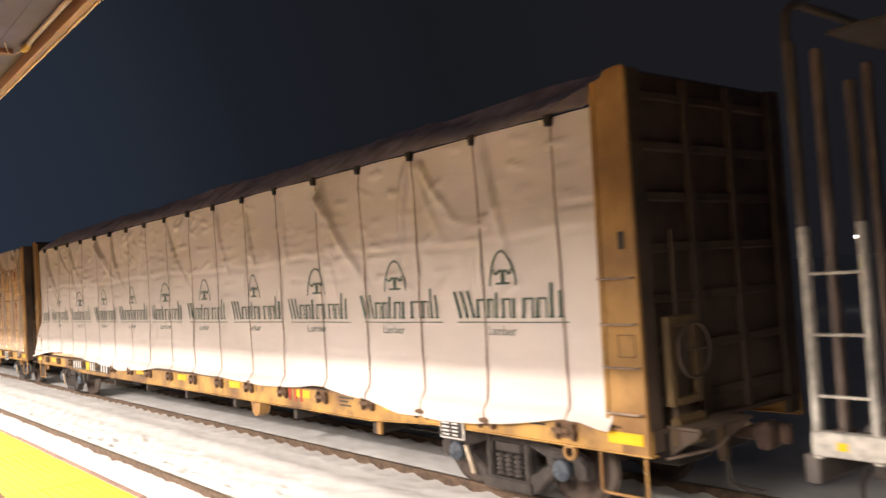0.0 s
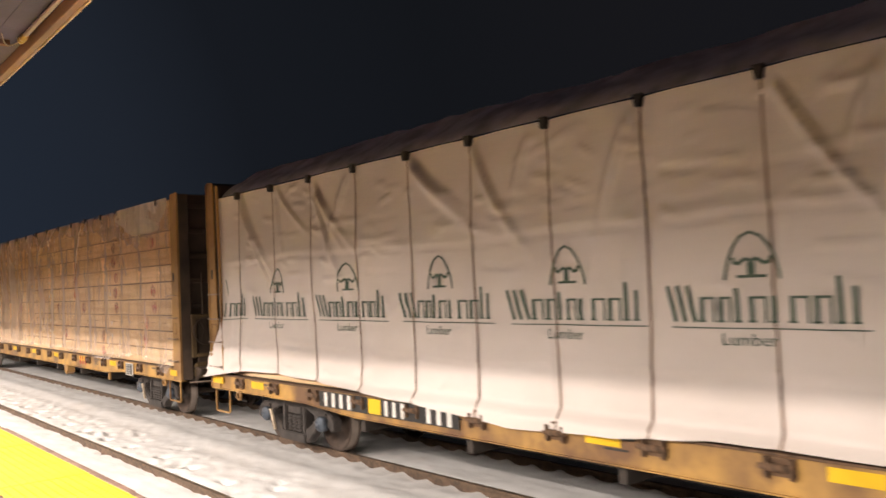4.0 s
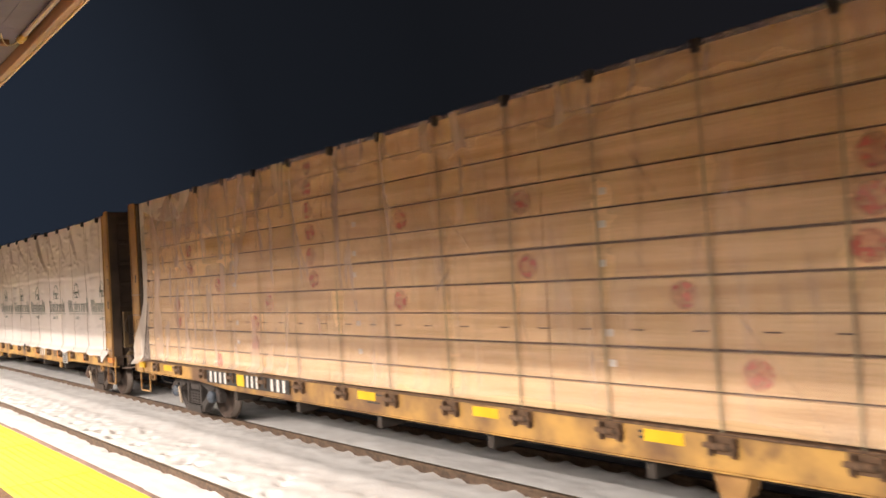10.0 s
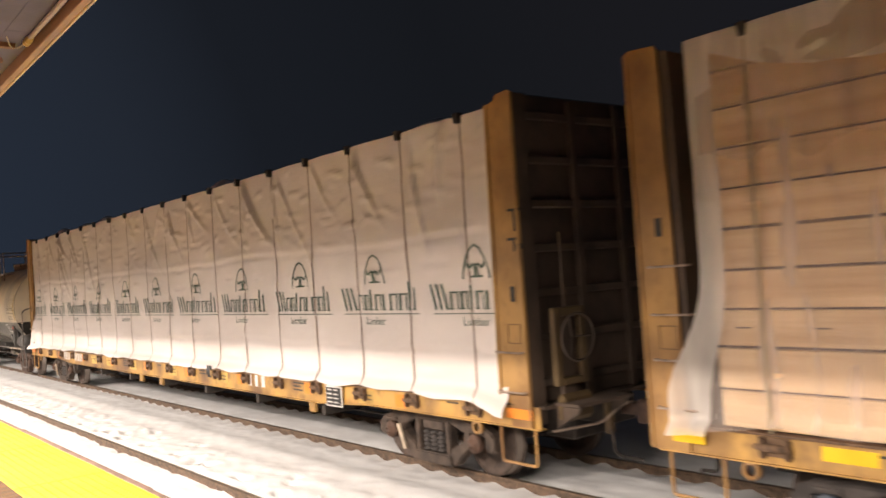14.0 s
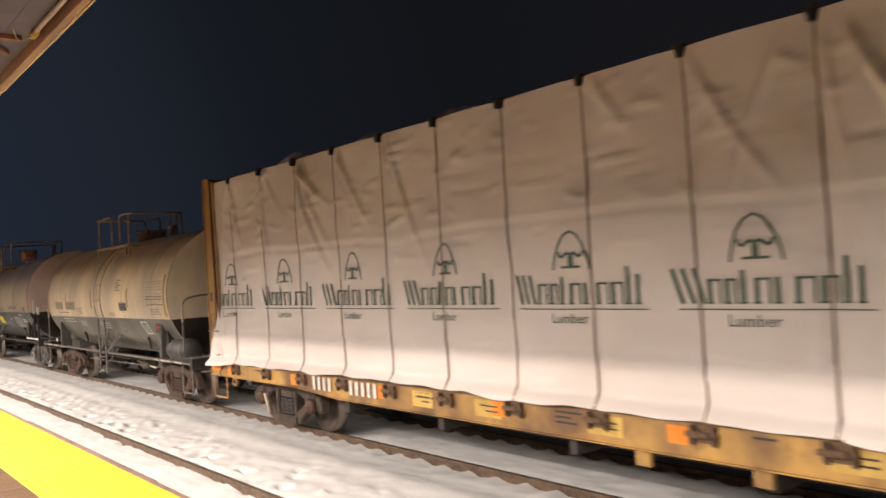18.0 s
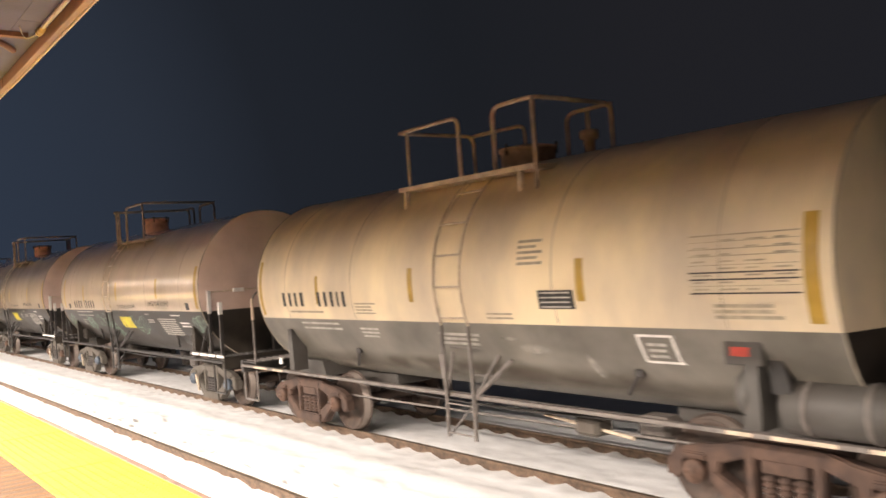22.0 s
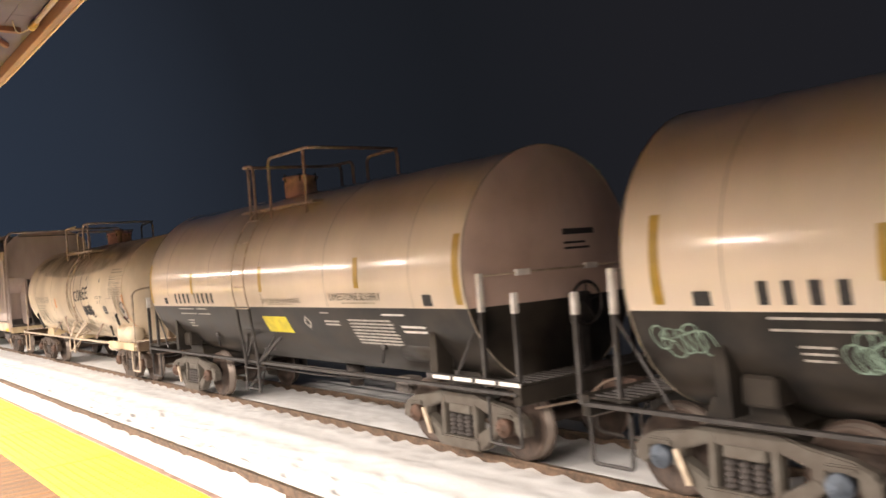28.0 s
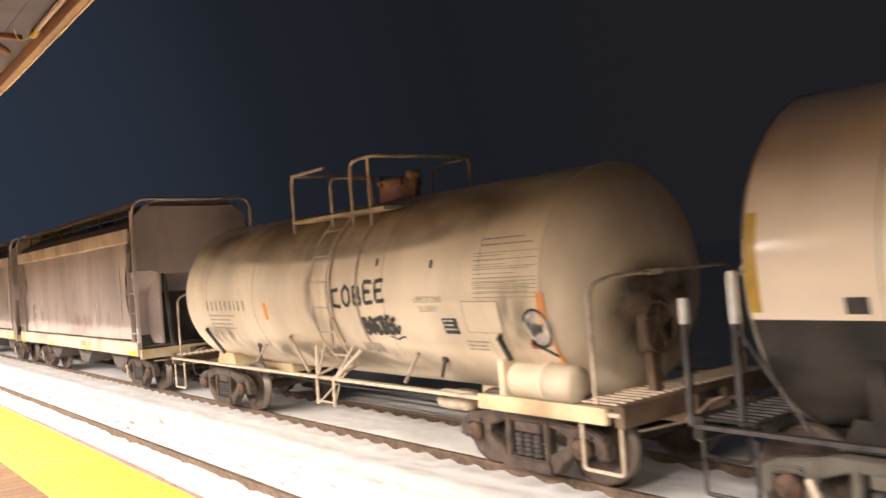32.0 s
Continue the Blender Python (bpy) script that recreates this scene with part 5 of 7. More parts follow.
def lumber_load(car):
    cuts = [-11.08, -5.96, -1.09, 3.39, 8.64, 10.85]
    rng = random.Random(5)
    part("dunnage", B(-1.295, -0.18, -11.0, 10.8, 1.095, 4.40), "gap", car)
    part("timber_core", B(0.17, 1.33, -11.05, 10.82, 1.093, 4.45), "lumber", car)
    for r, (z0, z1) in enumerate(zip(BUNDLE_Z, BUNDLE_Z[1:])):
        for c, (a, b) in enumerate(zip(cuts, cuts[1:])):
            out = rng.uniform(0, 0.018)
            bm = B(-1.345 - out, -0.19, a + 0.008, b - 0.008, z0 + 0.011 + 0.004 * (r % 3), z1 - 0.010, bev=0.005)
            pack = part("timber_pack", bm, "lumber", car)
            for y, rows in STAMPS.items():
                y += 0.07
                if a < y < b and str(r) in rows:
                    zc, q = (z0 + z1) / 2, 0.145 if z1 - z0 > 0.31 else 0.125
                    yc = y + rng.uniform(-0.05, 0.05)
                    bm = bmesh.new()
                    bm.faces.new([bm.verts.new((-1.349 - out, yc + 1.05 * q * (1 + 0.06 * math.sin(3 * k + y)) * math.cos(k * math.pi / 10), zc + q * math.sin(k * math.pi / 10))) for k in range(20)])
                    part("stamp", bm, "stamp", pack, "faded red round stamp")
    # paper tags stapled over the pack ends, one above the other
    for y in (-7.3, -1.9, 2.55, 6.4):
        for r in (1, 2, 4, 5, 6):
            zc = (BUNDLE_Z[r] + BUNDLE_Z[r + 1]) / 2 + 0.03 * math.sin(r * 3 + y)
            shared("tag", "paper_tag", lambda: box(bmesh.new(), -1.372, -1.366, -0.045, 0.045, -0.035, 0.035), "white_mark", car, pose(0, y + 0.03 * math.sin(r * 5), zc))
    # short dark sticker ends in one course
    for k in range(34):
        y = -10.6 + 0.64 * k + 0.05 * math.sin(k * 5)
        shared("sticker", "sticker", lambda: box(bmesh.new(), -1.370, -1.30, -0.075, 0.075, 1.955, 1.968), "gap", car, pose(0, y, 0))
    # clear film, torn along the top and flaring at the far end
    def film(u, v):
        p = cloth_point(2.5, 4.50, u, v)
        return p + Vector((-0.05, 0, 0))
    # the far half is milkier: the sheen seen along it is in the film's colour
    part("plastic_film", sheet(film, frange(1.6, 10.92, 200), frange(0, 0.99, 70)), "film", car, "wrinkled clear plastic film", smooth=True)

    def clear(u, v):
        return cloth_point(2.5, 4.50, u, v * (0.97 - 0.05 * noise.noise(Vector((u * 0.5, 0, 2.0))))) + Vector((-0.05, 0, 0))
    part("plastic_film", sheet(clear, frange(-11.1, 1.6, 250), frange(0, 1, 70)), "film_clear", car, "tight clear plastic film with creases", smooth=True)

    # the film's loose far edge, doubled up and milky
    part("film_flap", sheet(lambda u, v: cloth_point(2.5, 4.50, u, v) + Vector((-0.062, 0, 0)), frange(10.68, 10.93, 16), frange(0, 1, 60)), "film_white", car, "bunched milky edge of the film", smooth=True)

    # tight diagonal creases in the film, their glints laid on as pale strips
    rng = random.Random(17)
    bm = bmesh.new()
    for k in range(80):
        y, z = rng.uniform(-10.6, 9.5), rng.uniform(1.6, 4.35)
        if k % 3 == 0:
            s = min(STRAP_YS, key=lambda q: abs(q - y))
            y, z = s + rng.uniform(-0.1, 0.1), rng.uniform(3.2, 4.4)
        run, drop = rng.uniform(0.15, 0.8), rng.uniform(0.3, 1.2)
        sgn = -1 if rng.random() < 0.75 else 1
        drop = min(drop, z - 1.2)
        pts = [(y + sgn * run * q / 8, z - drop * q / 8 + 0.006 * math.sin(q * 0.8 + k)) for q in range(9)]
        wide = rng.choice((0.010, 0.014, 0.022, 0.045))
        ink_line(bm, lambda yy, zz: cloth_point(2.5, 4.50, yy, (4.5 - zz) / (4.5 - wrap_bottom(2.5, yy))) + Vector((-0.045, 0, 0)), pts, wide)
    part("film_creases", bm, "film_crease", car, "diagonal creases in the film, glints laid on as pale strips", kind="stuff")

    def torn(u, v):
        h = 0.13 + 0.16 * max(0.0, min(1.0, (u - 3.0) / 4.0)) + 0.10 * max(0.0, min(1.0, (-6.0 - u) / 2.0)) + 0.10 * noise.noise(Vector((u * 0.6, 0, 3.3))) + 0.05 * noise.noise(Vector((u * 3, 0, 1.3)))
        return cloth_point(4.5, 4.50, u, h * v) + Vector((-0.06, 0, 0))
    part("plastic_film", sheet(torn, frange(-11.05, 10.85, 300), frange(0, 1, 16)), "film", car, "torn strip of clear plastic film along the top", smooth=True)
    # two torn milky flaps that hang over the top at the ends
    for y0, y1, drop, seed in ((-11.06, -7.9, 0.19, 3.0), (8.1, 10.85, 0.15, 7.0)):
        def flap(u, v, y0=y0, y1=y1, drop=drop, seed=seed):
            taper = min(1.0, (u - y0) / 0.8 + 0.25, (y1 - u) / 1.4 + 0.2)
            h = drop * max(0.1, taper) * (1 + 0.14 * noise.noise(Vector((u * 1.6, 0, seed))))
            return cloth_point(4.5, 4.50, u, h * v) + Vector((-0.075, 0, 0))
        part("film_flap", sheet(flap, frange(y0, y1, 60), frange(0, 1, 14)), "film_white", car, "torn milky white film flap", smooth=True)


CARS = []
c1 = flat_car(16.38, "yellow centre-beam flat car loaded with lumber in printed white wrap")
white_load(c1, 0.4, 4.24, [-8.69 + 2.06 * k for k in range(11)], True)
straps(c1, 4.24, 1, over=0.4)
info_board(c1, -8.59, 0.70, 0.94)
number_panel(c1)
marks(c1, -1.389, -4.45, 0.86, 1.05, [0.14, 0.14, 0.16], "red_mark", name="red_mark")
c2 = flat_car(40.86, "yellow centre-beam flat car stacked with bare lumber bundles", reach=0.09)
lumber_load(c2)
straps(c2, 4.49, 2, x=-1.40, mat="strap_tan")
info_board(c2, -8.60, 0.78, 1.05)
number_panel(c2)
marks(c2, -1.389, -4.71, 0.84, 1.04, [0.19, 0.19, 0.19], "red_mark", name="red_mark", gap=0.02)
c3 = flat_car(65.42, "yellow centre-beam flat car loaded with lumber in printed white wrap", tape="orange_tape", short=0.08, slot=2.31)
white_load(c3, 5.9, 4.45, [-9.70 + 2.105 * k for k in range(11)], False)
straps(c3, 4.45, 3, over=5.9)
info_board(c3, -7.30, 0.74, 1.04)
for yy in (-6.5, 1.3, 0.05):
    part("drop_bracket", B(-1.36, -1.30, yy - 0.09, yy + 0.09, 0.58, 0.80, bev=0.01), "yellow_sill", c3)
part("loose_flap", sheet(lambda u, v: Vector((-1.45 - 0.03 * math.sin(3 * v), -2.84 + 0.10 * u * (1 - 0.3 * v), 1.14 - 0.22 * v)), [-1, 0, 1], frange(0, 1, 5)), "corner", c3, "loose black flap of wrap")
marks(c3, -1.414, 7.57, 0.85, 1.05, [0.135, 0.135, 0.135, 0.135], "white_mark", gap=0.02)
marks(c3, -1.414, 6.50, 0.85, 1.05, [0.135, 0.135, 0.135, 0.135, 0.135], "white_mark", gap=0.02)
for y0, y1 in ((4.97, 4.54), (3.72, 3.25), (1.95, 1.5), (-0.55, -1.0), (-3.0, -3.5), (-7.9, -8.3)):
    part("fresh_patch", B(-1.3885, -1.3855, y1, y0, 0.83, 1.03), "patch_yellow", c3, "fresher yellow painted patch")
    for r in range(2):
        part("writing", B(-1.391, -1.3886, y1 + 0.06, y0 - 0.10 * (1 + r), 0.955 - 0.06 * r, 0.972 - 0.06 * r), "black_mark", c3)
marks(c3, -1.389, -4.35, 0.86, 1.05, [0.20, 0.20, 0.24], "white_mark", name="white_mark")
for k, (dy, z0, z1, w) in enumerate(((0.0, 3.22, 3.25, 0.20), (0.0, 3.0, 3.22, 0.035), (0.06, 2.90, 2.93, 0.14), (0.03, 2.78, 2.90, 0.03), (-0.05, 2.80, 2.86, 0.09))):
    part("graffiti", B(-1.4145, -1.4105, -11.34 + dy - w / 2, -11.34 + dy + w / 2, z0, z1), "black_mark", c3, "black scrawl on the corner post")
CARS += [(c1, 16.38), (c2, 40.86), (c3, 65.42)]

# ---------------------------------------------------------------- tank cars


class Tank:
    """Lengths of one tank car: shell radius r about height cz, straight shell to +-hl, end sills at +-he, trucks at +-tr."""

    def __init__(self, y, r, cz, hl, he, tr, split):
        self.dish, self.round, self.post = 0.20, 0.0, 0.0
        self.y, self.r, self.cz, self.hl, self.he, self.tr, self.split = y, r, cz, hl, he, tr, split

    def skin(self, y, z, out=0.004):
        """The point of the near side of the shell at (y, z)."""
        h = max(-0.98, min(0.98, (z - self.cz) / self.r))
        return Vector((-(self.r + out) * math.cos(math.asin(h)), y, self.cz + (self.r + out) * h))


def half_shell(t, z0, z1, seg=40):
    """The shell with its domed heads between two heights."""
    a0 = math.asin(max(-1, min(1, (z0 - t.cz) / t.r)))
    a1 = math.asin(max(-1, min(1, (z1 - t.cz) / t.r)))
    prof = [(-t.hl + 2 * t.hl * k / 12, t.r) for k in range(13)]
    bm = bmesh.new()
    angs = frange(a0, a1, seg // 2) + [math.pi - a for a in frange(a1, a0, seg // 2)] if z1 < t.cz + t.r * 0.999 else frange(a0, math.pi - a0, seg)
    if z0 <= t.cz - t.r * 0.999:
        angs = frange(-math.pi - a1, a1, seg)
    g = [[bm.verts.new((-r * math.cos(a), y, t.cz + r * math.sin(a))) for a in angs] for y, r in prof]
    for i in range(len(g) - 1):
        for j in range(len(angs) - 1):
            bm.faces.new((g[i][j], g[i][j + 1], g[i + 1][j + 1], g[i + 1][j]))
    bmesh.ops.remove_doubles(bm, verts=bm.verts, dist=0.0005)
    bmesh.ops.recalc_face_normals(bm, faces=bm.faces)
    return bm


def head(t, s, upper):
    """One end of the tank above or below the paint line: a dished plate (round > 0 makes it fuller)."""
    prof = []
    for k in range(11):
        q = k / 10
        dish, full = t.dish * (1 - q * q), t.dish * math.sqrt(max(0.0, 1 - q * q))
        prof.append((s * (t.hl + dish * (1 - t.round) + full * t.round), max(0.0002, t.r * q)))
    bm = lathe(bmesh.new(), prof, "y", 48, (0, 0, t.cz))
    cap = [f for f in bm.faces if len(f.verts) > 4]
    bmesh.ops.delete(bm, geom=cap, context="FACES")
    geom = bm.verts[:] + bm.edges[:] + bm.faces[:]
    bmesh.ops.bisect_plane(bm, geom=geom, plane_co=(0, 0, t.split), plane_no=(0, 0, 1), clear_inner=upper, clear_outer=not upper)
    return bm


def seam(t, y, z0):
    """A welded line round the shell above a height."""
    a0 = math.asin((z0 - t.cz) / t.r)
    pts = [(-(t.r - 0.003) * math.cos(a), y, t.cz + (t.r - 0.003) * math.sin(a)) for a in frange(a0, math.pi - a0, 40)]
    return T(pts, 0.007, 6)


def patch(t, car, name, y0, y1, z0, z1, mat, label="", out=0.005):
    bm = bmesh.new()
    ink(bm, lambda y, z: t.skin(y, z, out), y0, y1, z0, z1)
    return part(name, bm, mat, car, label)


def scrawl(t, car, y, z, w, h, mat, seed, turns=26, width=0.03):
    rng = random.Random(seed)
    pts = [(y - w * k / turns + rng.uniform(-0.12, 0.12) * w * 0.6, z + h * (0.5 + 0.5 * math.sin(k * 2.1 + rng.uniform(-0.6, 0.6)))) for k in range(turns)]
    fine = []
    for a, b, c in zip(pts, pts[1:], pts[2:]):
        for q in (0, 0.25, 0.5, 0.75):
            p, r = ((a[0] + b[0]) / 2, (a[1] + b[1]) / 2), ((b[0] + c[0]) / 2, (b[1] + c[1]) / 2)
            fine.append(tuple((1 - q) ** 2 * p[i] + 2 * q * (1 - q) * b[i] + q * q * r[i] for i in (0, 1)))
    bm = bmesh.new()
    ink_line(bm, lambda yy, zz: t.skin(yy, zz, 0.007), fine, width)
    return part("graffiti", bm, mat, car, "scrawled spray-paint graffiti")


def sprayed_loops(t, car, y, z, w, h, n, seed):
    """A thin looping tag: rounded shapes of uneven size, one running into the next."""
    rng = random.Random(seed)
    pts = []
    for k in range(n):
        r, cy, cz = h * rng.uniform(0.28, 0.48), y - w * (k + 0.5) / n, z + h * rng.uniform(0.35, 0.65)
        a0, spin = rng.uniform(0, 6.28), rng.choice((-1, 1))
        for q in range(15):
            a = a0 + spin * q * 0.47
            pts.append((cy + 0.8 * r * math.cos(a) * (1 + 0.15 * math.sin(2 * a)), cz + r * math.sin(a)))
    bm = bmesh.new()
    ink_line(bm, lambda yy, zz: t.skin(yy, zz, 0.007), pts, 0.016)
    return part("graffiti", bm, "green_graffiti", car, "thin mint-green sprayed loops")


STROKES = {"a": (((0.9, 0.05), (0.1, 0.1), (0.0, 0.9), (0.8, 1.0)),),
           "b": (((0.5, 0), (0.1, 0.2), (0.05, 0.7), (0.45, 1), (0.85, 0.75), (0.85, 0.25), (0.5, 0)),),
           "c": (((0.1, 0), (0.1, 1), (0.7, 0.95), (0.75, 0.62), (0.15, 0.5), (0.85, 0.4), (0.8, 0.05), (0.1, 0)),),
           "d": (((0.1, 0), (0.08, 1)), ((0.1, 1), (0.95, 1.04)), ((0.1, 0.52), (0.75, 0.55)), ((0.1, 0), (0.95, 0.03)))}


def tag_strokes(t, car, order, y, z, w, h, rise, thick, seed):
    """A sprayed tag: heavy wavering strokes one after another."""
    rng = random.Random(seed)
    step = w / len(order)
    for k, kind in enumerate(order):
        bm = bmesh.new()
        for line in STROKES[kind]:
            pts = []
            for a, b in zip(line, line[1:]):
                for q in range(4):
                    pts.append((y - step * (k + 0.86 * (a[0] + (b[0] - a[0]) * q / 4)) + rng.uniform(-0.008, 0.008),
                                z + rise * k + h * (1 + 0.1 * math.sin(k * 2.3)) * (a[1] + (b[1] - a[1]) * q / 4) + rng.uniform(-0.008, 0.008)))
            pts.append((y - step * (k + 0.86 * line[-1][0]), z + rise * k + h * line[-1][1]))
            ink_line(bm, lambda yy, zz: t.skin(yy, zz, 0.007), pts, thick)
        part("graffiti", bm, "black_mark", car, "heavy black sprayed strokes")


def lines(t, car, y_left, z_top, width, rows, step, mat, thick=0.022, ragged=0.3, seed=1):
    """Rows of small writing that cannot be read, as bars."""
    rng = random.Random(seed)
    for r in range(rows):
        w = width * (1 - ragged * rng.random())
        patch(t, car, "writing", y_left, y_left - w, z_top - r * step - thick, z_top - r * step, mat, out=0.006)


def row_of_bars(t, car, y_left, z0, z1, widths, mat, gap=0.045):
    y = y_left
    for w in widths:
        if w:
            patch(t, car, "number_mark", y - w * 0.18, y - w * 0.72, z0, z1, mat, out=0.006)
        y -= (w or 0.12) + gap


def words(t, car, y_left, z, text, size, mat):
    text_part("writing", text, size, mat, car, lambda a, b: t.skin(y_left - a, z + b, 0.006))


def tank_frame(t, car, paint, rail, iron, cap, bow=True, lever=True, deck=None):
    """Saddles, stub sills, side running rail, end platforms, ladders and running gear."""
    part("brake_pipe", T([(0.2, -t.he + 1.0, 0.52), (0.2, t.he - 1.0, 0.52)], 0.018), "rail_dark", car)
    part("brake_pipe", T([(-0.1, -t.he + 1.0, 0.66), (-0.1, t.he - 1.0, 0.66)], 0.016), "rail_dark", car)
    for s in (-1, 1):
        part("stub_sill", B(-0.34, 0.34, min(s * (t.tr - 1.6), s * t.he), max(s * (t.tr - 1.6), s * t.he), 0.70, 1.02, bev=0.02), paint, car)
        low = t.cz - t.r
        part("saddle", prism(bmesh.new(), [(s * (t.tr - 0.45), 0.86), (s * (t.tr + 0.45), 0.86), (s * (t.tr + 0.35), low + 0.25), (s * (t.tr - 0.35), low + 0.25)], -0.95, 0.95), paint, car)
        for sx in (-1, 1):
            if t.split < 1.5:
                continue
            part("saddle_web", prism(bmesh.new(), [(s * (t.tr - 0.14), 0.98), (s * (t.tr + 0.02), 0.98), (s * (t.tr + 0.02), 1.66), (s * (t.tr - 0.10), 1.66)], sx * 1.36, sx * 1.10), paint, car)
        part("end_sill", B(-1.42, 1.42, min(s * (t.he - 0.12), s * t.he), max(s * (t.he - 0.12), s * t.he), 0.84, 1.06, bev=0.01), deck or paint, car)
        pl = part("end_platform", B(-1.40, 1.40, min(s * (t.he - 0.62), s * (t.he - 0.13)), max(s * (t.he - 0.62), s * (t.he - 0.13)), 1.02, 1.045), deck or paint, car)
        for k in range(22):
            shared(("tread", s), "grating_bar", lambda: box(bmesh.new(), -0.009, 0.009, min(0, -s * 0.46), max(0, -s * 0.46), 1.046, 1.066), rail, pl, pose(-1.34 + 0.128 * k, s * (t.he - 0.14), 0))
        part("sill_step", T(bend([(-1.38, s * (t.he - 0.60), 0.90), (-1.38, s * (t.he - 0.60), 0.36), (-1.38, s * (t.he - 0.08), 0.36), (-1.38, s * (t.he - 0.08), 0.90)], 0.05), 0.02), rail, car)
        if bow:
            py = s * (t.post or t.he - 0.30)
            gr = part("grab_rail", T(bend([(-1.36, py, 1.0), (-1.36, py, 2.25), (-1.05, py + s * 0.04, 2.33), (1.05, py + s * 0.04, 2.33), (1.36, py, 2.25), (1.36, py, 1.0)], 0.16), 0.022), rail, car, "bent end handrail")
            for x in (-1.36, 1.36):
                part("sleeve", T([(x, py, 1.80), (x, py, 2.17)], 0.029), "rail_cream", gr, "pale painted sleeve")
            part("clip", B(-0.42, -0.20, py + s * 0.04 - 0.03, py + s * 0.04 + 0.03, 2.295, 2.365, bev=0.006), "rail_cream", gr)
        coupler(car, s * t.he, s)
        truck(car, s * t.tr, iron, cap, lever)
    part("running_rail", B(-1.44, -1.37, -t.he + 0.05, t.he - 0.05, 0.945, 0.988, bev=0.005), rail, car)
    part("running_rail", B(1.37, 1.44, -t.he + 0.05, t.he - 0.05, 0.945, 0.988, bev=0.005), rail, car)
    for k, y in enumerate((-t.tr + 1.55, t.tr - 1.7)):
        p = t.skin(y, t.cz - t.r * 0.66, 0)
        part("pipe_hanger", T([(p.x - 0.02, y - 0.12, p.z), (p.x + 0.10, y + 0.12, p.z - 0.24)], 0.024), "rail_dark", car)
        part("hanger_head", B(p.x - 0.06, p.x, y - 0.19, y - 0.09, p.z - 0.03, p.z + 0.05, bev=0.012), "rail_dark", car)
    part("brake_rod", T([(-0.62, -t.tr + 1.2, 0.74), (-0.62, t.tr - 1.2, 0.74)], 0.022), "rail_dark", car)
    part("valve_body", B(-0.85, -0.55, -t.tr + 1.35, -t.tr + 1.75, 0.62, 0.86, bev=0.05), "rail_grey", car)
    part("train_pipe", T(bend([(-1.1, -t.tr + 1.0, 0.88), (-1.1, -0.8, 0.80), (-1.05, 0.6, 0.80), (-1.1, t.tr - 1.2, 0.88)], 0.3), 0.018), "rail_dark", car)


def brake_wheel(car, x, y, z, mat="underframe"):
    """The round hand-brake wheel that stands before the near end of a car."""
    wheel = part("brake_wheel", lathe(bmesh.new(), [(-0.02, 0.27), (0.0, 0.292), (0.02, 0.27), (0.0, 0.248), (-0.02, 0.27)], "y", 28, (x, y, z)), mat, car, "round hand-brake wheel")
    for k in range(5):
        a = 2 * math.pi * k / 5 + 0.3
        part("spoke", T([(x, y + 0.03, z), (x + 0.26 * math.cos(a), y, z + 0.26 * math.sin(a))], 0.012, 6), mat, wheel)
    part("gear_case", B(x - 0.16, x + 0.16, y + 0.04, y + 0.20, z - 0.26, z + 0.14, bev=0.03), mat, wheel)
    part("brake_mast", B(x - 0.07, x + 0.07, y + 0.06, y + 0.16, 1.04, z - 0.25), mat, wheel)


def ladder(t, car, y, w, z_top, rail, low=0.45, foot=None):
    """The side ladder from below the running rail up over the shell; foot is the paint of its lower part."""
    n, foot = 10, foot or rail
    for s in (-1, 1):
        joint = t.skin(y + s * w / 2, max(1.2, t.split), 0.09)
        part("ladder_foot", T([(-1.47, y + s * w / 2, low), (-1.47, y + s * w / 2, 1.0), joint], 0.025), foot, car)
        pts = [joint] + [t.skin(y + s * w / 2, joint.z + (z_top - joint.z) * k / n, 0.09) for k in range(1, n + 1)]
        part("ladder_rail", T(pts, 0.014), rail, car)
    for k in range(9):
        z = low + 0.05 + k * 0.36
        if z < z_top:
            p = Vector((-1.47, y, z)) if z < 1.05 else t.skin(y, z, 0.09)
            part("rung", T([(p.x, y - w / 2, p.z), (p.x, y + w / 2, p.z)], 0.012), foot if z < t.split else rail, car)
    for s in (-1, 1):
        part("ladder_brace", T([(-1.45, y + s * w / 2, 0.96), (-1.2, y + s * (w / 2 + 0.42), 1.40)], 0.030), foot, car)
        part("ladder_brace", T([(-1.45, y + s * w / 2, 0.96), (-1.18, y + s * (w / 2 + 0.18), 1.45)], 0.022), foot, car)
        part("ladder_brace", T([(-1.47, y + s * w / 2, low), (-1.1, y - s * 0.1, 1.05)], 0.013), foot, car)


def cage(car, t, loops, rail, posts=()):
    for pts in loops:
        part("handrail", T(bend(pts, 0.14), 0.027), rail, car)
    for p in posts:
        part("handrail_post", T(p, 0.024), rail, car)


def dome(car, t, y, r, h, mat, x=-0.1):
    top = t.cz + t.r
    part("manway_dome", lathe(bmesh.new(), [(top - 0.12, 0.0), (top - 0.12, r), (top + h - 0.05, r), (top + h - 0.04, r + 0.03), (top + h, r + 0.03), (top + h + 0.03, r * 0.7), (top + h + 0.04, 0.0)], "z", 24, (x, y, 0)), mat, car, smooth=False)
    for k in range(6):
        a = k * math.pi / 3
        shared(("bolt", r, h, t.y), "bolt", lambda: lathe(bmesh.new(), [(top + h - 0.10, 0.0), (top + h - 0.10, 0.018), (top + h + 0.05, 0.018), (top + h + 0.05, 0.0)], "z", 6), "underframe", car, pose(x + (r + 0.02) * math.cos(a), y + (r + 0.02) * math.sin(a), 0))


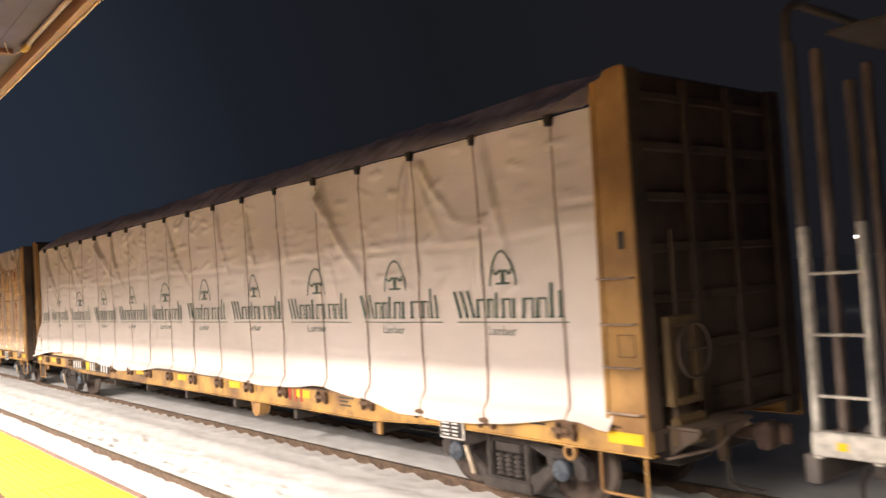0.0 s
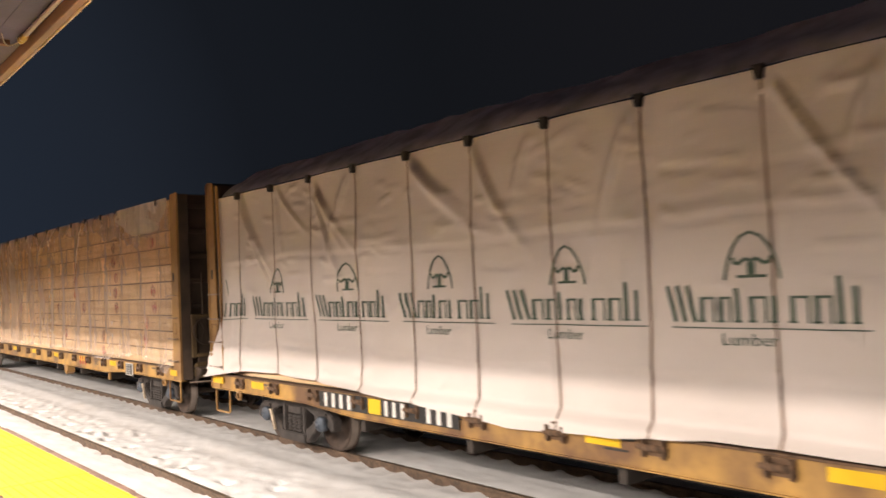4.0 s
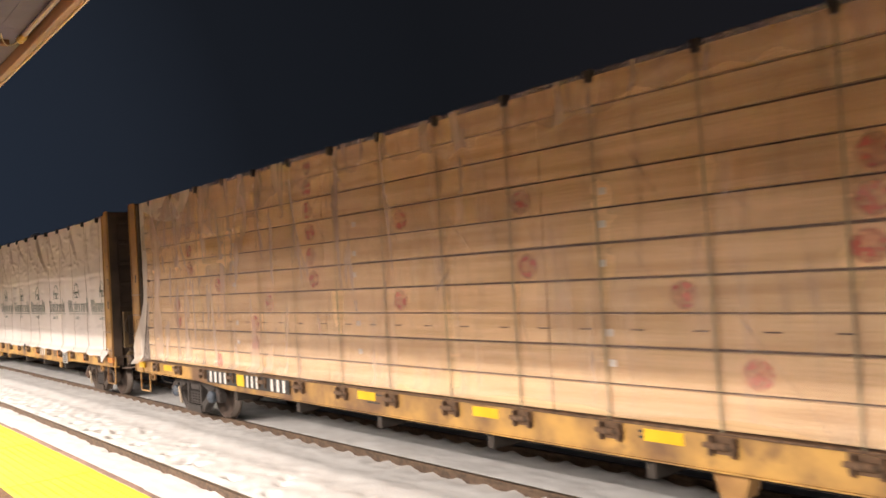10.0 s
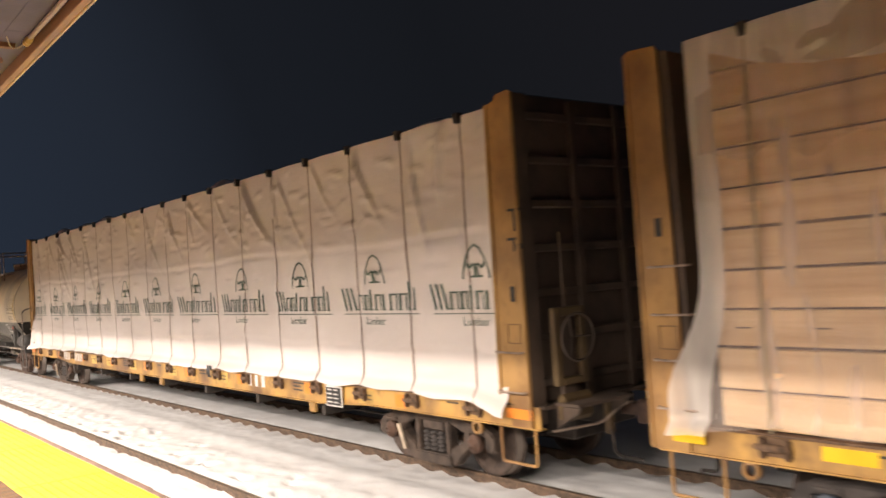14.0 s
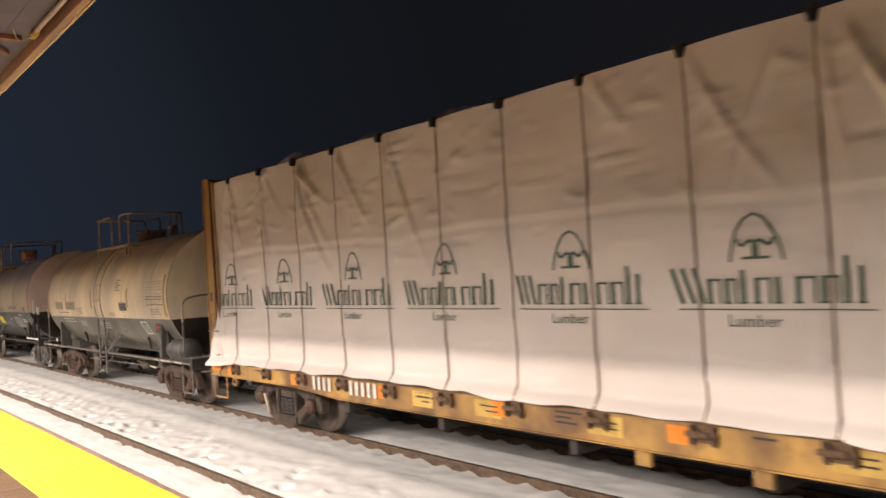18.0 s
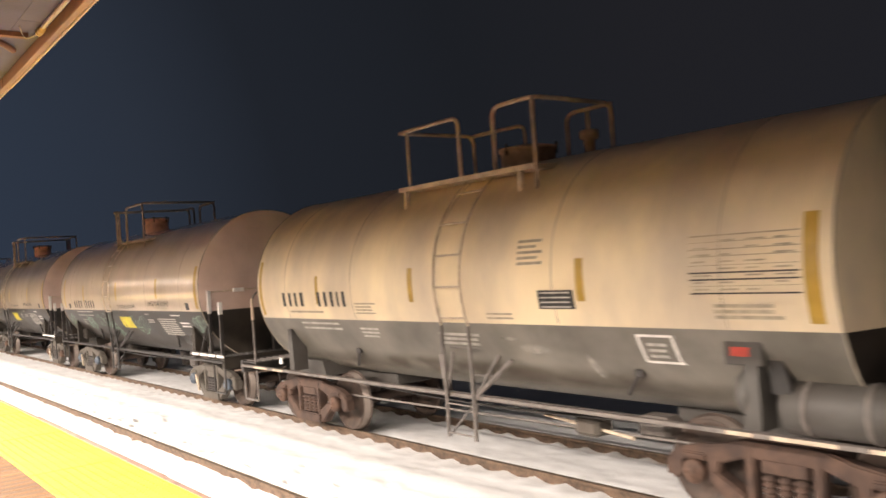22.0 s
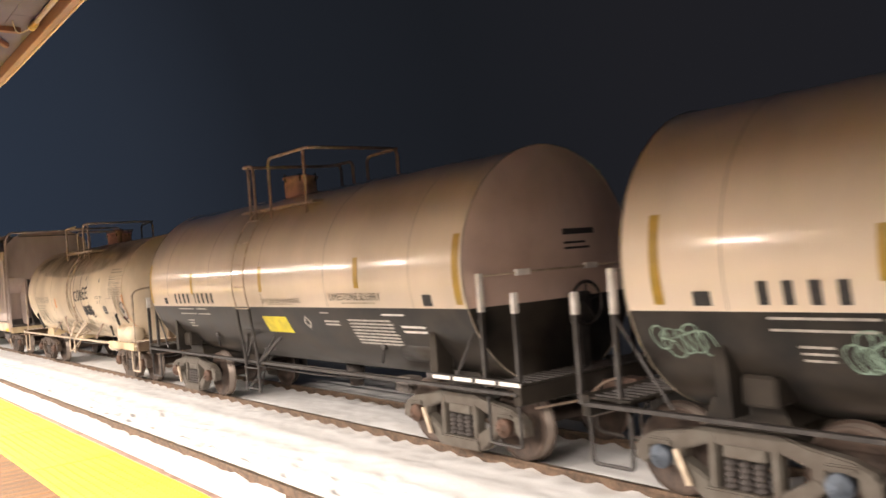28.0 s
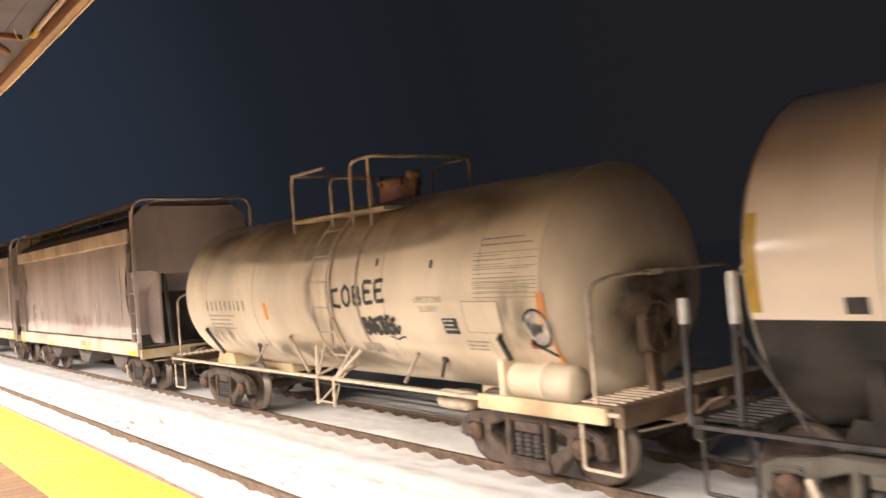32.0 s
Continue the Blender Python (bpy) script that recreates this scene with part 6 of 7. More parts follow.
def tank_body(t, car, top, belly, low_head=None, high_head=None):
    a = part("shell_upper", half_shell(t, t.split, t.cz + t.r), top, car, smooth=True)
    part("shell_lower", half_shell(t, t.cz - t.r, t.split), belly, car, smooth=True)
    for s in (-1, 1):
        part("tank_head", head(t, s, True), high_head or top, car, smooth=True)
        part("tank_head", head(t, s, False), low_head or belly, car, smooth=True)
        part("head_weld", T([(-(t.r + 0.001) * math.cos(a), s * t.hl, t.cz + (t.r + 0.001) * math.sin(a)) for a in frange(0, 2 * math.pi, 72)], 0.009, 6), "weld" if top != "tank_old" else "tank_old", car)
    for k in range(5):
        part("weld_seam", seam(t, -t.hl + 2 * t.hl * (k + 0.5) / 5, t.split + 0.01), "weld", car)
    return a


def tank_corn(y):
    t = Tank(y, 1.48, 2.33, 5.05, 6.10, 4.25, 1.85)
    t.post = 5.58
    car = thing("tank_car", pose(XC, y, 0), "cream tank car with a grey belly and top walkway", "tank car", "cars of the freight train")
    tank_body(t, car, "tank_white", "tank_grey", "tank_black")
    tank_frame(t, car, "saddle_grey", "rail_grey", "truck_rust", "cap_rust", lever=False, deck="rail_dark")
    brake_wheel(car, -0.45, -5.72, 1.88)
    # top walkway and handrails
    part("walkway", B(-1.08, -0.62, -1.46, 1.20, 3.60, 3.66), "rail_cream", car, "cream chequered walkway")
    for yy in (-1.2, 1.1):
        part("walkway_leg", B(-1.06, -1.0, yy - 0.03, yy + 0.03, t.cz + t.r * 0.68, 3.6), "rail_cream", car)
    zt = 4.42
    cage(car, t, [[(-1.04, 1.16, zt), (0.26, 1.10, zt), (0.26, 1.10, 3.66)],
                  [(-1.04, 1.16, zt), (-1.04, -0.13, zt), (-1.04, -0.13, 3.66)],
                  [(-1.04, -0.79, 3.66), (-1.04, -0.79, zt), (-1.04, -1.50, zt), (0.30, -1.50, zt), (0.30, -1.50, 3.66)],
                  [(0.26, 1.10, zt), (0.30, 0.05, zt), (0.30, 0.05, 3.66)],
                  [(0.30, -0.75, 3.66), (0.30, -0.75, zt), (0.30, -1.50, zt)]], "rail_brown",
         [[(-1.04, -1.48, 3.3), (-1.04, -1.48, zt)], [(-1.04, 0.98, 3.66), (-1.04, 0.98, zt)], [(0.34, -1.07, 3.6), (0.34, -1.07, zt)]])
    dome(car, t, -0.4, 0.36, 0.20, "rail_brown")
    part("valve", lathe(bmesh.new(), [(3.7, 0.0), (3.7, 0.07), (4.0, 0.07), (4.02, 0.12), (4.12, 0.12), (4.12, 0.0)], "z", 12, (0.15, -1.25, 0)), "rail_brown", car)
    ladder(t, car, -0.34, 0.52, 3.55, "rail_cream", foot="rail_grey")
    for yy, z0, z1, w in ((4.93, 1.90, 2.80, 0.10), (3.0, 2.08, 2.51, 0.09), (0.54, 2.11, 2.55, 0.10), (-2.42, 2.11, 2.55, 0.11), (-4.87, 1.92, 2.81, 0.13)):
        patch(t, car, "gold_bar", yy + w / 2, yy - w / 2, z0, z1, "gold_bar", "gold reflective bar")
    row_of_bars(t, car, 4.18, 2.05, 2.27, [0.17, 0.15, 0.14, 0.18, 0, 0, 0.15, 0.15, 0.15, 0.10, 0.15], "black_mark")
    lines(t, car, 3.95, 1.98, 1.1, 1, 0.05, "faint_mark", 0.03)
    lines(t, car, 1.95, 2.10, 0.55, 4, 0.045, "faint_mark", 0.02)
    patch(t, car, "sign_panel", -1.80, -2.32, 2.03, 2.23, "black_mark", "dark printed panel")
    lines(t, car, -1.83, 2.21, 0.44, 4, 0.05, "grey_mark", 0.016, 0.1, 4)
    for zz, th in ((2.68, 0.012), (2.62, 0.006), (2.56, 0.010), (2.50, 0.010), (2.42, 0.006), (2.36, 0.014), (2.30, 0.014), (2.24, 0.006), (2.18, 0.014)):
        patch(t, car, "writing", -3.74, -4.78, zz - th, zz, "black_mark" if th > 0.013 else "faint_mark", out=0.006)
    for r in range(8):
        for c in range(4):
            if (r * 5 + c * 3) % 4:
                patch(t, car, "writing", -3.78 - 0.26 * c, -3.78 - 0.26 * c - 0.12 - 0.03 * ((r + c) % 3), 2.635 - 0.06 * r - 0.014, 2.635 - 0.06 * r, "faint_mark", out=0.006)
    patch(t, car, "grime", 5.0, -5.0, 1.02, 1.40, "belly_dirt", "brown dirt along the belly", 0.003)
    lines(t, car, -3.95, 2.08, 0.75, 3, 0.05, "faint_mark", 0.03, 0.3, 6)
    lines(t, car, -1.5, 2.78, 0.40, 5, 0.06, "faint_mark", 0.03, 0.3, 8)
    lines(t, car, -0.9, 1.98, 0.5, 2, 0.05, "faint_mark", 0.022, 0.3, 9)
    lines(t, car, 3.7, 1.80, 1.3, 2, 0.08, "grey_mark", 0.03, 0.2, 10)
    lines(t, car, 2.0, 1.74, 0.5, 3, 0.055, "grey_mark", 0.03, 0.2, 11)
    lines(t, car, 0.15, 1.72, 0.9, 3, 0.06, "grey_mark", 0.035, 0.3, 12)
    for y0, y1, z0, z1 in ((-3.0, -3.42, 1.76, 1.785), (-3.03, -3.46, 1.49, 1.515), (-3.0, -3.035, 1.50, 1.78), (-3.40, -3.435, 1.50, 1.78)):
        patch(t, car, "framed_mark", y0, y1, z0, z1, "white_mark")
    lines(t, car, -3.1, 1.70, 0.24, 3, 0.06, "grey_mark", 0.03, 0.2, 13)
    part("air_tank", lathe(bmesh.new(), [(-0.55, 0.0), (-0.55, 0.12), (-0.47, 0.24), (0.47, 0.24), (0.55, 0.12), (0.55, 0.0)], "y", 20, (-1.08, -4.88, 1.18)), "saddle_grey", car, "grey brake air reservoir")
    for yy in (-4.62, -5.14):
        part("tank_band", lathe(bmesh.new(), [(-0.02, 0.236), (-0.02, 0.25), (0.02, 0.25), (0.02, 0.236)], "y", 20, (-1.08, yy, 1.18)), "rail_grey", car)
    bx = part("label_box", B(-1.36, -1.10, -4.32, -3.95, 1.54, 1.77, bev=0.012), "saddle_grey", car, "grey box with a worn red label")
    part("label", B(-1.3635, -1.3605, -4.20, -4.02, 1.62, 1.70), "red_mark", bx, "worn red label")
    part("gusset", prism(bmesh.new(), [(-4.40, 1.80), (-4.30, 1.80), (-4.34, 1.30), (-4.52, 1.30)], -1.28, -1.05), "corner", car, "black gusset")
    part("end_casting", lathe(bmesh.new(), [(-0.09, 0.0), (-0.09, 0.20), (-0.03, 0.24), (0.06, 0.22), (0.10, 0.0)], "y", 16, (-1.15, -4.10, 1.28)), "saddle_grey", car)
    for y0, y1 in ((-4.22, -3.97), (-4.95, -4.40), (-5.6, -5.2), (4.4, 4.75), (5.0, 5.5)):
        part("pale_dash", B(-1.4465, -1.4405, y0, y1, 0.95, 0.985), "rail_cream", car, "pale reflective dash")
    for k, (yy, zz, w, h) in enumerate(((-1.25, 1.62, 0.5, 0.12), (-1.0, 1.70, 0.3, 0.05), (-2.2, 1.55, 0.12, 0.3))):
        patch(t, car, "scuff", yy, yy - w, zz - h, zz, "pale_scuff", "pale scuff on the belly", 0.004)
    part("brake_box", B(-1.0, -0.7, -2.08, -1.72, 0.58, 0.80, bev=0.05), "truck_grey", car)
    part("brake_lever", T([(-0.9, -2.5, 0.62), (-0.9, -1.2, 0.74)], 0.02), "rail_cream", car)
    part("slack_rod", T([(-0.85, -4.2, 0.66), (-0.85, 3.6, 0.58)], 0.016), "rail_grey", car)
    part("lamp_plate", B(-1.43, -1.40, 4.42, 4.52, 1.08, 1.18, bev=0.008), "white_mark", car, "small white and red plate")
    return car


def tank_slurry(y, seed, graffiti, hl, bars, posts, lad):
    """bars: places of the gold bars; posts: (inner, outer) end posts at the -y end, then at the +y end; lad: place and width of the ladder."""
    t = Tank(y, 1.55, 2.37, hl, 6.14, 4.55, 1.94)
    car = thing("tank_car", pose(XC, y, 0), "glossy cream tank car with a black belly and gold bars", "tank car", "cars of the freight train")
    tank_body(t, car, "tank_gloss", "tank_black", high_head="head_red_cast")
    tank_frame(t, car, "tank_black", "rail_dark", "truck_grey", "cap_blue" if graffiti else "cap_rust", bow=False)
    zt = 4.49
    brake_wheel(car, -0.10 if graffiti else 0.15, -5.80, 1.86, "rail_dark")
    part("walkway", B(-1.10, -0.55, -1.25, 1.42, 3.60, 3.64), "rail_brown", car, "narrow grating walkway")
    part("walkway", B(0.20, 0.60, -1.45, 1.30, 3.86, 3.90), "rail_brown", car, "narrow grating walkway")
    cage(car, t, [[(-1.10, 1.03, 3.3), (-1.10, 1.03, zt - 0.05), (-1.10, 1.20, zt - 0.05)],
                  [(-1.10, 0.83, 3.45), (-1.10, 0.83, zt - 0.04), (-1.10, 1.30, zt - 0.03), (0.70, 1.10, zt), (0.80, 0.90, zt), (0.80, 0.90, 3.6)],
                  [(-1.10, 0.22, 3.4), (-1.10, 0.22, zt), (-1.10, -1.20, zt), (0.62, -1.26, zt), (0.62, -1.26, 3.6)],
                  [(0.72, 1.05, zt), (0.72, 0.35, zt), (0.72, 0.35, 3.6)],
                  [(0.62, -1.26, zt), (0.62, -0.3, zt - 0.02), (0.62, -0.3, 3.6)]], "rail_brown",
         [[(-1.10, -1.04, 3.25), (-1.10, -1.04, zt)]])
    dome(car, t, 0.92, 0.30, 0.33, "dome_red", -0.1)
    ladder(t, car, lad[0], lad[1], 3.5, "rail_cream", foot="rail_dark")
    for yy, (z0, z1, w) in zip(bars, ((2.0, 2.82, 0.11), (2.18, 2.60, 0.11), (2.20, 2.62, 0.12), (2.22, 2.65, 0.12), (1.99, 2.84, 0.13))):
        patch(t, car, "gold_bar", yy + w / 2, yy - w / 2, z0, z1, "gold_bar", "gold reflective bar")
    row_of_bars(t, car, 4.02, 2.0, 2.20, [0.17, 0.17, 0.18, 0.17, 0, 0.09, 0.17, 0.17, 0.17, 0.17], "black_mark", 0.05)
    patch(t, car, "sign_panel", 4.62, 4.44, 1.99, 2.12, "black_mark", "small dark panel")
    patch(t, car, "sign_panel", -4.57, -4.76, 1.97, 2.12, "black_mark", "small dark panel")
    words(t, car, 0.0, 2.01, "VENT BEFORE UNLOADING", 0.108, "black_mark")
    words(t, car, -2.28, 2.05, "LIMESTONE SLURRY", 0.152, "black_mark")
    lines(t, car, -2.6, 2.02, 0.9, 1, 0.05, "faint_mark", 0.02)
    lines(t, car, -0.2, 2.0, 0.9, 1, 0.05, "faint_mark", 0.02)
    py = 0.19
    patch(t, car, "placard", py, py - 0.87, 1.50, 1.78, "placard", "yellow square placard")
    lines(t, car, 3.95, 1.90, 0.9, 2, 0.10, "grey_mark", 0.022, 0.3, seed)
    lines(t, car, 3.0, 1.90, 0.6, 2, 0.10, "grey_mark", 0.022, 0.3, seed + 1)
    lines(t, car, 3.75, 1.66, 0.35, 3, 0.06, "grey_mark", 0.022, 0.3, seed + 2)
    lines(t, car, -1.86, 1.87, 0.28, 1, 0.07, "grey_mark", 0.022, 0.2, seed + 3)
    lines(t, car, -1.90, 1.74, 0.45, 2, 0.05, "grey_mark", 0.025, 0.2, seed + 4)
    lines(t, car, -3.53, 1.86, 0.54, 1, 0.06, "white_mark", 0.025, 0.05, seed + 7)
    lines(t, car, -2.60, 1.77, 1.14, 8, 0.050, "grey_mark", 0.026, 0.06, seed + 5)
    lines(t, car, -3.89, 1.70, 0.55, 2, 0.07, "white_mark", 0.032, 0.1, seed + 6)
    if graffiti:
        for k, (gy, gz, gw, gh, n) in enumerate(((5.15, 1.50, 0.60, 0.36, 5), (3.34, 1.42, 0.68, 0.38, 9), (2.27, 1.45, 0.75, 0.36, 4), (1.60, 1.44, 0.62, 0.40, 4), (1.05, 1.20, 0.24, 0.52, 6), (-0.72, 1.36, 0.95, 0.46, 6), (-4.75, 1.46, 0.6, 0.42, 5))):
            sprayed_loops(t, car, gy, gz, gw, gh, n, 3 + k)
        bm = bmesh.new()
        ink_line(bm, lambda yy, zz: t.skin(yy, zz, 0.008), [(0.02, 1.86), (-0.03, 1.70), (-0.02, 1.54), (0.0, 1.38), (0.03, 1.22), (0.04, 1.06)], 0.07)
        part("scuff", bm, "chalk_streak", car, "pale curved scuff on the belly")
    else:
        bm = bmesh.new()
        ink_line(bm, lambda yy, zz: t.skin(yy, zz, 0.006), [(-1.26, 1.70), (-1.35, 1.79), (-1.44, 1.70), (-1.35, 1.61), (-1.26, 1.70)], 0.04)
        part("framed_mark", bm, "grey_mark", car)
    # writing on the near head
    for k, (w, z) in enumerate(((0.62, 2.74), (0.42, 2.62), (0.5, 2.55))):
        bm = bmesh.new()
        ink(bm, lambda x, zz: Vector((x, -t.hl - t.dish * (1 - (x * x + (zz - t.cz) ** 2) / t.r ** 2) - 0.006, zz)), 0.0, w, z, z + (0.075 if k == 0 else 0.03))
        part("number_mark", bm, "black_mark", car)
    part("air_tank", lathe(bmesh.new(), [(-0.45, 0.0), (-0.45, 0.10), (-0.38, 0.20), (0.38, 0.20), (0.45, 0.10), (0.45, 0.0)], "y", 20, (-1.02, -3.98, 1.36)), "tank_black", car, "black brake air reservoir")
    part("valve_box", B(-1.25, -0.95, 4.05, 4.40, 1.08, 1.36, bev=0.03), "tank_black", car)
    part("bottom_outlet", lathe(bmesh.new(), [(0.42, 0.0), (0.42, 0.12), (0.6, 0.14), (0.92, 0.2), (0.92, 0.0)], "z", 16, (0, -0.4, 0)), "underframe", car)
    # end posts with white tips, their braces, and the rail between them
    for s, (pin, pout) in ((-1, posts[0]), (1, posts[1])):
        for x in (-1.36, 1.36):
            up = shared("end_post", "end_post", lambda: box(bmesh.new(), -0.030, 0.030, -0.026, 0.026, 1.0, 2.33, bev=0.004), "rail_dark", car, pose(x, s * pin, 0))
            shared("post_tip", "white_tip", lambda: box(bmesh.new(), -0.036, 0.036, -0.032, 0.032, 1.89, 2.345, bev=0.004), "white_mark", up, None, "white-painted post tip")
            low = shared("corner_post_low", "end_post", lambda: box(bmesh.new(), -0.030, 0.030, -0.026, 0.026, 0.95, 2.10, bev=0.004), "rail_dark", car, pose(x, s * pout, 0))
            shared("corner_tip", "white_tip", lambda: box(bmesh.new(), -0.036, 0.036, -0.032, 0.032, 1.88, 2.115, bev=0.004), "white_mark", low, None, "white-painted post tip")
            part("post_brace", T([(x, s * pin, 1.86), (x, s * (pin - 0.62), 1.0)], 0.017), "rail_dark", car)
        part("post_rail", T(bend([(-1.36, s * pin, 2.31), (-0.9, s * (pin + 0.16), 2.32), (0.9, s * (pin + 0.16), 2.32), (1.36, s * pin, 2.31)], 0.2), 0.014), "rail_cream", car)
        for x in (-0.80, 0.42):
            shared("rail_clip", "rail_clip", lambda: box(bmesh.new(), -0.11, 0.11, -0.03, 0.03, 2.285, 2.36), "white_mark", car, pose(x, s * (pin + 0.16), 0), "white rail clip")
    # white dashes along the near sill towards the end
    for k in range(4):
        shared("sill_dash", "white_stripe", lambda: box(bmesh.new(), -0.006, 0.0, -0.17, 0.17, 1.055, 1.10), "white_mark", car, pose(-1.428, -4.72 - 0.42 * k, 0), "white reflective stripe")
    part("platform_edge", B(-1.427, -1.37, -6.1, -4.4, 1.04, 1.115, bev=0.006), "rail_dark", car)
    return car


def tank_old(y):
    t = Tank(y, 1.40, 2.24, 5.10, 6.15, 4.36, 1.2)
    t.dish, t.round, t.post = 0.50, 0.8, 5.75
    car = thing("tank_car", pose(XC, y, 0), "grimy stained cream tank car with scrawled graffiti", "tank car", "cars of the freight train")
    tank_body(t, car, "tank_old", "tank_old")
    tank_frame(t, car, "sill_stain", "rail_cream", "truck_iron", "cap_rust", lever=False, deck="sill_rusty")

    def end_face(x, z):
        q = min(0.999, math.hypot(x, z - t.cz) / t.r)
        return Vector((x, -(t.hl + t.dish * (1 - q * q) * (1 - t.round) + t.dish * math.sqrt(1 - q * q) * t.round) - 0.006, z))
    part("rust_stain", sheet(end_face, frange(-0.98, 0.95, 20), frange(1.30, 2.62, 14)), "head_rust", car, "dark rust stains on the tank end", smooth=True)
    zt = 4.20
    part("walkway", B(-1.12, -0.6, -1.85, 0.85, 3.40, 3.45), "rail_cream", car, "cream grating walkway")
    cage(car, t, [[(-1.10, 0.85, 3.25), (-1.10, 0.85, zt), (-1.10, -0.22, zt)],
                  [(-1.10, 0.85, zt), (0.5, 0.85, zt), (0.5, 0.85, 3.4)],
                  [(-1.10, -0.39, 3.25), (-1.10, -0.39, 4.03), (0.5, -0.39, 4.03)],
                  [(-1.10, -0.99, 3.25), (-1.10, -0.99, zt - 0.04), (-1.10, -1.20, zt), (-1.10, -1.60, zt), (0.66, -1.68, zt), (0.66, -1.68, 3.4)],
                  [(0.66, -0.7, 3.4), (0.66, -0.7, zt - 0.05), (0.66, -1.68, zt)]], "rail_cream",
         [[(-1.10, -1.475, 3.2), (-1.10, -1.475, zt)]])
    dome(car, t, -0.7, 0.33, 0.30, "dome_red", 0.0)
    part("valve", lathe(bmesh.new(), [(3.55, 0.0), (3.55, 0.07), (3.9, 0.07), (3.92, 0.12), (4.02, 0.12), (4.02, 0.0)], "z", 12, (-0.2, -1.35, 0)), "rail_brown", car)
    ladder(t, car, -0.45, 0.49, 3.45, "rail_cream", low=0.57)
    patch(t, car, "grime", 0.25, -0.65, 1.3, 3.4, "grime", "dark drips beside the ladder", 0.0035)
    patch(t, car, "grime", 5.0, 2.6, 1.25, 1.75, "grime", "dark drips", 0.0035)
    patch(t, car, "grime", -4.3, -5.05, 1.25, 2.6, "grime", "rust-brown drips", 0.0035)
    # grime along the top, with the shading of the upper shell painted in
    part("soot", sheet(lambda u, a: Vector((-1.404 * math.cos(a), u, t.cz + 1.404 * math.sin(a))), frange(-5.08, 5.08, 20), frange(0.35, 2.4, 16)), "soot", car, "brown grime along the top with painted shade", smooth=True)
    patch(t, car, "grime", 4.6, -4.4, 0.98, 1.55, "belly_dirt", "brown dirt along the belly", 0.003)
    for yy in (-0.66, -1.40):
        patch(t, car, "saddle_strap", yy + 0.035, yy - 0.035, 1.5, 3.45, "rail_brown", "dirty dark strap over the shell", 0.010)
    row_of_bars(t, car, 4.14, 1.98, 2.17, [0.15, 0.15, 0.15, 0.15, 0.15, 0.15, 0.09, 0.15, 0.15], "faint_mark", 0.06)
    lines(t, car, 4.1, 1.90, 1.3, 4, 0.08, "faint_mark", 0.025, 0.4, 21)
    patch(t, car, "orange_bar", 1.66, 1.54, 1.83, 2.12, "orange_tape", "orange reflective bar")
    bm = bmesh.new()
    ink_line(bm, lambda yy, zz: t.skin(yy, zz, 0.006), [(-5.09, 2.20), (-5.08, 1.95), (-5.08, 1.65), (-5.09, 1.35)], 0.11)
    part("orange_bar", bm, "orange_tape", car, "peeling orange reflective bar")
    lines(t, car, -4.08, 2.84, 0.9, 2, 0.07, "faint_mark", 0.02, 0.2, 22)
    for zz in (2.665, 2.585, 2.50, 2.375, 2.335, 2.295, 2.25, 2.20, 2.15):
        patch(t, car, "writing", -3.98, -5.06, zz, zz + 0.006, "thin_ink", out=0.006)
    lines(t, car, -3.99, 2.64, 1.02, 9, 0.052, "weld", 0.010, 0.5, 23)
    patch(t, car, "riveted_plate", -3.76, -4.40, 1.74, 2.11, "tank_old", "small riveted plate", 0.02)
    for y0, y1, z0, z1 in ((-3.76, -4.40, 1.735, 1.742), (-3.76, -4.40, 2.105, 2.112), (-3.757, -3.767, 1.74, 2.11), (-4.393, -4.403, 1.74, 2.11)):
        patch(t, car, "plate_edge", y0, y1, z0, z1, "rail_brown", out=0.022)
    patch(t, car, "sign_panel", -3.29, -3.58, 1.70, 1.90, "black_mark", "dark panel with pale marks", 0.006)
    lines(t, car, -3.31, 1.88, 0.24, 3, 0.055, "grey_mark", 0.022, 0.3, 24)
    lines(t, car, -3.62, 1.62, 0.5, 3, 0.05, "faint_mark", 0.02, 0.3, 25)
    patch(t, car, "pale_panel", -1.15, -1.65, 1.36, 1.52, "faint_mark", "faded rectangle", 0.005)
    words(t, car, -2.77, 2.10, "LIMESTONE", 0.115, "faint_mark")
    words(t, car, -2.86, 1.98, "SLURRY", 0.115, "faint_mark")
    tag_strokes(t, car, "abcdd", -0.70, 2.04, 1.45, 0.27, 0.022, 0.058, 12)
    tag_strokes(t, car, "cbdcda", -1.45, 1.66, 0.86, 0.22, 0.004, 0.062, 15)
    scrawl(t, car, -1.50, 1.66, 0.86, 0.20, "black_mark", 15, 40, 0.03)
    scrawl(t, car, -1.95, 1.58, 0.55, 0.06, "black_mark", 16, 6, 0.025)
    # a pale disc with a black scrawl in it
    bm = bmesh.new()
    bm.faces.new([bm.verts.new(t.skin(-4.95 + 0.19 * math.cos(a) * (1 + 0.06 * math.sin(4 * a)), 1.80 + 0.20 * math.sin(a), 0.006)) for a in frange(0, 2 * math.pi * 23 / 24, 23)])
    part("graffiti", bm, "grey_mark", car, "pale sprayed disc")
    ring = bmesh.new()
    ink_line(ring, lambda yy, zz: t.skin(yy, zz, 0.009), [(-4.95 + 0.20 * math.cos(a), 1.80 + 0.21 * math.sin(a)) for a in frange(0.4, 5.6, 24)], 0.032)
    part("graffiti", ring, "black_mark", car, "black sprayed ring")
    scrawl(t, car, -4.82, 1.68, 0.26, 0.22, "black_mark", 19, 12, 0.028)
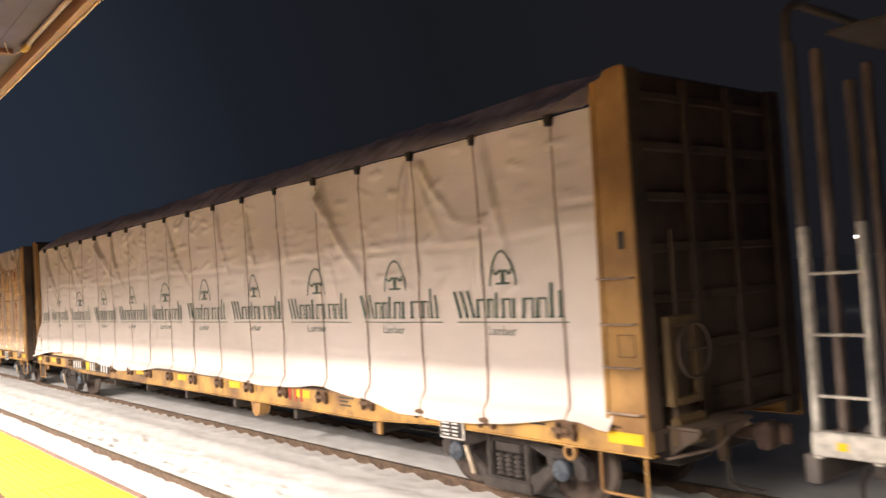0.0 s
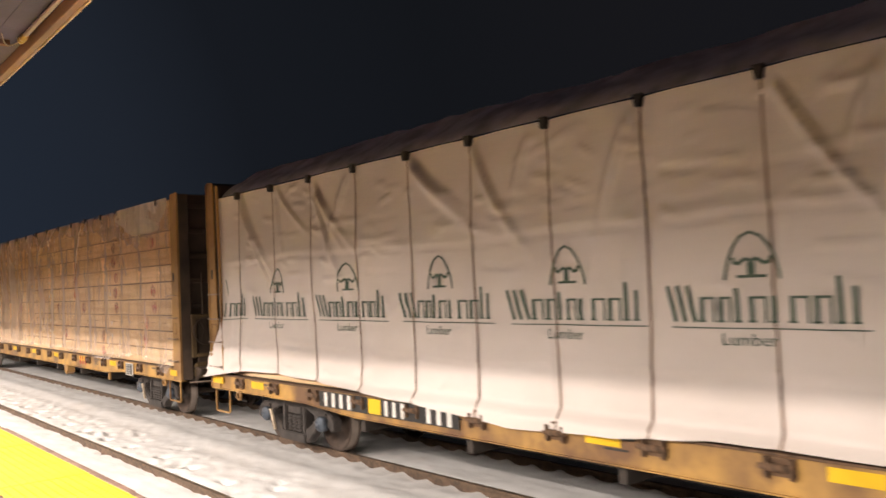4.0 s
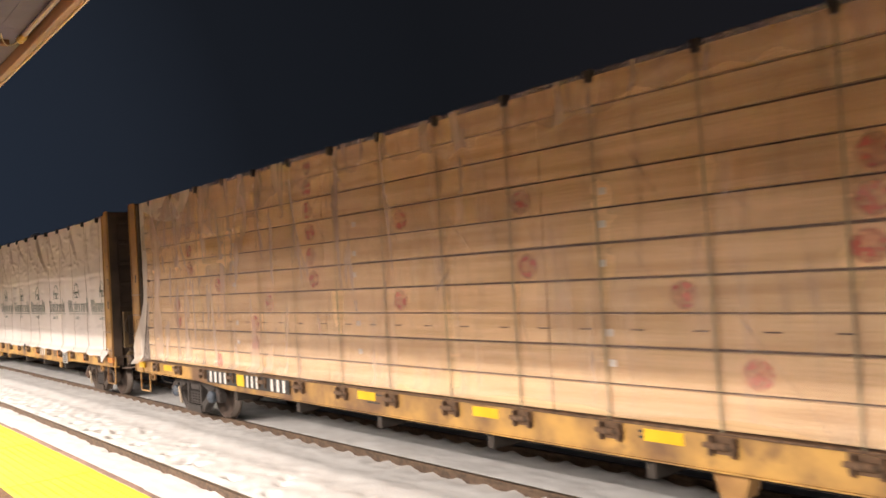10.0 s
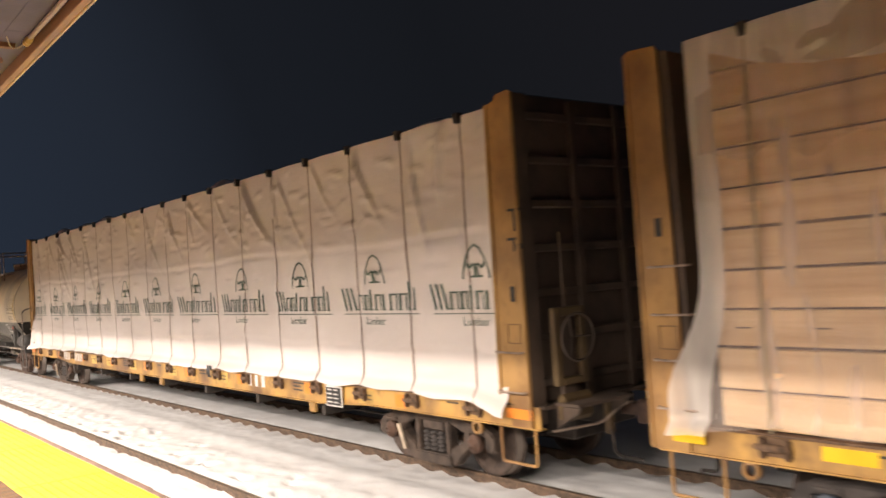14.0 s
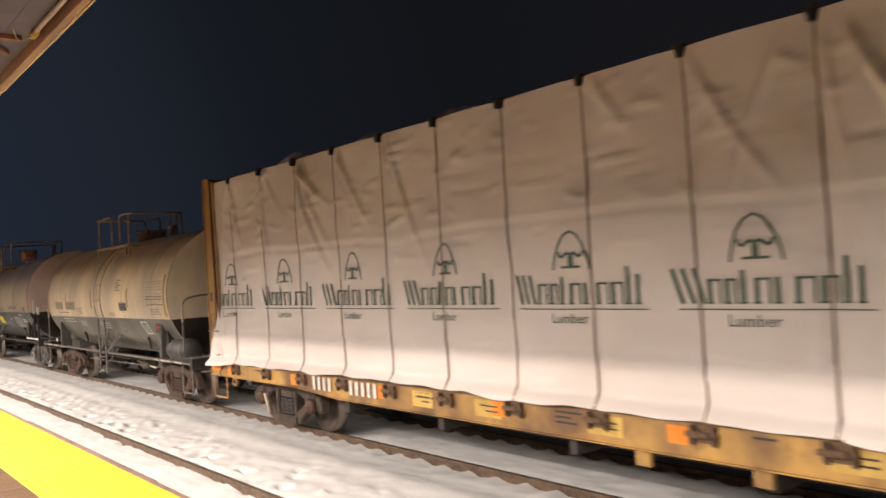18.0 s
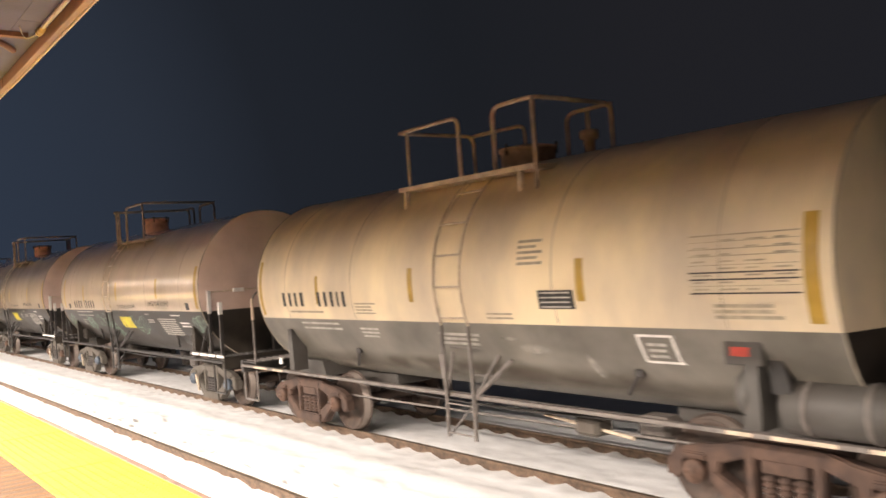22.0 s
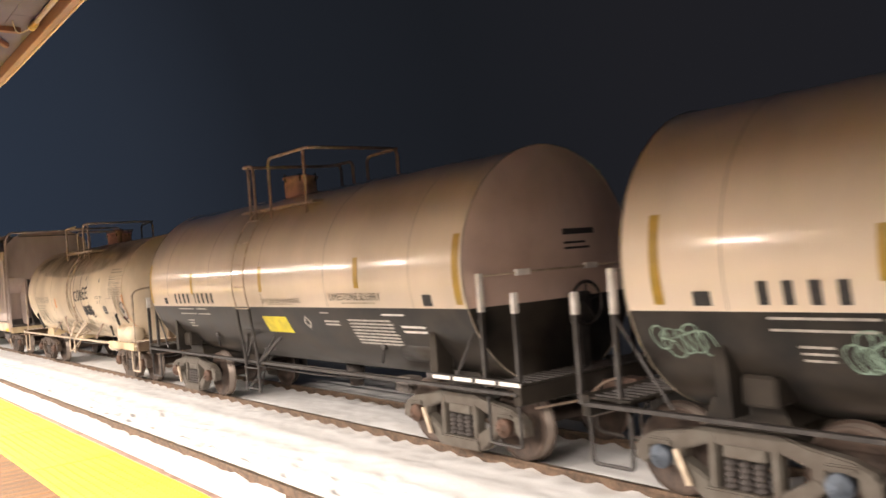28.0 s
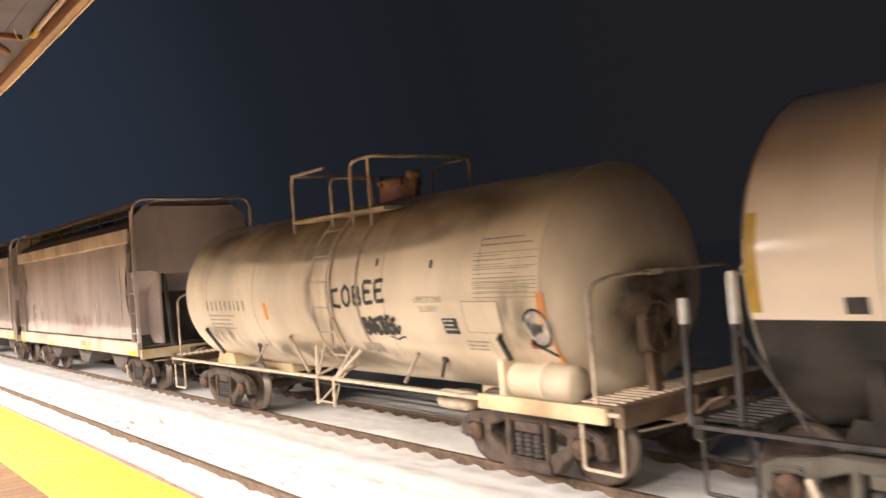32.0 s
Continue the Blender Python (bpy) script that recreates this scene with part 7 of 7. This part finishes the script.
    patch(t, car, "red_smudge", -4.76, -4.88, 1.56, 1.63, "red_mark", "small red smudge", 0.008)
    for yy, z in ((-1.90, 2.66), (-3.15, 2.585)):
        patch(t, car, "dark_spot", yy + 0.03, yy - 0.03, z - 0.05, z + 0.05, "black_mark", "dark bolt hole")
    for ya, za, yb, zb, thick, mat in ((4.42, 1.62, 3.62, 1.18, 0.034, "corner"), (2.21, 1.36, 2.25, 1.06, 0.022, "rail_brown"), (0.97, 1.56, 0.33, 1.00, 0.028, "rail_brown"),
                                       (-0.62, 1.88, -0.48, 1.42, 0.02, "rail_brown"), (-2.44, 1.40, -2.31, 1.01, 0.026, "rail_brown"), (-4.31, 1.70, -4.46, 1.42, 0.034, "corner"), (-4.85, 1.65, -5.21, 1.50, 0.016, "corner")):
        part("side_strut", T([t.skin(ya, za, 0.01), t.skin(ya, za, 0.05), Vector((min(-1.30, t.skin(yb, zb, 0.02).x), yb, zb))], thick), mat, car)
    part("air_tank", lathe(bmesh.new(), [(-0.51, 0.0), (-0.51, 0.10), (-0.44, 0.205), (-0.1, 0.21), (-0.1, 0.222), (-0.05, 0.222), (-0.05, 0.21), (0.44, 0.205), (0.51, 0.10), (0.51, 0.0)], "y", 20, (-1.15, -4.86, 1.185)), "tank_old", car, "cream brake air reservoir")
    part("air_tank", lathe(bmesh.new(), [(-0.32, 0.0), (-0.32, 0.08), (-0.28, 0.13), (0.28, 0.13), (0.32, 0.08), (0.32, 0.0)], "y", 16, (-1.0, -3.05, 0.80)), "rail_cream", car, "small dusty air reservoir")
    part("reservoir_bracket", B(-1.30, -0.9, -4.30, -4.20, 0.95, 1.42, bev=0.02), "tank_old", car)
    part("tread_plate", B(-1.46, -1.40, -5.95, -4.0, 0.86, 1.03), "sill_stain", car, "stained cream side sill plate")
    brake_wheel(car, -0.5, -5.95, 1.75, "sill_rusty")
    return car


# ---------------------------------------------------------------- covered hoppers


def hopper(y, label, hb=5.0, paint="hopper_grey", pale="hopper_grey"):
    car = thing("covered_hopper", pose(XC, y, 0), label, "hopper car", "cars of the freight train")
    he, w = 6.30, 1.52
    roof = 4.57 if paint == "hopper_grey" else 4.66
    # smooth side sheets whose ends curve in above the trucks
    def ends(z):
        return hb + 0.22 + 0.80 * ((z - 2.45) / 1.41) ** 2
    for sx in (-1, 1):
        def side(u, z, sx=sx):
            return Vector((sx * (w - 0.10 * max(0.0, abs(u) - 0.86) * 6), u * ends(z), z))
        part("side_sheet", sheet(side, frange(-1, 1, 24), frange(1.30, 3.86, 14)), paint, car, smooth=True)
    body = bmesh.new()
    prof = [(-w + 0.03, 1.34), (-w + 0.03, 3.80), (-w, 3.86), (-1.36, 4.06), (-0.75, 4.34), (0.75, 4.34), (1.36, 4.06), (w, 3.86), (w - 0.03, 3.80), (w - 0.03, 1.34)]
    g = [[body.verts.new((x, yy, z)) for x, z in prof] for yy in (-hb, 0, hb)]
    for i in range(2):
        for j in range(len(prof) - 1):
            body.faces.new((g[i][j], g[i][j + 1], g[i + 1][j + 1], g[i + 1][j]))
    for i in (0, 2):
        body.faces.new(g[i])
    bmesh.ops.recalc_face_normals(body, faces=body.faces)
    part("hopper_shell", body, paint, car)
    part("roof_sheet", prism_y(bmesh.new(), [(-w, 3.86), (-1.36, 4.08), (-0.75, 4.36), (0.75, 4.36), (1.36, 4.08), (w, 3.86)], -hb - 0.95, hb + 0.95), "hopper_dark", car)
    part("top_chord", B(-w - 0.03, -w + 0.02, -hb - 0.95, hb + 0.95, 3.57 if paint == "hopper_grey" else 3.72, 3.91, bev=0.02), "chord_pale" if paint == "hopper_grey" else paint, car)
    for k in range(3):
        yy = -3.3 + 3.3 * k
        part("hopper_bay", prism(bmesh.new(), [(yy - 1.5, 1.32), (yy + 1.5, 1.32), (yy + 0.3, 0.45), (yy - 0.3, 0.45)], -1.1, 1.1), "hopper_dark", car)
    if paint == "hopper_grey":
        part("side_sill", B(-w - 0.04, -w + 0.08, -he + 0.1, he - 0.1, 0.93, 1.25, bev=0.012), "chord_pale", car, "stained pale side sill")
    else:
        part("side_sill", B(-w - 0.04, -w + 0.08, -he + 0.1, he - 0.1, 1.09, 1.275, bev=0.012), pale, car, "pale grey side sill")
    part("side_sill", B(w - 0.08, w + 0.04, -he + 0.1, he - 0.1, 1.06, 1.34, bev=0.012), paint, car)
    if paint == "hopper_grey":
        # faded spray paint, chalky runs and two small stencils
        def spread(y0, y1, z0, z1, mat, words_, out, name="graffiti"):
            bm = bmesh.new()
            ink(bm, lambda yy, zz: Vector((-w - out, yy, zz)), y0, y1, z0, z1)
            part(name, bm, mat, car, words_)
        spread(-0.2, -3.2, 1.26, 2.0, "faded_pink", "faded pink spray paint", 0.006)
        spread(-1.0, -2.6, 0.95, 1.24, "faded_pink", "faded pink spray paint", 0.044)
        for k in range(9):
            spread(4.4 - 1.02 * k, 3.9 - 1.02 * k - 0.25 * math.sin(k * 2.0), 1.3, 2.5 + 0.4 * math.sin(k * 3.1), "chalk_streak", "pale chalky run", 0.010, "streak")
        spread(4.5, 3.0, 1.30, 1.7, "faded_pink", "faded pink spray paint", 0.013)
        for z in (2.02, 1.74):
            part("number_mark", B(-w - 0.007, -w + 0.002, 3.75, 4.25, z, z + 0.16), "faint_mark", car)
    for k in range(4 if paint == "hopper_grey" else 0):
        shared("yellow_strip", "reflector", lambda: box(bmesh.new(), -1.567, -1.561, -0.25, 0.25, 0.95, 1.04), "reflector", car, pose(0, -5.85 + 3.85 * k, 0))
    for s in (-1, 1):
        part("end_slope", prism(bmesh.new(), [(s * (hb + 0.94), 2.90), (s * (hb - 1.6), 1.35), (s * (hb - 1.7), 1.42), (s * (hb + 0.88), 3.0)], -1.4, 1.4), paint, car)
        part("end_sheet", prism_y(bmesh.new(), [(-1.47, 3.0), (-1.40, 4.16), (-1.10, 4.46), (-0.6, 4.60), (0.6, 4.60), (1.10, 4.46), (1.40, 4.16), (1.47, 3.0), (0.7, 2.80), (-0.7, 2.80)], min(s * (hb + 0.951), s * (hb + 0.98)), max(s * (hb + 0.951), s * (hb + 0.98))), paint, car, "tall rounded end sheet")
        for x in (-0.85, 0.85):
            part("end_gusset", prism(bmesh.new(), [(s * (hb + 0.95), 3.0), (s * (hb + 0.95), 1.15), (s * (hb + 0.3), 1.15), (s * (hb - 0.4), 1.9)], x - 0.03, x + 0.03), paint, car)
        part("end_frame", B(-0.5, 0.5, min(s * (hb - 0.1), s * (hb + 0.05)), max(s * (hb - 0.1), s * (hb + 0.05)), 1.05, 2.6), "hopper_dark", car)
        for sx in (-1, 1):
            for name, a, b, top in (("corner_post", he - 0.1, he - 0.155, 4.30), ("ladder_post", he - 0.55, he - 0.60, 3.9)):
                # on the dark hopper, shade above 2.85 m is put into the posts' paint
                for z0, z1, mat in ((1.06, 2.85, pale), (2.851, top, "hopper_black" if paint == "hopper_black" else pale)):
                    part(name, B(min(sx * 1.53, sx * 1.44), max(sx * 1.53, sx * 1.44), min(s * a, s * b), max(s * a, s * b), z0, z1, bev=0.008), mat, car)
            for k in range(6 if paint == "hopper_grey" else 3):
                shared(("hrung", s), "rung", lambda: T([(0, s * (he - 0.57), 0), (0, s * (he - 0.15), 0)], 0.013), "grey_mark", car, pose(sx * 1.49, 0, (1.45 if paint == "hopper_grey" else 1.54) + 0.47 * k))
        if paint == "hopper_black":
            for x in (-1.06, -0.15, 0.6):
                part("end_post", B(x - 0.045, x + 0.045, min(s * (he - 0.1), s * (he - 0.16)), max(s * (he - 0.1), s * (he - 0.16)), 1.09, 4.30, bev=0.006), "end_post_paint", car)
            part("label", B(-w - 0.045, -w - 0.041, 5.92 if s > 0 else -6.0, 6.0 if s > 0 else -5.92, 1.15, 1.21), "reflector", car, "small yellow label")
        part("end_brace", prism(bmesh.new(), [(s * (he - 0.15), 1.06), (s * (he - 0.05), 1.06), (s * (hb + 0.9), 2.9), (s * (hb + 0.8), 2.9)], -0.75, -0.68), "hopper_dark", car)
        part("end_brace", prism(bmesh.new(), [(s * (he - 0.15), 1.06), (s * (he - 0.05), 1.06), (s * (hb + 0.9), 2.9), (s * (hb + 0.8), 2.9)], 0.68, 0.75), "hopper_dark", car)
        part("end_sill", B(-1.5, 1.5, min(s * (he - 0.12), s * he), max(s * (he - 0.12), s * he), 0.86, 1.08, bev=0.01), "sill_stain" if paint == "hopper_grey" else "hopper_dark", car)
        part("stub_sill", B(-0.35, 0.35, min(s * 3.5, s * he), max(s * 3.5, s * he), 0.66, 1.02), "hopper_dark", car)
        part("roof_rail", T(bend([(-1.49, s * (he - 0.12), 3.9), (-1.45, s * (he - 0.08), roof), (1.45, s * (he - 0.08), roof), (1.49, s * (he - 0.12), 3.9)], 0.3, 6), 0.036), paint, car)
        part("walkway_end", B(-1.0, 1.0, min(s * (hb + 0.98), s * (he - 0.2)), max(s * (hb + 0.98), s * (he - 0.2)), 4.41, 4.44), "hopper_dark", car)
        part("platform_step", B(-1.4, 1.4, min(s * (hb + 0.7), s * (he - 0.13)), max(s * (hb + 0.7), s * (he - 0.13)), 1.11, 1.14), "hopper_dark", car)
        coupler(car, s * he, s)
        truck(car, s * 4.55, "truck_iron", "cap_rust")
    # running boards and hatches on the roof
    for x in (-0.95, 0.95):
        part("running_board", B(x - 0.28, x + 0.28, -hb - 0.9, hb + 0.9, 4.42, 4.45), "hopper_dark", car)
    for k in range(9):
        shared("roof_stanchion", "stanchion", lambda: box(bmesh.new(), -1.225, -1.185, -0.02, 0.02, 4.15, 4.54), "hopper_dark", car, pose(0, -5.4 + 1.35 * k, 0))
    part("board_edge", B(-1.245, -1.232, -hb - 0.9, hb + 0.9, 4.45, 4.54), "hopper_dark", car)
    for k in range(5):
        shared("hatch", "hatch", lambda: lathe(bmesh.new(), [(4.28, 0.0), (4.28, 0.36), (4.44, 0.36), (4.50, 0.30), (4.50, 0.0)], "z", 20), paint, car, pose(0, -4.4 + 2.2 * k, 0))
    return car


t1 = tank_corn(83.93)
t2 = tank_slurry(96.90, 31, True, 5.37, (4.99, 2.95, 0.0, -2.92, -5.20), ((5.42, 5.95), (5.66, 6.18)), (0.56, 0.46))
t3 = tank_slurry(110.08, 41, False, 5.42, (5.36, 3.01, -0.04, -3.07, -5.30), ((5.50, 6.08), (5.66, 6.18)), (0.645, 0.50))
t4 = tank_old(123.15)
h1 = hopper(137.3, "weathered grey covered hopper with a faded pink patch")
h2 = hopper(150.9, "weathered grey covered hopper car")
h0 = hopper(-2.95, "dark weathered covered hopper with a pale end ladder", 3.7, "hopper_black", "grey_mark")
CARS += [(t1, 83.93), (t2, 96.90), (t3, 110.08), (t4, 123.15), (h1, 137.3), (h2, 150.9), (h0, -2.95)]

tactile_tiles()
planks()



def far_lamp():
    """A small lamp on a thin post far beyond the tracks, with a small glowing block at its foot."""
    lamp = thing("street_lamp", pose(41.06, 18.4, -0.1), "small far-off lamp on a thin dark post, lit", "street lamp")
    part("post", T([(0, 0, 0), (0, 0, 3.55)], 0.05), "underframe", lamp)
    part("arm", T([(0, 0, 3.62), (-0.42, 0, 3.62)], 0.03), "underframe", lamp)
    part("lamp_head", B(-0.62, -0.32, -0.13, 0.13, 3.56, 3.66, bev=0.02), "underframe", lamp)
    part("lens", lathe(bmesh.new(), [(3.44, 0.0), (3.46, 0.13), (3.555, 0.16), (3.555, 0.0)], "z", 16, (-0.47, 0, 0)), "lamp_glow", lamp, "glowing white lens")
    part("marker_light", B(-0.16, -0.10, -0.16, -0.12, 0.24, 0.46, bev=0.01), "lamp_glow", lamp, "small glowing block low at the foot")


far_lamp()


# ---------------------------------------------------------------- movement


def travelled(t):
    """Metres that the train has gone by t seconds."""
    rows = TRAIN_ROWS
    for (a, sa), (b, sb) in zip(rows, rows[1:]):
        if t <= b + 1e-9:
            return sa + (sb - sa) * (t - a) / (b - a)
    return rows[-1][1]


def motions():
    for car, y in CARS:
        walk(car, [(t, pose(XC, y - s, 0)) for t, s in TRAIN_ROWS])
    steps = [32.0 * k / 216 for k in range(217)]
    turn = [(t, -math.degrees(travelled(t) / WHEEL_R)) for t in steps]
    for ws, y in WHEELSETS:
        walk(ws, [(t, pose(0, y, WHEEL_R, -a + 37 * y, 0, 0)) for t, a in turn])


motions()
